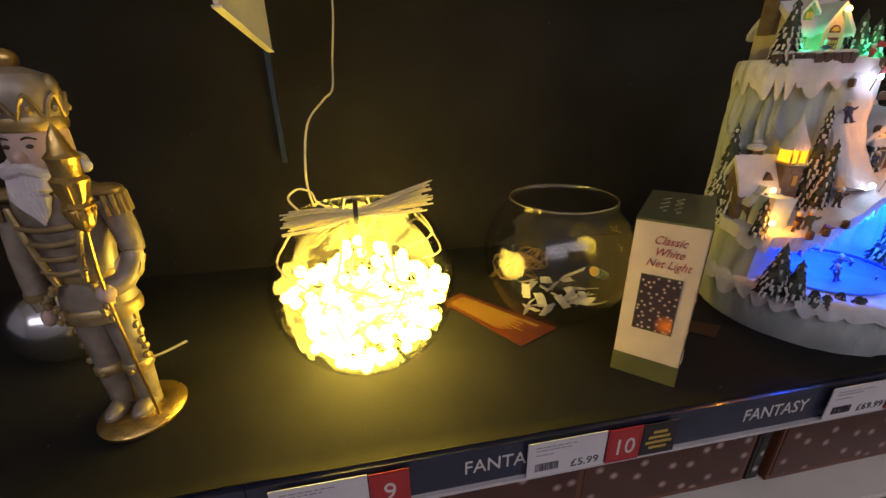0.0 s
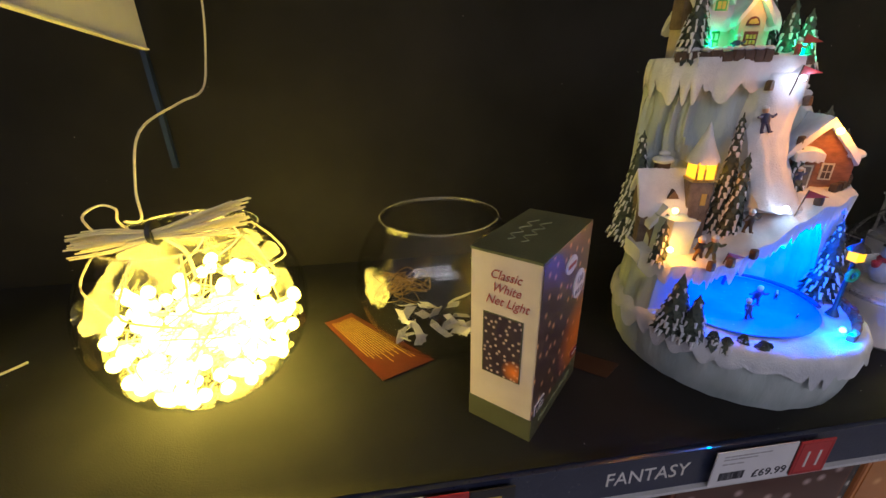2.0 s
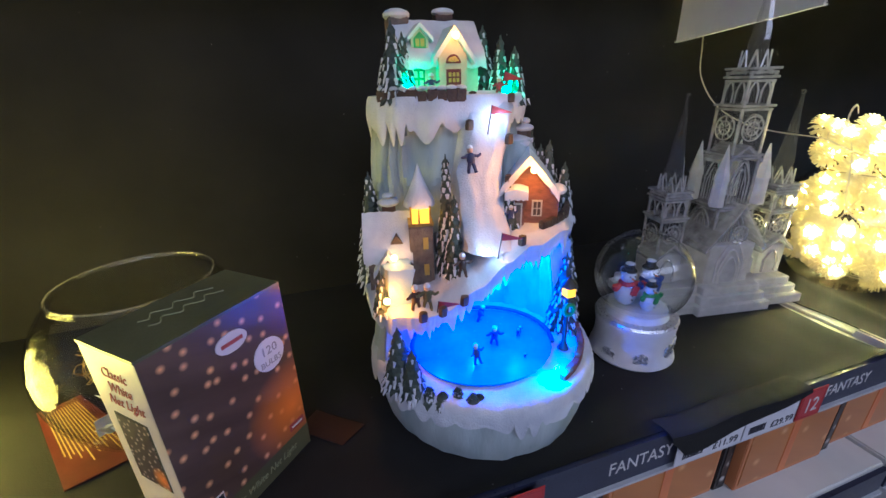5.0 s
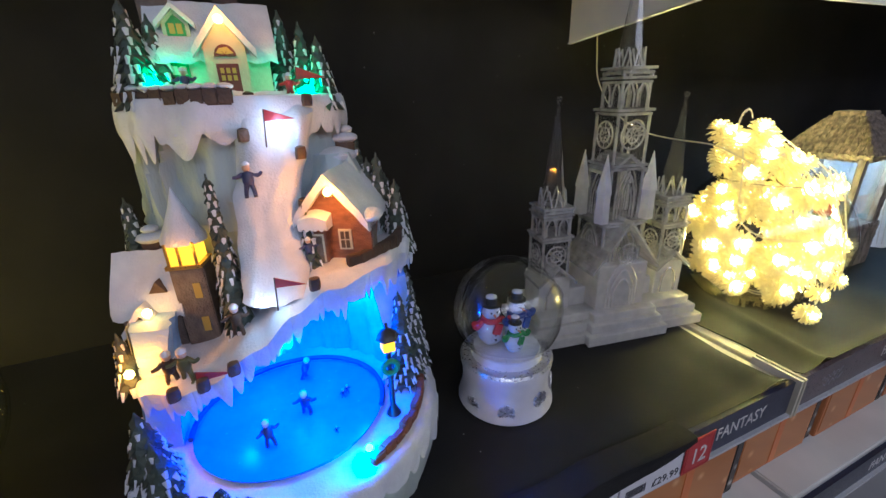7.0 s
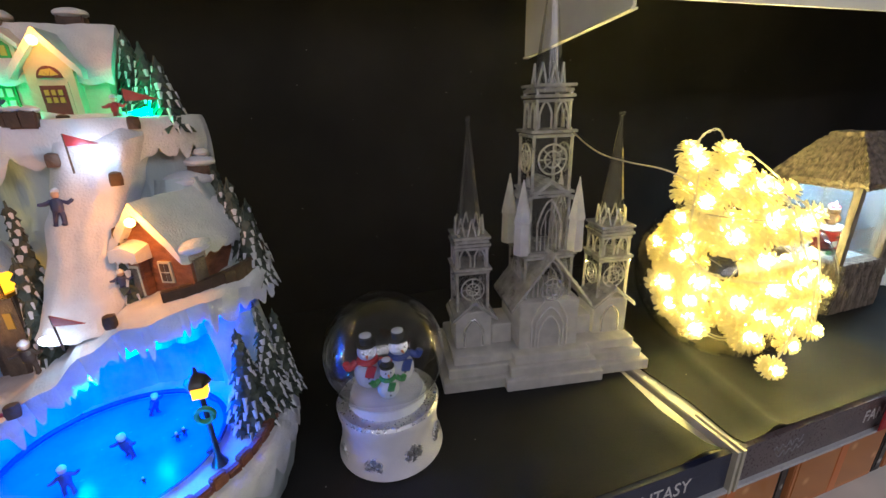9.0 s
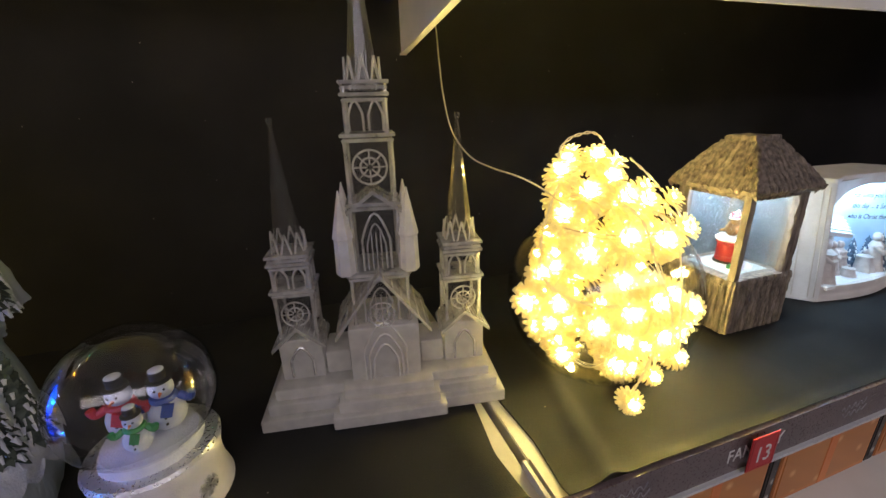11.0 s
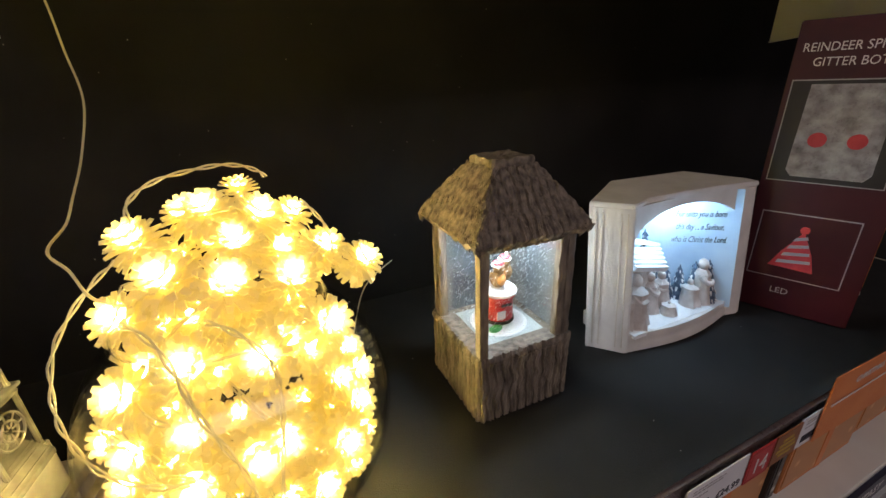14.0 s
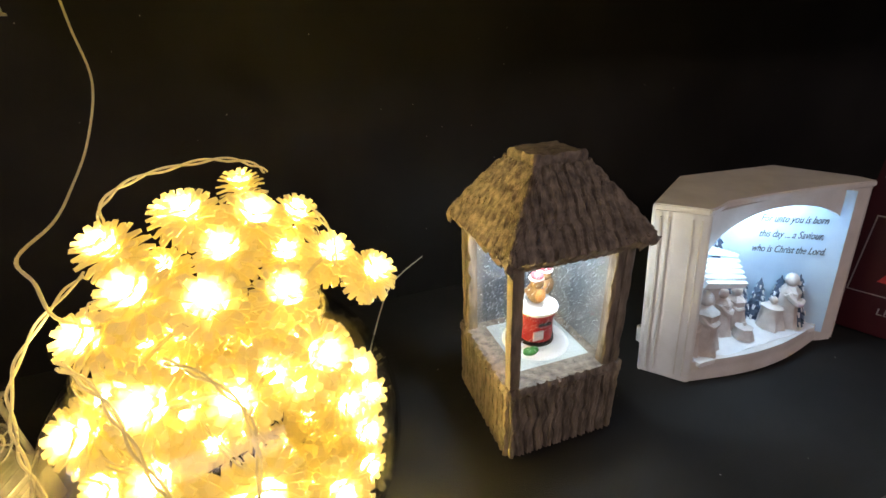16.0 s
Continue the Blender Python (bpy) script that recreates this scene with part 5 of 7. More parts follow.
for k in range(12):
    a = radians(-72 + 7.5 * k)
    x, y = 0.03 + 0.078 * math.cos(a), 0.03 + 0.064 * math.sin(a)
    b = part("wall_block", Geo().box(-0.0055, 0.0055, -0.003, 0.003, 0, 0.012), M["brown"], village, bevel=0.0008)
    b.matrix_basis = pose(x, y, 0.181 + 0.0006 * k, 0, 0, math.degrees(a) + 90)
    b["label"] = "brown stone of the terrace wall"

well = part("snowed_chimney", Geo().lathe([(0.012, 0.0), (0.011, 0.012), (0.0095, 0.022), (0.001, 0.022)], 10, wobble=0.4), M["brown"], village, "brown rocky stump capped with snow")
well.location = (0.072, 0.052, 0.246)
part("snow", Geo().ball((0.0, 0.0, 0.024), (0.012, 0.011, 0.005), 14), M["snow"], well)
part("snow", Geo().ball((0.002, 0.0, 0.031), (0.006, 0.006, 0.0035), 12), M["snow"], well)

# church with its yellow lantern storey
church = part("church_tower", Geo().box(-0.016, 0.016, -0.014, 0.014, 0, 0.066), M["stone"], village, "stone church tower with a yellow lit lantern", bevel=0.001)
church.matrix_basis = pose(-0.058, 0.012, 0.128, 0, 0, -12) @ Matrix.Diagonal((0.72, 0.72, 1, 1))
part("lantern_window", Geo().box(-0.0125, 0.0125, -0.0165, 0.0125, 0.067, 0.083), M["window_lit"], church, "yellow glowing window")
for dx in (-0.0125, -0.002, 0.0125):
    part("mullion", Geo().box(dx - 0.0012, dx + 0.0012, -0.018, -0.0165, 0.066, 0.084), M["gold"], church)
part("sill", Geo().box(-0.0165, 0.0165, -0.019, 0.0145, 0.0645, 0.0672), M["gold"], church)
part("spire", Geo().lathe([(0.021, 0.082), (0.0205, 0.086), (0.013, 0.097), (0.006, 0.109), (0.0004, 0.121)], 16), M["snow"], church, "snow-white pointed spire")
for z in (0.012, 0.04):
    part("window", Geo().box(0.002, 0.009, -0.0148, -0.014, z, z + 0.012), M["ink_gold"], church)
chapel = gabled("chapel", -0.087, 0.031, 0.124, 0.02, 0.019, 0.04, 0.03, M["stone"], "small stone chapel under deep snow", -14, 0.004)
part("porch", Geo().prism([(-0.011, 0.0), (0.011, 0.0), (0.011, 0.026), (0.0, 0.04), (-0.011, 0.026)], 0.012, 0.031, pose(0, 0, 0, 90, 0, 0)), M["stone"], chapel)
for s in (-1, 1):
    part("porch_roof", Geo().slab(lambda u, v, s=s: (s * 0.0145 * u, -0.034 + 0.022 * v, 0.0455 - 0.019 * u), lambda u, v, s=s: (s * 0.0145 * u, -0.034 + 0.022 * v, 0.0395 - 0.0185 * u), 5, 5), M["snow"], chapel)
part("doorway", Geo().prism([(-0.006, 0.0), (0.006, 0.0), (0.006, 0.016), (0.0, 0.022), (-0.006, 0.016)], 0.031, 0.0318, pose(0, 0, 0, 90, 0, 0)), M["beard"], chapel, "pale arched doorway")
part("dormer", Geo().prism([(-0.006, 0.0), (0.006, 0.0), (0.0, 0.009)], 0.006, 0.0195, pose(0.009, 0, 0.05, 90, 0, 0)), M["brown"], chapel, "dark pointed dormer")
part("chimney", Geo().box(-0.004, 0.009, 0.002, 0.012, 0.05, 0.083), M["brown"], chapel, bevel=0.0008)
part("chimney_snow", Geo().ball((0.0025, 0.007, 0.085), (0.011, 0.01, 0.0045), 12), M["snow"], chapel)
part("chimney_snow", Geo().ball((0.0025, 0.007, 0.0915), (0.006, 0.006, 0.003), 12), M["snow"], chapel)


# flags, posts, boulders, figures
def flag(x, y, z, h, s, turn):
    f = part("flag", Geo().tube([(0, 0, 0), (0, 0, h)], 0.0006, 6, 1), M["brown"], village, "red pennant on a thin pole")
    f.matrix_basis = pose(x, y, z, 8, 6, turn)
    part("pennant", Geo().add([(0, 0.0004, h), (0, 0.0004, h - 0.4 * s), (s, 0.0004, h - 0.24 * s), (0, -0.0004, h), (0, -0.0004, h - 0.4 * s), (s, -0.0004, h - 0.24 * s)], [(0, 1, 2), (5, 4, 3), (0, 3, 4, 1), (1, 4, 5, 2), (2, 5, 3, 0)]), M["flag_red"], f)


flag(0.008, 0.002, 0.272, 0.026, 0.02, -10)
flag(-0.004, -0.05, 0.17, 0.026, 0.019, -15)
flag(-0.062, -0.048, 0.126, 0.012, 0.021, 0)
flag(0.036, 0.034, 0.304, 0.022, 0.022, 0)
for x, y, z in ((-0.006, 0.012, 0.276), (0.002, 0.024, 0.3), (0.03, 0.002, 0.262), (0.026, -0.008, 0.226), (-0.038, -0.054, 0.132), (-0.058, -0.052, 0.124), (-0.076, -0.05, 0.121), (0.022, -0.046, 0.178), (0.042, 0.024, 0.298)):
    p = part("marker_post", Geo().lathe([(0.0038, 0), (0.0042, 0.004), (0.0036, 0.0085), (0.0012, 0.0095)], 9, wobble=0.3), M["brown"], village)
    p.location = (x, y, z)
for k in range(11):
    b = part("rim_stone", Geo().box(-0.0058, 0.0058, -0.0032, 0.0032, 0.0, 0.0095 + 0.002 * math.sin(k * 2.7)), M["brick"], village, "brown stone on the snowy rim", bevel=0.0012)
    a = radians(-66 + 5.8 * k)
    b.matrix_basis = pose(0.1045 * math.cos(a), 0.11 * math.sin(a), 0.0615, 0, 4 * math.sin(k * 5), 90 + math.degrees(a))


def figurine(x, y, z, h, coat, turn=0.0, lean=0.0):
    """A plain little figure: one mesh of coat, head and hat."""
    g = Geo()
    for k in (-1, 1):
        g.tube([(k * h * 0.12, -k * h * 0.06, 0), (k * h * 0.1, -k * h * 0.03, h * 0.2), (k * h * 0.05, 0, h * 0.4)], [h * 0.055, h * 0.06, h * 0.08], 7, 2)
        g.ball((k * h * 0.12, -k * h * 0.06 - h * 0.04, h * 0.03), (h * 0.05, h * 0.1, h * 0.035), 7)
        g.tube([(k * h * 0.12, 0, h * 0.66), (k * h * 0.25, -h * 0.05, h * 0.58), (k * h * 0.38, -h * 0.08, h * (0.62 + 0.05 * k))], [h * 0.065, h * 0.06, h * 0.04], 7, 2)
    g.lathe([(h * 0.12, h * 0.34), (h * 0.15, h * 0.42), (h * 0.16, h * 0.6), (h * 0.13, h * 0.69), (h * 0.05, h * 0.73)], 10)
    g.mi = 1
    g.ball((0, 0, h * 0.82), h * 0.12, 10)
    g.mi = 2
    g.lathe([(h * 0.13, h * 0.87), (h * 0.12, h * 0.93), (h * 0.04, h)], 10)
    f = part("figurine", g, [coat, M["skin"], M["snow"]], village, "tiny painted skating figure")
    f.matrix_basis = pose(x, y, z, lean, 0, turn)


for x, y, z, h, c, tr, ln in ((-0.026, -0.058, 0.0665, 0.022, "blue_doll", 20, -12), (0.002, -0.034, 0.0665, 0.024, "blue_doll", -15, 8), (0.004, 0.012, 0.0665, 0.022, "blue_doll", 70, 15), (0.032, -0.03, 0.0665, 0.009, "black_iron", 0, 0), (0.036, -0.026, 0.0665, 0.009, "black_iron", 0, 0), (0.02, -0.066, 0.0665, 0.006, "black_iron", 0, 0),
                          (-0.052, 0.028, 0.0665, 0.006, "black_iron", 0, 0), (-0.008, 0.0, 0.238, 0.026, "blue_doll", 0, -18), (-0.032, -0.034, 0.15, 0.024, "brown", 0, 0), (-0.078, -0.034, 0.124, 0.026, "brown", 10, 0), (-0.068, -0.038, 0.125, 0.027, "olive", -10, 0), (-0.036, 0.03, 0.306, 0.02, "blue_doll", 0, 0), (0.032, 0.03, 0.302, 0.02, "flag_red", 0, 0), (0.024, -0.018, 0.19, 0.018, "blue_doll", 0, 0)):
    figurine(x, y, z, h, M[c], tr, ln)

lamp_post = part("street_lamp", Geo().lathe([(0.006, 0.0), (0.004, 0.004), (0.0022, 0.008), (0.0019, 0.058), (0.004, 0.06)], 10), M["black_iron"], village, "black iron street lamp with a lit head")
lamp_post.location = (0.066, -0.062, 0.064)
part("lit_pane", Geo().box(-0.0045, 0.0045, -0.0045, 0.0045, 0.0605, 0.0705), M["window_lit"], lamp_post, "warm glowing lamp glass")
part("lamp_roof", Geo().lathe([(0.009, 0.0708), (0.007, 0.075), (0.0015, 0.079), (0.001, 0.083)], 6), M["black_iron"], lamp_post)
part("wreath", Geo().tube([(0.0055 * math.cos(k * 0.7), -0.003, 0.046 + 0.0055 * math.sin(k * 0.7)) for k in range(10)], 0.0022, 6, 2), M["leaf_green"], lamp_post, "small green wreath")

# the ornament's own lights
LAMPS = (("white", 0.018, 0.003, 0.2865, 0.022), ("white", -0.013, -0.048, 0.177, 0.018), ("amber", 0.0415, -0.0275, 0.2415, 0.05), ("amber", -0.103, -0.026, 0.134, 0.032), ("amber", -0.089, -0.004, 0.166, 0.006),
         ("amber", -0.008, 0.0395, 0.357, 0.014), ("green", 0.046, 0.044, 0.3105, 0.02), ("green", -0.056, 0.046, 0.316, 0.022), ("cyan", 0.038, -0.094, 0.07, 0.06), ("cyan", -0.002, -0.036, 0.139, 0.1), ("blue", -0.05, 0.0, 0.115, 0.09), ("blue", 0.05, 0.012, 0.145, 0.1), ("blue", 0.0, 0.02, 0.13, 0.1))
TINT = {"white": (0.5, 0.7, 1.0), "amber": (1.0, 0.31, 0.01), "green": (0.0, 1.0, 0.33), "blue": (0.0, 0.05, 1.0), "cyan": (0.0, 0.19, 1.0)}
BOOST = {"white": 0.55, "amber": 2.4, "green": 3.4, "blue": 6.2, "cyan": 4.8}
for colour, x, y, z, watts in LAMPS:
    part("led", Geo().ball((x, y, z), 0.0018 if colour == "blue" else 0.0032 if colour == "amber" else 0.0028, 10), M[("blue" if colour == "cyan" else colour) + "_led"], village, "blue lit LED" if colour == "cyan" else colour + " lit LED")
    bulb_lamp("village_lamp", MX + x, MY + y - 0.0075, S + z + 0.002, watts * BOOST[colour], TINT[colour])
bulb_lamp("village_lamp", MX - 0.062, MY - 0.012, S + 0.206, 0.012, TINT["amber"])

# ---- carton of net lights ----
nb = thing("net_light_carton", (0.206, 0.369, S), "olive and cream net light carton standing on the shelf", "carton", turn=-43.5)
L, D, H = 0.061, 0.111, 0.172  # left face, right face, height
part("body", Geo().box(0, L, 0, D, 0.0, H), M["pinkish"], nb, "cream carton sides", bevel=0.0008)
part("lid", Geo().box(-0.0004, L + 0.0004, -0.0004, D + 0.0004, H - 0.0016, H + 0.0006), M["olive"], nb, "olive green top flap")
part("foot_band", Geo().box(-0.0005, L + 0.0005, -0.0005, D + 0.0005, 0.0, 0.0235), M["olive"], nb, "olive green base band")
ph = part("large_photo", Geo().box(0, D, -0.0006, 0, 0.0235, H - 0.0016), M["photo_net"], nb, "glossy printed photo of lit bulbs")
ph.matrix_basis = pose(L, 0, 0, 0, 0, 90)
ph = part("small_photo", Geo().box(0.0135, 0.0475, -0.0006, 0, 0.058, 0.117), M["photo_small"], nb, "small printed night photo")
part("photo_border", Geo().box(0.0125, 0.0485, -0.0004, 0, 0.057, 0.118), M["olive"], nb)
for n, w in enumerate(("Classic", "White", "Net Light")):
    lettering("letters", w, 0.0115, M["ink_red"], nb, facing(0.031 + 0.001 * n, -0.0004, 0.15 - 0.0115 * n), shear=0.35, depth=0.0002, squeeze=0.85)
side = pose(L, 0, 0, 0, 0, 90)
disc = part("bulb_count_disc", Geo().lathe([(0.0003, -0.0006), (0.0145, -0.0006), (0.0145, 0.0006), (0.0003, 0.0006)], 28, side @ pose(0.088, -0.0012, 0.118, 90, 0, 0)), M["paper"], nb, "white printed disc")
lettering("letters", "120", 0.011, M["ink_grey"], nb, side @ facing(0.088, -0.002, 0.119), depth=0.0002)
lettering("letters", "BULBS", 0.0075, M["ink_grey"], nb, side @ facing(0.088, -0.002, 0.109), depth=0.0002)
part("badge", Geo().lathe([(0.0003, -0.0006), (0.01, -0.0006), (0.01, 0.0006), (0.0003, 0.0006)], 24, side @ pose(0.06, -0.0012, 0.148, 90, 0, 0) @ Matrix.Diagonal((1.3, 0.8, 1, 1))), M["paper"], nb, "pale oval badge")
part("badge_print", Geo().box(0.051, 0.069, -0.0022, -0.0018, 0.1465, 0.1495, side), M["ink_red"], nb)
part("led_mark", Geo().box(0.004, 0.024, -0.0014, -0.0006, 0.026, 0.037, side), M["ink_white"], nb)
part("led_mark_field", Geo().box(0.005, 0.023, -0.0017, -0.0014, 0.027, 0.036, side), M["ink_black"], nb)
lettering("letters", "LED", 0.009, M["ink_white"], nb, side @ facing(0.014, -0.0018, 0.0283), depth=0.0002)
lettering("letters", "Classic White Net Light", 0.0095, M["ink_green"], nb, side @ facing(0.055, -0.0006, 0.009), shear=0.35, depth=0.0002, squeeze=0.85)
part("corner_mark", Geo().box(0.092, 0.108, -0.0014, -0.0006, 0.03, 0.037, side), M["ink_red"], nb)
part("corner_mark_print", Geo().box(0.094, 0.106, -0.0017, -0.0014, 0.0325, 0.0345, side), M["ink_white"], nb)
g = Geo()
for r in range(2):
    pts = [(0.018 + 0.012 * r + 0.004 * math.sin(k * 2.1), 0.028 + 0.0055 * k, H + 0.0008) for k in range(11)]
    g.tube(pts, 0.0005, 4, 3)
part("scroll_print", g, M["ink_green"], nb, "faint scrolled print on the lid")


# ---- leaflets lying on the cloth ----
def leaflet(pts, label, mat, lines):
    c = sum((Vector(p) for p in pts), Vector((0, 0))) / 4
    f = lambda u, v: tuple((Vector(pts[0]).lerp(Vector(pts[1]), u)).lerp(Vector(pts[3]).lerp(Vector(pts[2]), u), v) - c) + (0.0012 + 0.0025 * (1 - v) * abs(u - 0.4),)
    t = thing("leaflet", (c.x, c.y, S), label, "leaflet", "leaflets on the shelf")
    part("sheet", Geo().slab(f, lambda u, v: tuple(Vector(f(u, v)) - Vector((0, 0, 0.0006))), 8, 8), mat, t)
    g = Geo()
    for r in range(lines):
        u0 = 0.14 + 0.72 * r / lines
        v0, v1 = 0.07, 0.9 - rnd(0, 0.25)
        g.add([tuple(Vector(f(u0, v0)) + Vector((0, 0, 0.0005))), tuple(Vector(f(u0 + 0.02, v0)) + Vector((0, 0, 0.0005))), tuple(Vector(f(u0 + 0.02, v1)) + Vector((0, 0, 0.0005))), tuple(Vector(f(u0, v1)) + Vector((0, 0, 0.0005)))], [(0, 1, 2, 3)])
    if lines:
        part("print", g, M["ink_gold"], t, "lines of small print")
    return t


leaflet(((0.05, 0.545), (0.083, 0.562), (0.182, 0.45), (0.124, 0.424)), "orange-red printed leaflet lying by the glass bowl", M["leaflet"], 13)
leaflet(((0.335, 0.445), (0.38, 0.407), (0.356, 0.39), (0.315, 0.425)), "dark brown leaflet corner behind the carton", M["dark_leaflet"], 0)

# ---- nutcracker figure ----
g = Geo()  # slots: 0 champagne, 1 gold, 2 glitter gold, 3 beard, 4 face, 5 black
g.mi = 1
g.lathe([(0.03, 0), (0.044, 0.001), (0.0455, 0.005), (0.043, 0.008), (0.036, 0.011), (0.033, 0.0125), (0.001, 0.013)], 40)
g.mi = 0
for s in (-1, 1):
    X = -0.002 + s * 0.0145
    g.ball((X, -0.012, 0.018), (0.0115, 0.02, 0.0085), 14)
    g.lathe([(0.011, 0.014), (0.0115, 0.03), (0.0125, 0.05), (0.0135, 0.058), (0.0125, 0.064), (0.0135, 0.085), (0.016, 0.115), (0.0165, 0.135)], 16, pose(X, 0, 0))
    g.mi = 2
    g.lathe([(0.0135, 0.056), (0.0155, 0.059), (0.0152, 0.065), (0.0132, 0.067)], 16, pose(X, 0, 0))
    for k in range(6):
        g.ball((X + s * 0.0145, -0.004 + 0.003 * (k % 2), 0.072 + 0.0085 * k), 0.0042, 8)
    g.ball((X, -0.014, 0.06), 0.004, 8)
    g.mi = 0
g.lathe([(0.03, 0.122), (0.035, 0.13), (0.033, 0.148), (0.027, 0.162), (0.0285, 0.175), (0.034, 0.2), (0.0385, 0.222), (0.036, 0.235), (0.02, 0.243), (0.012, 0.246)], 30, pose(0, 0, 0) @ Matrix.Diagonal((1, 0.78, 1, 1)))
g.mi = 2
g.lathe([(0.0352, 0.12), (0.0368, 0.126), (0.0362, 0.132), (0.034, 0.134)], 30, Matrix.Diagonal((1, 0.8, 1, 1)))
g.lathe([(0.0278, 0.158), (0.029, 0.1615), (0.0278, 0.165)], 30, Matrix.Diagonal((1, 0.8, 1, 1)))
for s in (-1, 1):
    g.tube([(s * 0.012, -0.026, 0.16), (s * 0.019, -0.027, 0.19), (s * 0.03, -0.022, 0.226)], 0.0032, 8, 5)
    for k in range(9):
        g.ball((s * (0.024 - 0.006 * math.sin(k)), -0.026, 0.126 + 0.004 * k), 0.0036, 7)
for k in range(4):
    g.tube([(-0.02 - 0.002 * k, -0.0265, 0.174 + 0.0125 * k), (0, -0.031, 0.172 + 0.0125 * k), (0.02 + 0.002 * k, -0.0265, 0.174 + 0.0125 * k)], 0.0022, 7, 5)
# arms
g.mi = 0
g.tube([(0.04, 0, 0.225), (0.049, -0.004, 0.2), (0.051, -0.008, 0.178), (0.047, -0.024, 0.162), (0.036, -0.036, 0.158)], [0.012, 0.0115, 0.0105, 0.0095, 0.009], 12, 5)
g.tube([(-0.04, 0, 0.225), (-0.049, 0.0, 0.2), (-0.052, -0.002, 0.172), (-0.05, -0.006, 0.146), (-0.046, -0.009, 0.132)], [0.012, 0.0115, 0.0105, 0.0095, 0.008], 12, 5)
g.mi = 2
for s in (-1, 1):
    g.ball((s * 0.041, 0, 0.233), (0.015, 0.014, 0.006), 14)
    for k in range(7):
        a = radians(-75 + 25 * k) if s > 0 else radians(105 + 25 * k)
        g.tube([(s * 0.041 + 0.0135 * math.cos(a), 0.0135 * math.sin(a), 0.231), (s * 0.042 + 0.0145 * math.cos(a), 0.0145 * math.sin(a), 0.214)], 0.0025, 6, 2)
g.lathe([(0.0115, -0.004), (0.0125, 0), (0.0115, 0.004)], 14, pose(0.049, -0.016, 0.169, 55, 20, 0))
g.lathe([(0.0105, -0.004), (0.0115, 0), (0.0105, 0.004)], 14, pose(-0.05, -0.006, 0.146, 10, 5, 0))
g.mi = 4
g.ball((0.039, -0.043, 0.157), (0.008, 0.0085, 0.008), 12)
g.ball((-0.045, -0.011, 0.125), (0.0065, 0.0075, 0.009), 12)
# head, hair, moustache and beard
g.lathe([(0.012, 0.238), (0.021, 0.246), (0.0235, 0.262), (0.0235, 0.28), (0.021, 0.288)], 24)
g.ball((0, -0.0245, 0.264), (0.0045, 0.006, 0.0055), 10)
g.mi = 5
for s in (-1, 1):
    g.ball((s * 0.009, -0.0225, 0.272), (0.0032, 0.002, 0.0017), 8)
    g.tube([(s * 0.005, -0.0232, 0.277), (s * 0.0095, -0.0228, 0.2785), (s * 0.0145, -0.02, 0.2765)], 0.0007, 5, 3)
g.mi = 3
for s in (-1, 1):
    g.tube([(0, -0.027, 0.257), (s * 0.008, -0.028, 0.2555), (s * 0.016, -0.025, 0.252), (s * 0.022, -0.02, 0.2555)], [0.004, 0.005, 0.004, 0.002], 8, 4)
    g.ball((s * 0.023, 0.002, 0.256), (0.008, 0.014, 0.0085), 12)
    g.ball((s * 0.031, -0.002, 0.2535), (0.007, 0.0065, 0.0055), 12)
for k in range(7):
    s = (k - 3) / 3
    g.tube([(s * 0.013, -0.023, 0.252), (s * 0.011, -0.03, 0.236), (s * 0.006 + 0.003, -0.031, 0.214 + 0.008 * abs(s))], [0.005, 0.0048, 0.0012], 7, 4)
# tall crowned hat
g.mi = 0
g.lathe([(0.0235, 0.284), (0.025, 0.288), (0.027, 0.3), (0.028, 0.31), (0.022, 0.321), (0.008, 0.326)], 28)
g.mi = 2
g.lathe([(0.0245, 0.282), (0.0262, 0.285), (0.0262, 0.29), (0.025, 0.293)], 28)
for k in range(9):
    a = 2 * math.pi * k / 9 - 1.57
    g.tube([(0.0262 * math.cos(a - 0.33), 0.0262 * math.sin(a - 0.33), 0.291), (0.029 * math.cos(a), 0.029 * math.sin(a), 0.307), (0.0262 * math.cos(a + 0.33), 0.0262 * math.sin(a + 0.33), 0.291)], 0.0017, 6, 4)
    g.ball((0.028 * math.cos(a), 0.028 * math.sin(a), 0.297), 0.0032, 8)
g.mi = 1
g.ball((0, 0, 0.331), (0.0085, 0.0085, 0.007), 12)
g.mi = 2
g.ball((0.027, 0.0, 0.312), (0.005, 0.005, 0.009), 10)
# sceptre
g.mi = 1
g.tube([(0.03, -0.022, 0.013), (0.041, -0.046, 0.155), (0.048, -0.05, 0.215)], 0.0016, 8, 3)
sc = pose(0.048, -0.05, 0.212, 2, 4, 0)
g.lathe([(0.002, 0), (0.0075, 0.006), (0.0105, 0.016), (0.0095, 0.0185), (0.0115, 0.021), (0.0085, 0.024), (0.0115, 0.036), (0.0125, 0.04), (0.0095, 0.043), (0.0105, 0.053), (0.012, 0.056), (0.008, 0.06), (0.006, 0.068), (0.003, 0.074), (0.0005, 0.078)], 18, sc, wobble=0.12)
for k in range(10):
    a = 2 * math.pi * k / 10
    g.tube([(0.0055 * math.cos(a), 0.0055 * math.sin(a), 0.005), (0.0105 * math.cos(a), 0.0105 * math.sin(a), 0.017), (0.0085 * math.cos(a), 0.0085 * math.sin(a), 0.024), (0.0122 * math.cos(a), 0.0122 * math.sin(a), 0.038)], 0.0012, 5, 3, sc)
g.v = [(x * 0.8, y * 0.86, z * 0.945) for x, y, z in g.v]
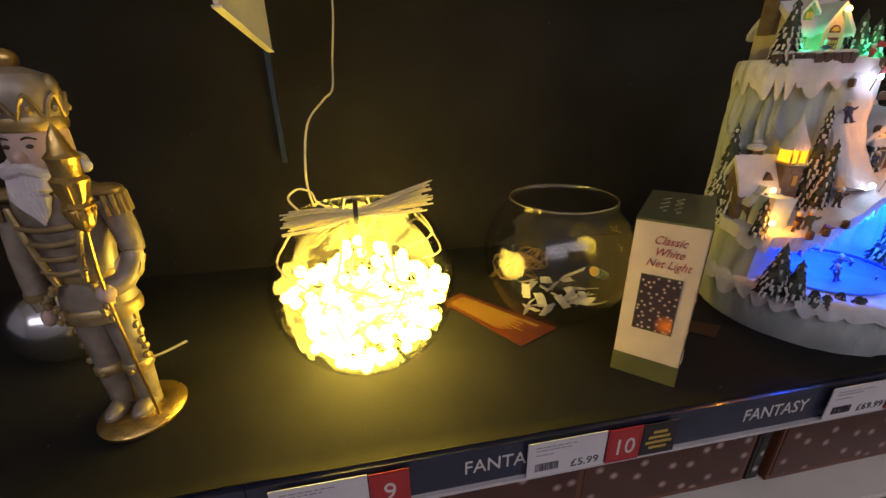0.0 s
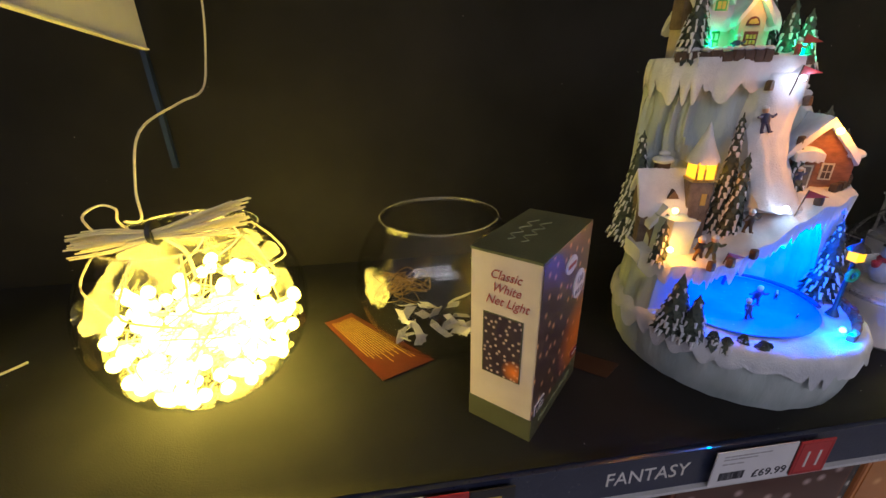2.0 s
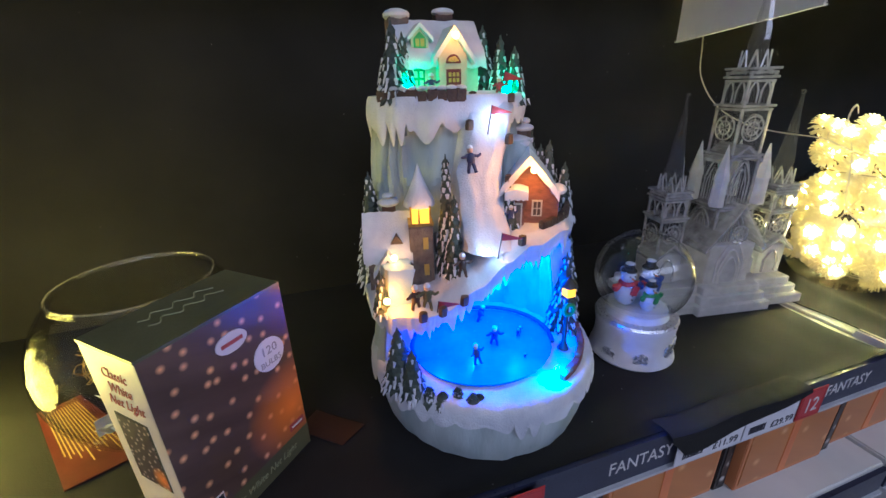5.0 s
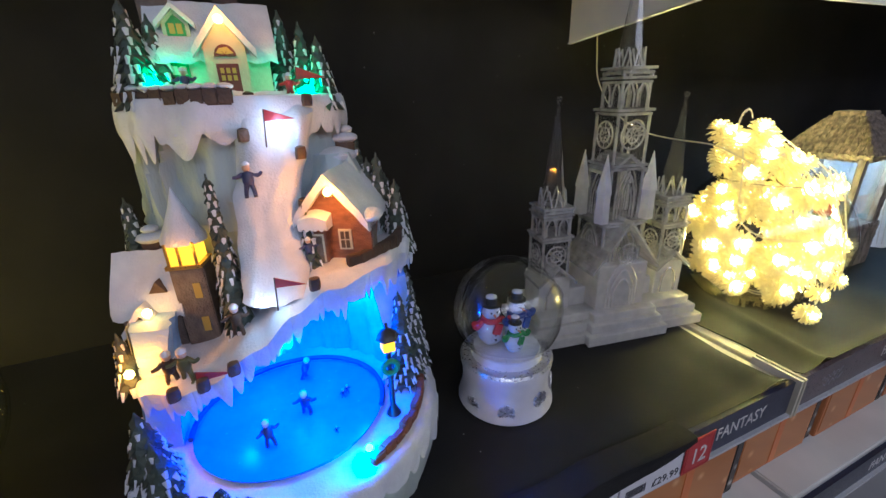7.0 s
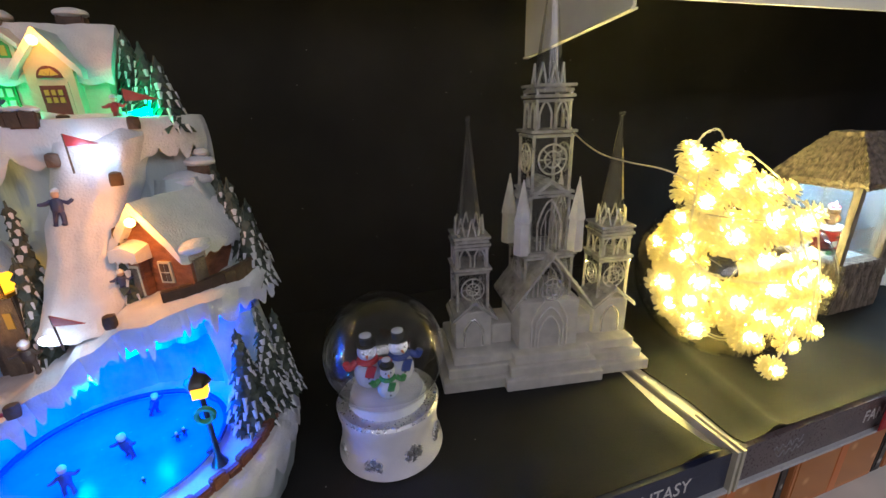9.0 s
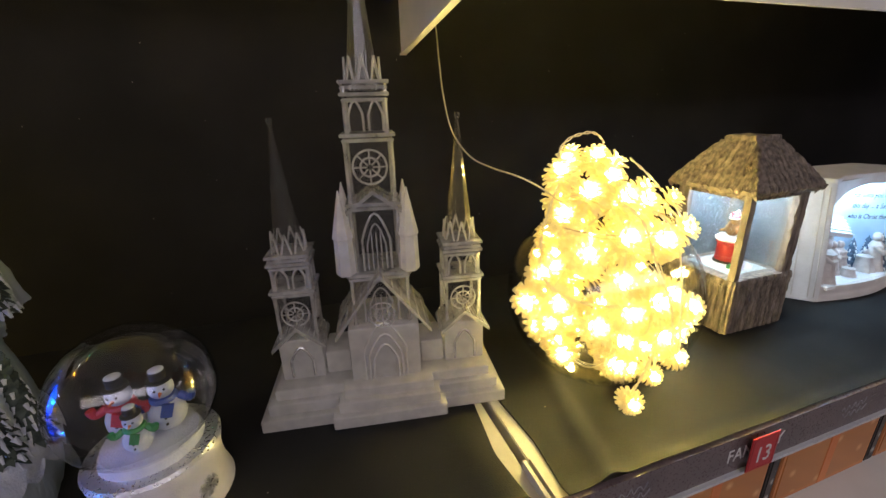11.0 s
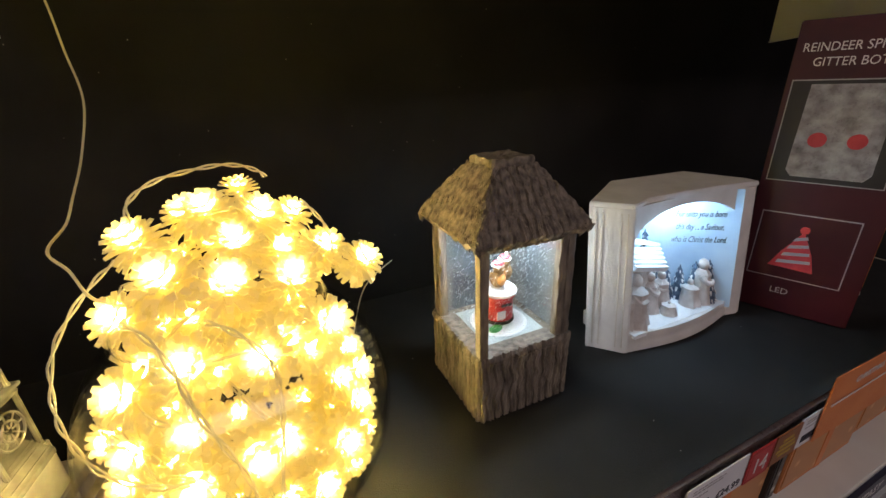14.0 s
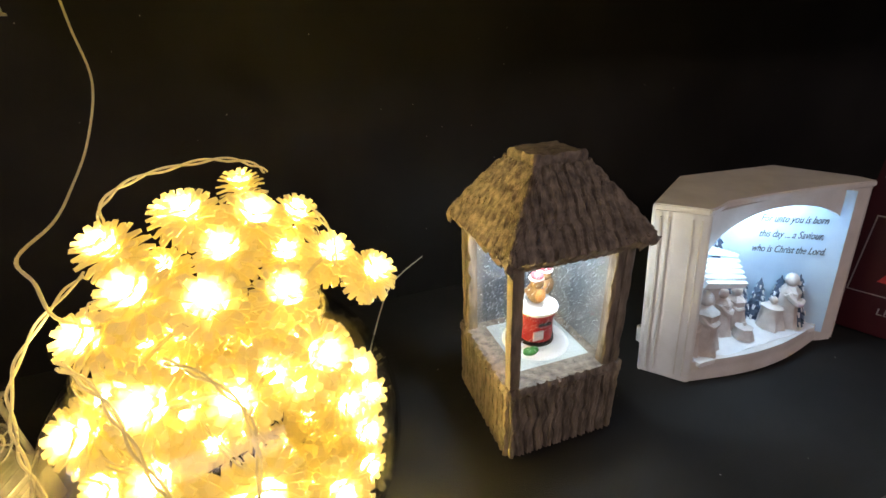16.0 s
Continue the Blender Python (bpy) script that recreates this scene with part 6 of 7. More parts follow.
whole("nutcracker", g, [M["champagne"], M["gold"], M["glit_gold"], M["beard"], M["face"], M["twist_tie"]], "champagne and gold glittered nutcracker soldier figure on a round gold base", "nutcracker", (-0.270, 0.405, S), -2)

ballo = thing("silver_bauble", (-0.395, 0.525, S), "large mirrored silver bauble lying on black cloth", "bauble")
part("ball", Geo().ball((0, 0, 0.047), 0.047, 40), M["chrome"], ballo)
part("cap", Geo().lathe([(0.009, -0.004), (0.0095, 0.004), (0.008, 0.006)], 16, pose(0.034, -0.012, 0.079, 0, 50, -20)), M["silver"], ballo)
part("cord", Geo().tube([(0.04, -0.03, 0.006), (0.075, -0.035, 0.003), (0.1, -0.03, 0.004), (0.13, -0.02, 0.012)], 0.0016, 6, 6), M["wire"], ballo, "pale hanging cord")

# ---- snow globe with three snowmen ----
sg = thing("snow_globe", (0.716, 0.418, S), "snow globe with three snowmen on a white glittered base", "snow globe")
part("base", Geo().lathe([(0.001, 0), (0.047, 0.0), (0.0495, 0.003), (0.0485, 0.007), (0.0465, 0.012), (0.0445, 0.026), (0.0445, 0.038), (0.0465, 0.047), (0.0455, 0.051), (0.041, 0.053), (0.001, 0.053)], 56), M["porcelain"], sg, "white glittered porcelain base")
part("ring", Geo().lathe([(0.0455, 0.0505), (0.0472, 0.0525), (0.0455, 0.0555), (0.043, 0.0555)], 56), M["silver"], sg, "silver ring")
gl = part("globe", Geo().lathe([(0.0535 * math.cos(a), 0.1035 + 0.0535 * math.sin(a)) for a in [radians(-63 + 153 * k / 32) for k in range(33)]], 64, closed=False), M["globe"], sg, "clear glass globe", angle=70)
gl.visible_shadow = False
part("snow_floor", Geo().lathe([(0.001, 0.0555), (0.036, 0.0555), (0.033, 0.0625), (0.001, 0.065)], 40), M["snow"], sg)
for a, r in ((-120, 0), (-75, 0.2), (-35, -0.1), (-165, 0.1)):
    flake = Geo()
    for k in range(6):
        m = pose(0.046 * math.cos(radians(a)), 0.046 * math.sin(radians(a)), 0.02 + 0.008 * math.sin(a), 90, 0, a + 90) @ pose(0, 0, 0, 0, 0, 60 * k)
        flake.box(-0.0008, 0.0008, 0, 0.0085, -0.0008, 0.001, m)
        for q in (0.004, 0.0065):
            for s in (-1, 1):
                flake.box(-0.0005, 0.0005, 0, 0.003, -0.0008, 0.001, m @ pose(0, q, 0, 0, 0, 55 * s))
    part("snowflake", flake, M["silver"], sg, "raised silver snowflake")


def snowman(x, y, h, scarf, hat, turn):
    g = Geo()
    g.ball((0, 0, h * 0.26), (h * 0.24, h * 0.22, h * 0.27), 18)
    g.ball((0, 0, h * 0.66), (h * 0.16, h * 0.15, h * 0.16), 18)
    g.mi = 1
    g.lathe([(h * 0.15, h * 0.46), (h * 0.185, h * 0.5), (h * 0.16, h * 0.55)], 18)
    g.box(-h * 0.16, -h * 0.02, -h * 0.24, -h * 0.2, h * 0.3, h * 0.5, pose(0, 0, 0, 0, 18, 0))
    for s in (-1, 1):
        g.tube([(s * h * 0.18, 0, h * 0.48), (s * h * 0.3, -h * 0.06, h * 0.42), (s * h * 0.34, -h * 0.08, h * 0.52)], h * 0.06, 8, 4)
    g.mi = 2
    g.lathe([(h * 0.16, h * 0.78), (h * 0.16, h * 0.8), (h * 0.1, h * 0.81), (h * 0.105, h * 0.93), (h * 0.02, h * 0.94)], 18)
    for s in (-1, 1):
        g.ball((s * h * 0.055, -h * 0.145, h * 0.7), h * 0.018, 7)
    for k in range(3):
        g.ball((0, -h * 0.225, h * (0.2 + 0.1 * k)), h * 0.02, 7)
    g.mi = 3
    g.lathe([(h * 0.025, 0), (h * 0.003, h * 0.11)], 8, pose(0, -h * 0.14, h * 0.65, 90, 0, 0))
    g.mi = 0
    g.ball((0, 0, h * 0.945), (h * 0.1, h * 0.1, h * 0.025), 14)
    f = part("snowman", g, [M["snow"], M[scarf], M[hat], M["orange_card"]], sg, "painted snowman with scarf and top hat")
    f.matrix_basis = pose(x, y, 0.0645, 0, 0, turn)


snowman(-0.0145, 0.006, 0.056, "scarf_red", "twist_tie", -8)
snowman(0.014, 0.004, 0.056, "scarf_blue", "twist_tie", 10)
snowman(-0.001, -0.016, 0.041, "leaf_green", "twist_tie", 0)

# ---- clear acrylic cathedral ----
ca = thing("acrylic_cathedral", (0.915, 0.487, S), "clear acrylic three-spired cathedral with a frosted base", "cathedral ornament", turn=-9.5)


def stepped(x0, x1, y0, y1, steps):
    g = Geo()
    for k, (z0, z1, inset) in enumerate(steps):
        g.box(x0 + inset, x1 - inset, y0 + inset, y1 - inset * 0.5, z0, z1)
    return g


part("base", stepped(-0.124, 0.124, -0.046, 0.06, ((0.0005, 0.014, 0.0), (0.014, 0.026, 0.007), (0.026, 0.037, 0.014))), M["frost"], ca, "milky frosted stepped base", bevel=0.0008)
part("front_steps", stepped(-0.054, 0.06, -0.056, -0.02, ((0.0008, 0.0145, 0.0), (0.0145, 0.0265, 0.006), (0.0265, 0.0375, 0.012))), M["frost"], ca, "milky frosted front steps", bevel=0.0008)


def rose(g, m, r):
    """Tracery of a rose window in raised wire."""
    for q in (r, r * 0.55):
        g.tube([(q * math.cos(k * math.pi / 6), q * math.sin(k * math.pi / 6), 0) for k in range(13)], r * 0.07, 5, 2, m)
    for k in range(8):
        a = k * math.pi / 4
        g.tube([(r * 0.15 * math.cos(a), r * 0.15 * math.sin(a), 0), (r * math.cos(a), r * math.sin(a), 0)], r * 0.05, 4, 1, m)


def arch(g, m, w, h, t):
    pts = [(-w, 0, 0), (-w, h * 0.55, 0)] + [(-w + w * k / 4, h * (0.55 + 0.45 * math.sin(math.pi * k / 8)), 0) for k in range(1, 5)]
    pts += [(-x, y, z) for x, y, z in pts[-2::-1]]
    g.tube(pts, t, 5, 1, m)


def spire_part(x, y, z, w, h, ball):
    g = Geo().lathe([(w, 0), (w * 0.82, h * 0.12), (w * 0.08, h), (w * 0.06, h + 0.002)], 8, pose(x, y, z, 0, 0, 22.5))
    if ball:
        g.ball((x, y, z + h + 0.003), 0.0034, 10)
    part("spire", g, M["acrylic"], ca, "clear tapering spire", angle=20)
    g = Geo()
    for k in range(8):
        a = 2 * math.pi * k / 8
        for s in (-0.3, 0.3):
            g.tube([(x + w * math.cos(a + s), y + w * math.sin(a + s), z), (x + w * 0.92 * math.cos(a), y + w * 0.92 * math.sin(a), z + 0.02)], 0.0011, 5, 1)
    part("crown", g, M["acrylic_line"], ca)


def tower(x, y, z0, floors, deep):
    """Storeys of an open acrylic tower: walls, corner shafts, cornices and tracery."""
    for w, h, style in floors:
        part("storey", Geo().box(x - w, x + w, y - w, y + w, z0, z0 + h), M["acrylic"], ca, angle=0, bevel=0.0006)
        for sx in (-1, 1):
            for sy in (-1, 1):
                g = Geo().lathe([(0.0026, 0.0), (0.0018, 0.004), (0.0018, h - 0.006), (0.003, h - 0.003)], 8, pose(x + sx * w, y + sy * w, z0))
                part("corner_shaft", g, M["acrylic_line"], ca)
        part("cornice", Geo().box(x - w - 0.004, x + w + 0.004, y - w - 0.004, y + w + 0.004, z0 + h - 0.0005, z0 + h + 0.0025), M["acrylic_line"], ca, bevel=0.0005)
        part("cornice", Geo().box(x - w - 0.002, x + w + 0.002, y - w - 0.002, y + w + 0.002, z0 + h - 0.005, z0 + h - 0.002), M["acrylic_line"], ca, bevel=0.0005)
        g = Geo()
        for m in (pose(x, y - w - 0.0012, z0, 90, 0, 0), pose(x - w - 0.0012, y, z0, 90, 0, -90), pose(x + w + 0.0012, y, z0, 90, 0, 90)):
            if style == "rose":
                rose(g, m @ pose(0, h * 0.55, 0), w * 0.75)
            elif style == "bell":
                for dx in (-0.5, 0.5):
                    arch(g, m @ pose(dx * w, 0.002, 0), w * 0.36, h * 0.8, 0.0012)
            else:
                arch(g, m @ pose(0, 0.002, 0), w * 0.62, h * 0.85, 0.0012)
                arch(g, m @ pose(0, 0.002, 0), w * 0.42, h * 0.7, 0.0009)
                for dx in (-0.2, 0.0, 0.2):
                    g.tube([(dx * w, 0.002, 0), (dx * w, h * 0.6, 0)], 0.0006, 4, 1, m)
        part("tracery", g, M["acrylic_line"], ca, "moulded window tracery")
        z0 += h + 0.002
    return z0


def gable(x, y, z, w, d, h, label="steep ribbed gable"):
    for s in (-1, 1):
        g = Geo()
        g.slab(lambda u, v, s=s: (x + s * w * u, y - d + 2 * d * v, z + h * (1 - u)), lambda u, v, s=s: (x + s * (w * u), y - d + 2 * d * v, z + h * (1 - u) - 0.004), 6, 2)
        part("gable_slope", g, M["acrylic_line"], ca, label, angle=20)
        for k in range(6):
            u = (k + 0.5) / 6
            part("roof_rib", Geo().tube([(x + s * w * u, y - d - 0.001, z + h * (1 - u) + 0.0005), (x + s * w * u, y + d, z + h * (1 - u) + 0.0005)], 0.0009, 4, 1), M["acrylic_line"], ca)


for x in (-0.083, 0.087):
    part("tower_foot", Geo().box(x - 0.021, x + 0.021, -0.014, 0.028, 0.037, 0.082), M["frost"], ca, "milky frosted tower foot", bevel=0.0008)
    arch_g = Geo()
    arch(arch_g, pose(x, -0.0152, 0.04, 90, 0, 0), 0.011, 0.034, 0.0015)
    part("tracery", arch_g, M["acrylic_line"], ca)
    gable(x, 0.0, 0.078, 0.026, 0.022, 0.022)
    z = tower(x, 0.007, 0.082, ((0.0175, 0.052, "rose"), (0.0165, 0.026, "bell"), (0.0165, 0.006, "arch")), 0.02)
    spire_part(x, 0.007, z, 0.0165, 0.29 - z, True)
part("nave_foot", Geo().box(-0.033, 0.037, -0.03, 0.04, 0.037, 0.096), M["frost"], ca, "milky frosted nave front", bevel=0.0008)
g = Geo()
for q in (0.021, 0.0165, 0.0125):
    arch(g, pose(0.002, -0.0315 - (0.021 - q) * 0.1, 0.038, 90, 0, 0), q, 0.06 * q / 0.021 + 0.004, 0.0013)
part("doorway_tracery", g, M["frost"], ca, "moulded pointed doorway")
gable(0.002, 0.0, 0.092, 0.047, 0.036, 0.062)
g = Geo()
rose(g, pose(0.002, -0.034, 0.112, 90, 0, 0), 0.013)
part("rose_window", g, M["acrylic_line"], ca, "moulded rose window")
for s in (-1, 1):
    part("aisle", Geo().box(0.002 + s * 0.05 - 0.012, 0.002 + s * 0.05 + 0.012, -0.01, 0.03, 0.037, 0.062), M["frost"], ca, bevel=0.0008)
    for y in (-0.016, 0.03):
        part("pinnacle", Geo().lathe([(0.0085, 0.15), (0.0095, 0.152), (0.0085, 0.185), (0.0098, 0.187), (0.0005, 0.232)], 6, pose(0.002 + s * 0.031, y, 0)), M["frost"], ca, "frosted pinnacle", angle=20)
z = tower(0.002, 0.008, 0.096, ((0.027, 0.052, "arch"), (0.0215, 0.066, "arch"), (0.0205, 0.06, "rose"), (0.0175, 0.032, "bell"), (0.0178, 0.008, "arch")), 0.03)
for zz in (0.21,):
    gable(0.002, 0.008, zz, 0.027, 0.024, 0.02)
spire_part(0.002, 0.008, z, 0.0165, 0.115, True)

# ---- bark-walled robin lantern ----
la = thing("robin_lantern", (1.414, 0.4835, S), "grey-brown bark lantern with lit snowy robin scene inside", "lantern", turn=-0.5)
W = 0.0525


def bark_sheet(w, z0, z1, depth, seed, lean=0.0):
    """A panel of upright bark strips, facing -y, with uneven edges."""
    def f(u, v):
        x = (u - 0.5) * 2 * w
        wob = 0.0035 * nz(u * 3 + seed, v * 4, seed)
        strip = min(1.0, 2.6 * abs(math.sin((x + wob) * math.pi / 0.0092)))
        fine = abs(math.sin((x + 1.6 * wob) * math.pi / 0.0034 + 3 * nz(v * 3, seed, 0)))
        d = depth * (0.05 + 0.75 * strip + 0.2 * fine) + 0.0009 * nz(x * 260, v * 10, seed)
        return (x, -d, z0 + (z1 - z0) * v + 0.0008 * nz(x * 200, v, seed + 2))
    return f


def bark_panel(name, m, w, z0, z1, depth, seed, nu=170, nv=22, label=""):
    f = bark_sheet(w, z0, z1, depth, seed)
    part(name, Geo().slab(f, lambda u, v: (f(u, v)[0], 0.005, f(u, v)[2]), nu, nv, m), M["bark"], la, label)


for k in range(4):
    m = pose(0, 0, 0, 0, 0, 90 * k) @ pose(0, -W + 0.004, 0)
    bark_panel("lower_wall", m, W - 0.001, 0.001, 0.068, 0.0072, k * 7 + 1, label="ridged bark wall")
    sill = bark_sheet(W, 0.066, 0.078, 0.006, k * 5 + 2)
    part("sill", Geo().slab(lambda u, v: (sill(u, v)[0], sill(u, v)[1] - 0.002 * math.sin(v * 3.1), 0.066 + 0.011 * v), lambda u, v: (sill(u, v)[0], 0.014, 0.066 + 0.0105 * v), 50, 4, m), M["bark"], la, "bark sill")
    bark_panel("lintel", m, W - 0.001, 0.182, 0.2, 0.003, k * 3 + 4, label="bark lintel")
    for s in (-1, 1):
        pw = 0.0045 if (k, s) in ((0, -1), (3, 1)) else 0.0085
        bark_panel("corner_post", m @ pose(s * (W - 0.0005 - pw), 0, 0), pw, 0.07, 0.19, 0.0035, k * 11 + s, 24, 30, "bark corner post")
    pn = part("pane", Geo().box(-W + 0.0085, W - 0.0085, 0.004, 0.0055, 0.076, 0.186, m), M["sparkle" if k in (1, 2) else "pane"], la, "clear window pane")
    pn.visible_shadow = False

    def thatch(u, v, seed=k):
        e = 0.0625 - 0.0385 * v
        x = (u - 0.5) * 2 * e
        wob = 0.0032 * nz(u * 4, v * 6, seed)
        strip = min(1.0, 2.4 * abs(math.sin((x + wob) * math.pi / 0.0086)))
        lift = 0.0042 * strip + 0.0016 * abs(math.sin((x + 2 * wob) * math.pi / 0.0031)) + 0.0007 * nz(x * 240, v * 8, seed)
        drop = 0.004 * nz(x * 90, 0, seed + 3) if v == 0 else 0
        zz = 0.19 + 0.055 * v ** 0.92 + lift * 0.8 + drop
        return (x, -e - lift * 0.6 + 0.003, zz)

    part("roof_slope", Geo().slab(thatch, lambda u, v: (thatch(u, v)[0], thatch(u, v)[1] + 0.004, thatch(u, v)[2] - 0.006), 170, 28, pose(0, 0, 0, 0, 0, 90 * k)), M["thatch"], la, "rough thatched roof slope")
cap = Geo().grid(lambda u, v: ((0.021 + 0.002 * abs(math.sin(u * 44))) * (1 - max(0, v - 0.6) * 2.2) * math.copysign(min(1, abs(math.cos(u * 6.2832)) * 1.35), math.cos(u * 6.2832)), (0.021 + 0.002 * abs(math.sin(u * 44))) * (1 - max(0, v - 0.6) * 2.2) * math.copysign(min(1, abs(math.sin(u * 6.2832)) * 1.35), math.sin(u * 6.2832)), 0.241 + 0.0145 * min(1, v / 0.6) + 0.0015 * nz(u * 30, v, 1)), 96, 8, wrap=True)
cap.add([(-0.014, -0.014, 0.255), (0.014, -0.014, 0.255), (0.014, 0.014, 0.255), (-0.014, 0.014, 0.255)], [(0, 1, 2, 3)])
part("roof_cap", cap, M["thatch"], la, "rough square roof cap")
part("snow_floor", Geo().box(-W + 0.008, W - 0.008, -W + 0.008, W - 0.008, 0.06, 0.0765), M["rock"], la, "pale floor under the liquid")
part("snow_mound", Geo().ball((0, 0, 0.0765), (0.031, 0.031, 0.005), 24), M["snow_lit"], la, "low white snow mound")
part("ceiling_panel", Geo().box(-W + 0.008, W - 0.008, -W + 0.008, W - 0.008, 0.19, 0.193), M["snow_lit"], la)
part("led_strip", Geo().box(-0.02, 0.02, -0.02, 0.02, 0.1875, 0.1895), M["white_led"], la, "white LED panel")
bulb_lamp("lantern_lamp", 1.414, 0.4835, S + 0.183, 0.62, (0.62, 0.86, 1.0), 0.012)
pb = Geo().lathe([(0.0155, 0.0765), (0.0165, 0.078), (0.0155, 0.081), (0.015, 0.108), (0.0175, 0.11), (0.0165, 0.113), (0.006, 0.116)], 28)
box_ob = part("pillar_box", pb, M["post_red"], la, "red pillar box")
part("foot", Geo().lathe([(0.0168, 0.0768), (0.0172, 0.0775), (0.0168, 0.084)], 28), M["twist_tie"], box_ob)
part("notice", Geo().box(-0.011, -0.001, -0.0162, -0.0148, 0.088, 0.097), M["paper"], box_ob)
part("slot", Geo().box(-0.006, 0.006, -0.0163, -0.015, 0.102, 0.1045), M["twist_tie"], box_ob)
part("snow_cap", Geo().ball((0, 0, 0.115), (0.0195, 0.0195, 0.006), 18), M["snow_lit"], box_ob)
part("holly", Geo().ball((-0.014, -0.018, 0.08), (0.008, 0.005, 0.004), 10), M["leaf_green"], la, "green holly sprig")
for x, y, tr in ((-0.003, -0.002, 10), (0.012, 0.008, -60)):
    g = Geo().ball((0, 0, 0.013), (0.0095, 0.0115, 0.012), 16)
    g.ball((0, -0.002, 0.027), 0.0075, 14)
    g.tube([(0, 0.009, 0.01), (0, 0.02, 0.006)], [0.004, 0.0015], 8, 3)
    g.mi = 1
    g.ball((0, -0.0055, 0.0135), (0.0075, 0.007, 0.0085), 14)
    g.mi = 2
    g.ball((0, -0.001, 0.0345), (0.0075, 0.0075, 0.0035), 12)
    g.mi = 3
    g.lathe([(0.0078, 0.0305), (0.0085, 0.0318), (0.0078, 0.0335)], 14)
    g.ball((0.002, 0, 0.0395), 0.0022, 8)
    b = part("robin_figurine", g, [M["robin"], M["robin_breast"], M["scarf_red"], M["snow_lit"]], la, "painted robin figurine in a red hat")
    b.matrix_basis = pose(x, y, 0.1185, 0, 0, tr) @ Matrix.Scale(0.82, 4)
g = Geo()
rs = random.Random(3)
for k in range(1500):
    p = (rs.uniform(-W + 0.012, W - 0.012), rs.uniform(-W + 0.011, W - 0.011), rs.uniform(0.08, 0.186))
    if p[0] ** 2 + p[1] ** 2 > 0.02 ** 2:
        q = rs.uniform(0.0005, 0.0012)
        g.add([(p[0] - q, p[1], p[2]), (p[0] + q, p[1], p[2] + q), (p[0], p[1] + q, p[2] - q), (p[0], p[1] - q, p[2] + q * 2)], [(0, 1, 2), (0, 3, 1), (1, 3, 2), (2, 3, 0)])
tagged(part("glitter", g, M["snow_lit"], la, "floating white glitter", angle=0), kind="stuff")
part("back_glass", Geo().box(W - 0.0175, W - 0.016, -0.002, 0.002, 0.076, 0.186), M["pane"], la)

# ---- white book-shaped nativity light ----
bk = thing("nativity_book", (1.668, 0.49, S), "white resin book ornament with a blue-lit nativity scene", "nativity ornament")
HB = 0.188
g = Geo().prism([(-0.122, -0.0105), (-0.093, -0.0445), (-0.089, -0.0455), (-0.085, -0.043), (-0.08, -0.02), (-0.085, 0.008)], 0.0005, HB - 0.006)
part("left_page_block", g, M["resin"], bk, "curved left page block", bevel=0.0008)
for k in range(4):
    t = (0.14, 0.3, 0.74, 0.9)[k]
    x, y = -0.124 + 0.031 * t, -0.012 - 0.033 * t
    part("page_edge", Geo().box(-0.0007, 0.0007, -0.0004, 0.001, 0.008, HB - 0.012, pose(x, y, 0, 0, 0, -47)), M["page"], bk)
part("left_cover", Geo().box(-0.0022, 0.0022, -0.0005, 0.112, 0.0, HB - 0.002, pose(-0.1215, -0.0105, 0, 0, 0, -58)), M["resin"], bk, "left cover board", bevel=0.001)
part("right_page_block", Geo().prism([(0.098, -0.0455), (0.106, -0.048), (0.118, -0.0505), (0.1205, -0.047), (0.1, 0.034), (0.088, 0.034)], 0.0005, HB - 0.006), M["resin"], bk, "right page block", bevel=0.0008)
part("right_cover", Geo().box(0.0005, 0.004, 0.0, 0.086, 0.0, HB - 0.002, pose(0.1212, -0.0495, 0, 0, 0, 14)), M["resin"], bk, bevel=0.001)
part("back_board", Geo().box(-0.03, 0.1, 0.0345, 0.038, 0.0, HB - 0.007), M["resin"], bk, bevel=0.001)
def niche_y(x):
    """How far back the curved niche reaches at x."""
    return min(0.02 - 6.0 * max(0.0, x + 0.012) ** 2, 0.004 + 0.1 * (x + 0.083) / 0.17)


part("niche_back", Geo().grid(lambda u, v: (-0.083 + 0.18 * u, niche_y(-0.083 + 0.18 * u), 0.016 + 0.164 * v), 36, 6), M["sky_paint"], bk, "pale blue painted sky")
part("top_slab", Geo().prism([(-0.124, -0.0105), (-0.094, -0.047), (-0.085, -0.046), (-0.06, -0.037), (0.0, -0.0385), (0.06, -0.0435), (0.122, -0.053), (0.125, -0.035), (0.1, 0.038), (-0.03, 0.05)], HB - 0.006, HB), M["resin"], bk, "moulded top edge", bevel=0.0012)


def arch_front(u, v):
    """Front plate over the arched opening: from the arch line up to the top."""
    x = -0.086 + 0.186 * u
    za = 0.136 + 0.036 * max(0.0, 1 - ((x - 0.007) / 0.095) ** 2) ** 0.5
    y = -0.043 - 0.0025 * u + 0.007 * math.sin(math.pi * u)
    return (x, y, za + (HB - 0.006 - za) * v)


part("arch_front", Geo().slab(arch_front, lambda u, v: (arch_front(u, v)[0], arch_front(u, v)[1] + 0.006, arch_front(u, v)[2]), 32, 3), M["resin"], bk, "arched front plate")
part("plinth", Geo().slab(lambda u, v: (-0.088 + 0.19 * u, -0.044 - 0.013 * math.sin(math.pi * u) - 0.001 * math.sin(v * 9), 0.0005 + 0.024 * v), lambda u, v: (-0.088 + 0.18 * u, 0.032, 0.0005 + 0.02 * v), 36, 5), M["resin"], bk, "bowed front plinth")
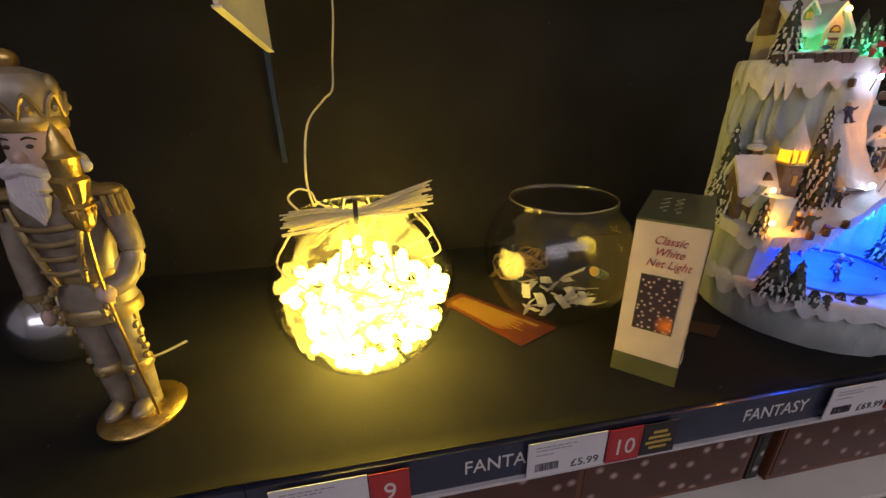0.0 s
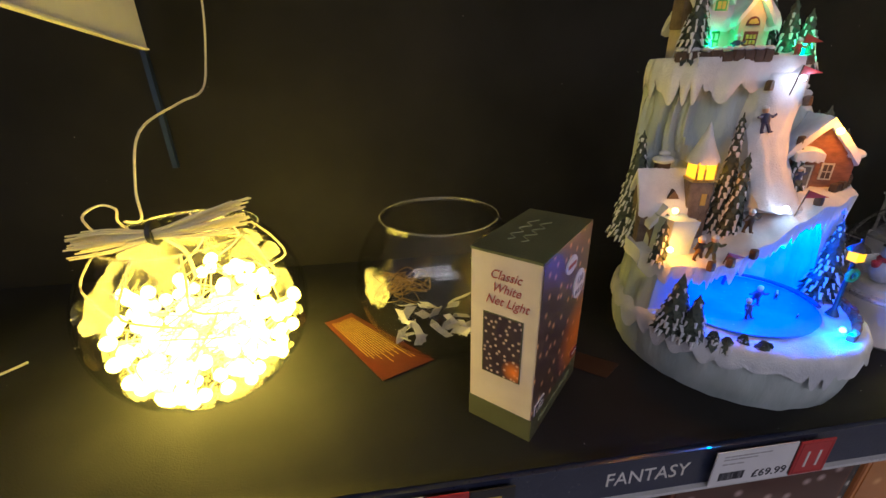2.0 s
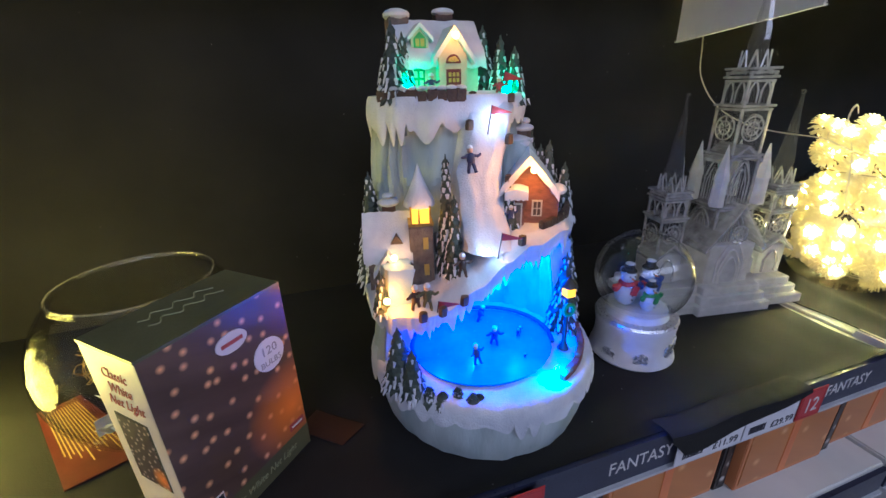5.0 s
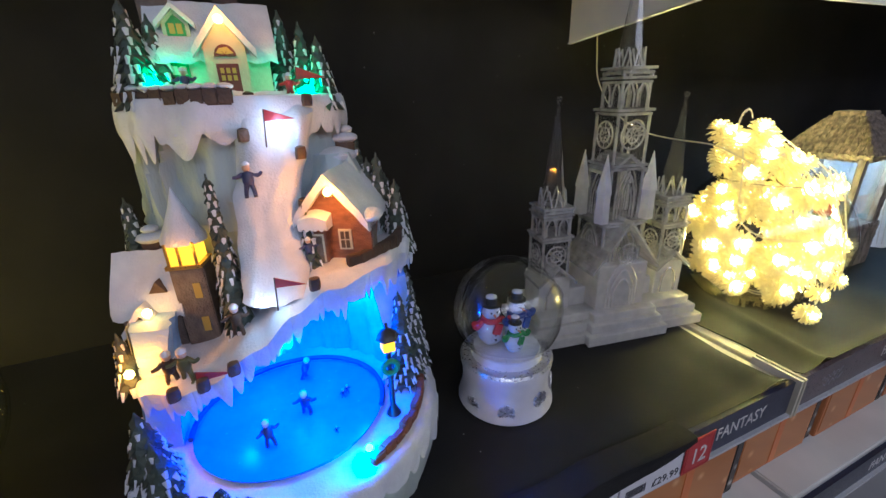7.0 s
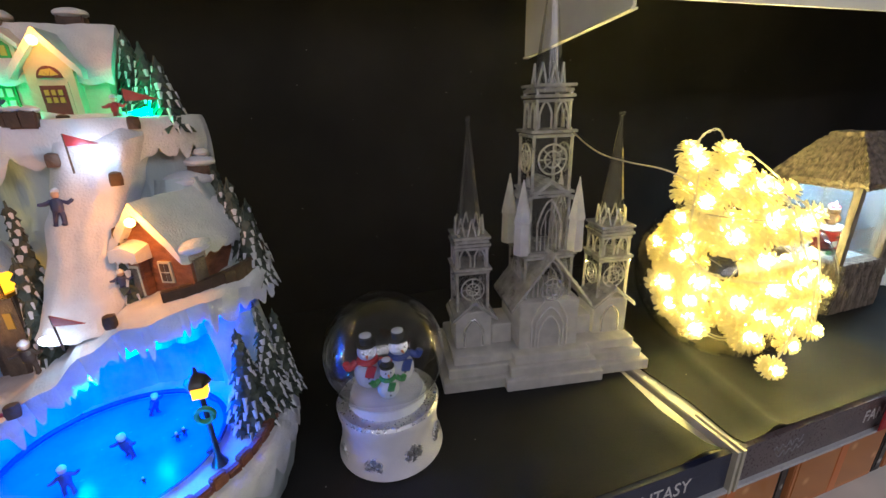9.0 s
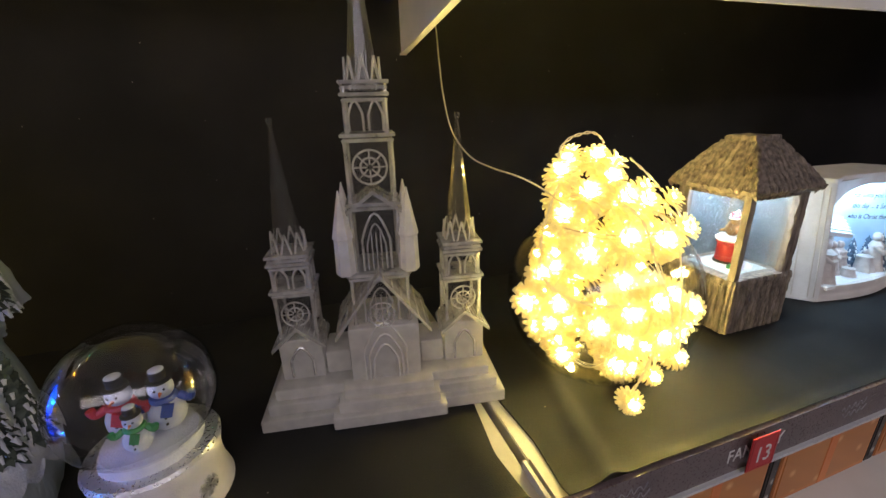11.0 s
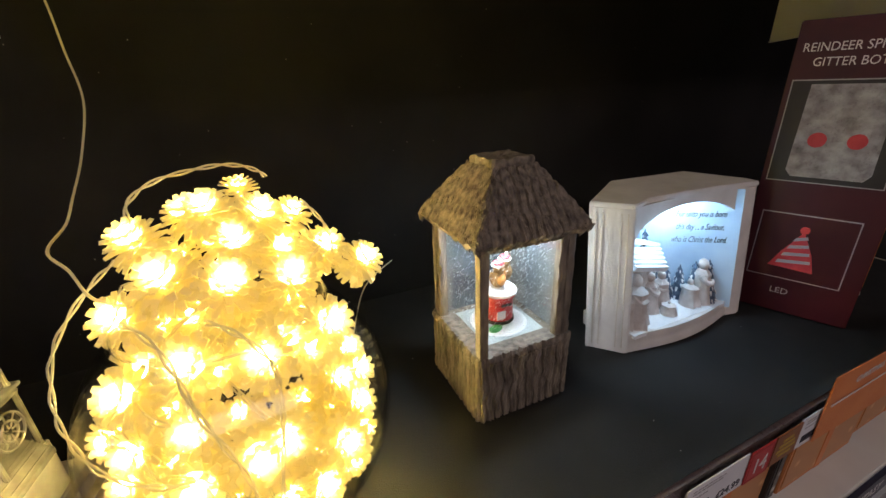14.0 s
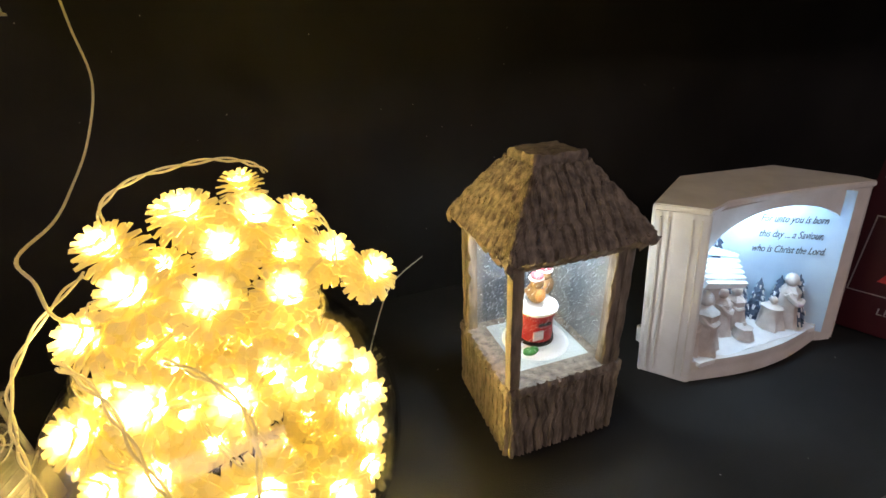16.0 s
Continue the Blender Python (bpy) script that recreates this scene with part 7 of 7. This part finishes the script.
part("snow_ground", Geo().slab(lambda u, v: (-0.083 + 0.17 * u, -0.05 + (0.05 + min(0.03, 0.003 + 0.1 * u)) * v, 0.0245 + 0.004 * v + 0.0015 * nz(u * 9, v * 9, 0)), lambda u, v: (-0.083 + 0.17 * u, -0.05 + (0.05 + min(0.03, 0.003 + 0.1 * u)) * v, 0.02), 24, 12), M["snow_lit"], bk, "uneven snowy ground")
for n, (w, x) in enumerate((("For unto you is born", 0.0), ("this day ... a Saviour,", 0.0), ("who is Christ the Lord.", 0.0))):
    lettering("letters", w, 0.0118, M["ink_black"], bk, facing(0.06, -0.0215, 0.1425 - 0.0175 * n, -34.5), shear=0.4, depth=0.0002, squeeze=0.62)
hut = part("stable", Geo().box(-0.07, -0.02, -0.016, 0.002, 0.026, 0.094), M["nativity"], bk, "pale moulded stable")
for s in range(5):
    part("roof_board", Geo().box(-0.09, -0.02, -0.022 + 0.0065 * s, -0.0165 + 0.0065 * s, -0.0015, 0.002, pose(0.008, 0, 0.112 - 0.001 * s, 0, 14, -4) ), M["snow_lit"], hut)
for s in range(5):
    part("thatch_board", Geo().box(-0.08, -0.022, -0.002, 0.002, -0.001, 0.006, pose(0.002, -0.024 - 0.003 * s, 0.106 - 0.0048 * s, 20, 12, 0)), M["snow_lit"], hut)
for n, (x, y, h) in enumerate(((0.045, 0, 0.05), (0.06, 0, 0.056), (0.072, 0, 0.06), (0.0, 0, 0.07), (-0.006, 0, 0.105), (0.014, 0, 0.05), (0.03, 0, 0.045))):
    leaf, tip = pine_geo(h, 0.012, 80 + n)
    t = part("fir_tree", leaf, M["fir_blue"], bk, "dark moulded fir with snow", angle=0)
    t.location = (x, niche_y(x) - 0.011, 0.026)
    part("snow", tip, M["snow_lit"], t, angle=0)


def draped(x, y, h, turn=0.0, wide=0.24, lean=0.0):
    g = Geo().lathe([(h * wide, 0), (h * wide * 0.9, h * 0.2), (h * wide * 0.7, h * 0.5), (h * wide * 0.75, h * 0.68), (h * 0.08, h * 0.78)], 14, wobble=0.25)
    g.ball((0, 0, h * 0.88), (h * 0.11, h * 0.11, h * 0.13), 12)
    g.tube([(-h * 0.14, 0, h * 0.66), (-h * 0.1, -h * 0.16, h * 0.5), (h * 0.06, -h * 0.18, h * 0.52)], h * 0.06, 7, 4)
    f = part("figurine", g, M["nativity"], bk, "plain draped resin figure")
    f.matrix_basis = pose(x, y, 0.026, lean, 0, turn)


for x, y, h, tr, wd in ((0.06, -0.033, 0.062, 20, 0.2), (0.042, -0.03, 0.036, -20, 0.38), (0.004, -0.014, 0.05, -10, 0.26), (-0.02, -0.016, 0.054, 30, 0.24), (-0.062, -0.03, 0.066, 15, 0.26), (-0.075, -0.026, 0.05, 0, 0.3), (-0.004, -0.034, 0.018, 90, 0.6)):
    draped(x, y, h, tr, wd)
part("led", Geo().lathe([(0.0003, -0.0015), (0.012, -0.0015), (0.012, 0.0015), (0.0003, 0.0015)], 20, pose(0.02, -0.012, 0.176)), M["white_led"], bk, "white LED in the arch")
bulb_lamp("book_lamp", 1.668 + 0.02, 0.49 - 0.014, S + 0.168, 0.34, (0.36, 0.68, 1.0), 0.008)
bulb_lamp("book_lamp", 1.668 - 0.045, 0.49 - 0.036, S + 0.13, 0.13, (0.36, 0.7, 1.0), 0.006)

def lean_back(ob, world, done, slope=0.1):
    """The moulding slopes gently backwards above its level foot."""
    m = world @ ob.matrix_basis
    if ob.type == "MESH" and ob.data.name not in done:
        done.add(ob.data.name)
        shear = Matrix.Identity(4)
        shear[1][2] = slope
        ob.data.transform(m.inverted() @ shear @ m)
    for child in ob.children:
        lean_back(child, m, done, slope)


bpy.context.view_layer.update()
leant = set()
for ob in bk.children:
    lean_back(ob, Matrix.Identity(4), leant)

# ---- tall maroon carton ----
rb = thing("bottle_carton", (1.818, 0.478, S), "tall maroon carton for a lit glitter bottle", "carton", turn=-68.6)
WL, WD, HR = 0.137, 0.137, 0.372
part("body", Geo().box(0.007, WL, 0, WD, 0, HR), M["maroon"], rb, bevel=0.0012)


def framed(x0, x1, z0, z1, mat, label):
    part("photo_border", Geo().box(x0 - 0.0014, x1 + 0.0014, -0.0005, 0.0, z0 - 0.0014, z1 + 0.0014), M["ink_grey"], rb)
    part("photo", Geo().box(x0, x1, -0.0009, -0.0005, z0, z1), mat, rb, label)


framed(0.014, 0.123, 0.186, 0.306, M["black_tag"], "dark printed bottle photo")
part("printed_bottle", Geo().prism([(0.036, 0.192), (0.104, 0.192), (0.11, 0.2), (0.108, 0.302), (0.032, 0.302), (0.03, 0.2)], 0.0009, 0.0012, pose(0, 0, 0, 90, 0, 0)), M["photo_bottle"], rb, "printed glitter bottle")
for x in (0.052, 0.088):
    part("printed_hat", Geo().lathe([(0.0003, -0.0002), (0.009, -0.0002), (0.009, 0.0002), (0.0003, 0.0002)], 16, pose(x, -0.0014, 0.238, 90, 0, 0)), M["scarf_red"], rb)
framed(0.02, 0.117, 0.052, 0.142, M["maroon"], "maroon printed panel")
up = pose(0, 0, 0, 90, 0, 0)
part("printed_hat", Geo().prism([(0.04, 0.068), (0.088, 0.066), (0.082, 0.09), (0.072, 0.112), (0.068, 0.122), (0.062, 0.11), (0.05, 0.09)], 0.0009, 0.0012, up), M["scarf_red"], rb, "printed red hat")
for k in range(4):
    part("printed_stripe", Geo().prism([(0.047 + 0.004 * k, 0.073 + 0.011 * k), (0.083 - 0.003 * k, 0.078 + 0.011 * k), (0.082 - 0.003 * k, 0.082 + 0.011 * k), (0.049 + 0.004 * k, 0.078 + 0.011 * k)], 0.0012, 0.0014, up), M["ink_grey"], rb)
part("printed_pompom", Geo().lathe([(0.0003, -0.0002), (0.005, -0.0002), (0.005, 0.0002), (0.0003, 0.0002)], 14, pose(0.068, -0.0014, 0.123, 90, 0, 0)), M["scarf_red"], rb)
lettering("letters", "REINDEER SPINNING", 0.0135, M["ink_white"], rb, facing(0.0685, 0.0, 0.338), squeeze=0.86)
lettering("letters", "GITTER BOTTLE", 0.0135, M["ink_white"], rb, facing(0.0685, 0.0, 0.322), squeeze=0.86)
lettering("letters", "LED", 0.012, M["ink_grey"], rb, facing(0.06, 0.0, 0.028))
face2 = pose(WL, 0, 0, 0, 0, 90)
part("side_photo", Geo().box(0.004, WD - 0.004, -0.0006, 0, 0.06, 0.34, face2), M["photo_orange"], rb, "orange printed side photo")
part("side_rule", Geo().box(0.004, WD - 0.004, -0.0009, 0, 0.05, 0.053, face2), M["ink_white"], rb)
lettering("letters", "REINDEER SPINNING", 0.011, M["ink_white"], rb, face2 @ facing(0.066, 0.0, 0.034), squeeze=0.8)
lettering("letters", "GITTER BOTTLE", 0.011, M["ink_white"], rb, face2 @ facing(0.06, 0.0, 0.02), squeeze=0.8)
part("led_mark", Geo().box(0.01, 0.04, -0.001, -0.0006, 0.064, 0.078, face2), M["ink_white"], rb)
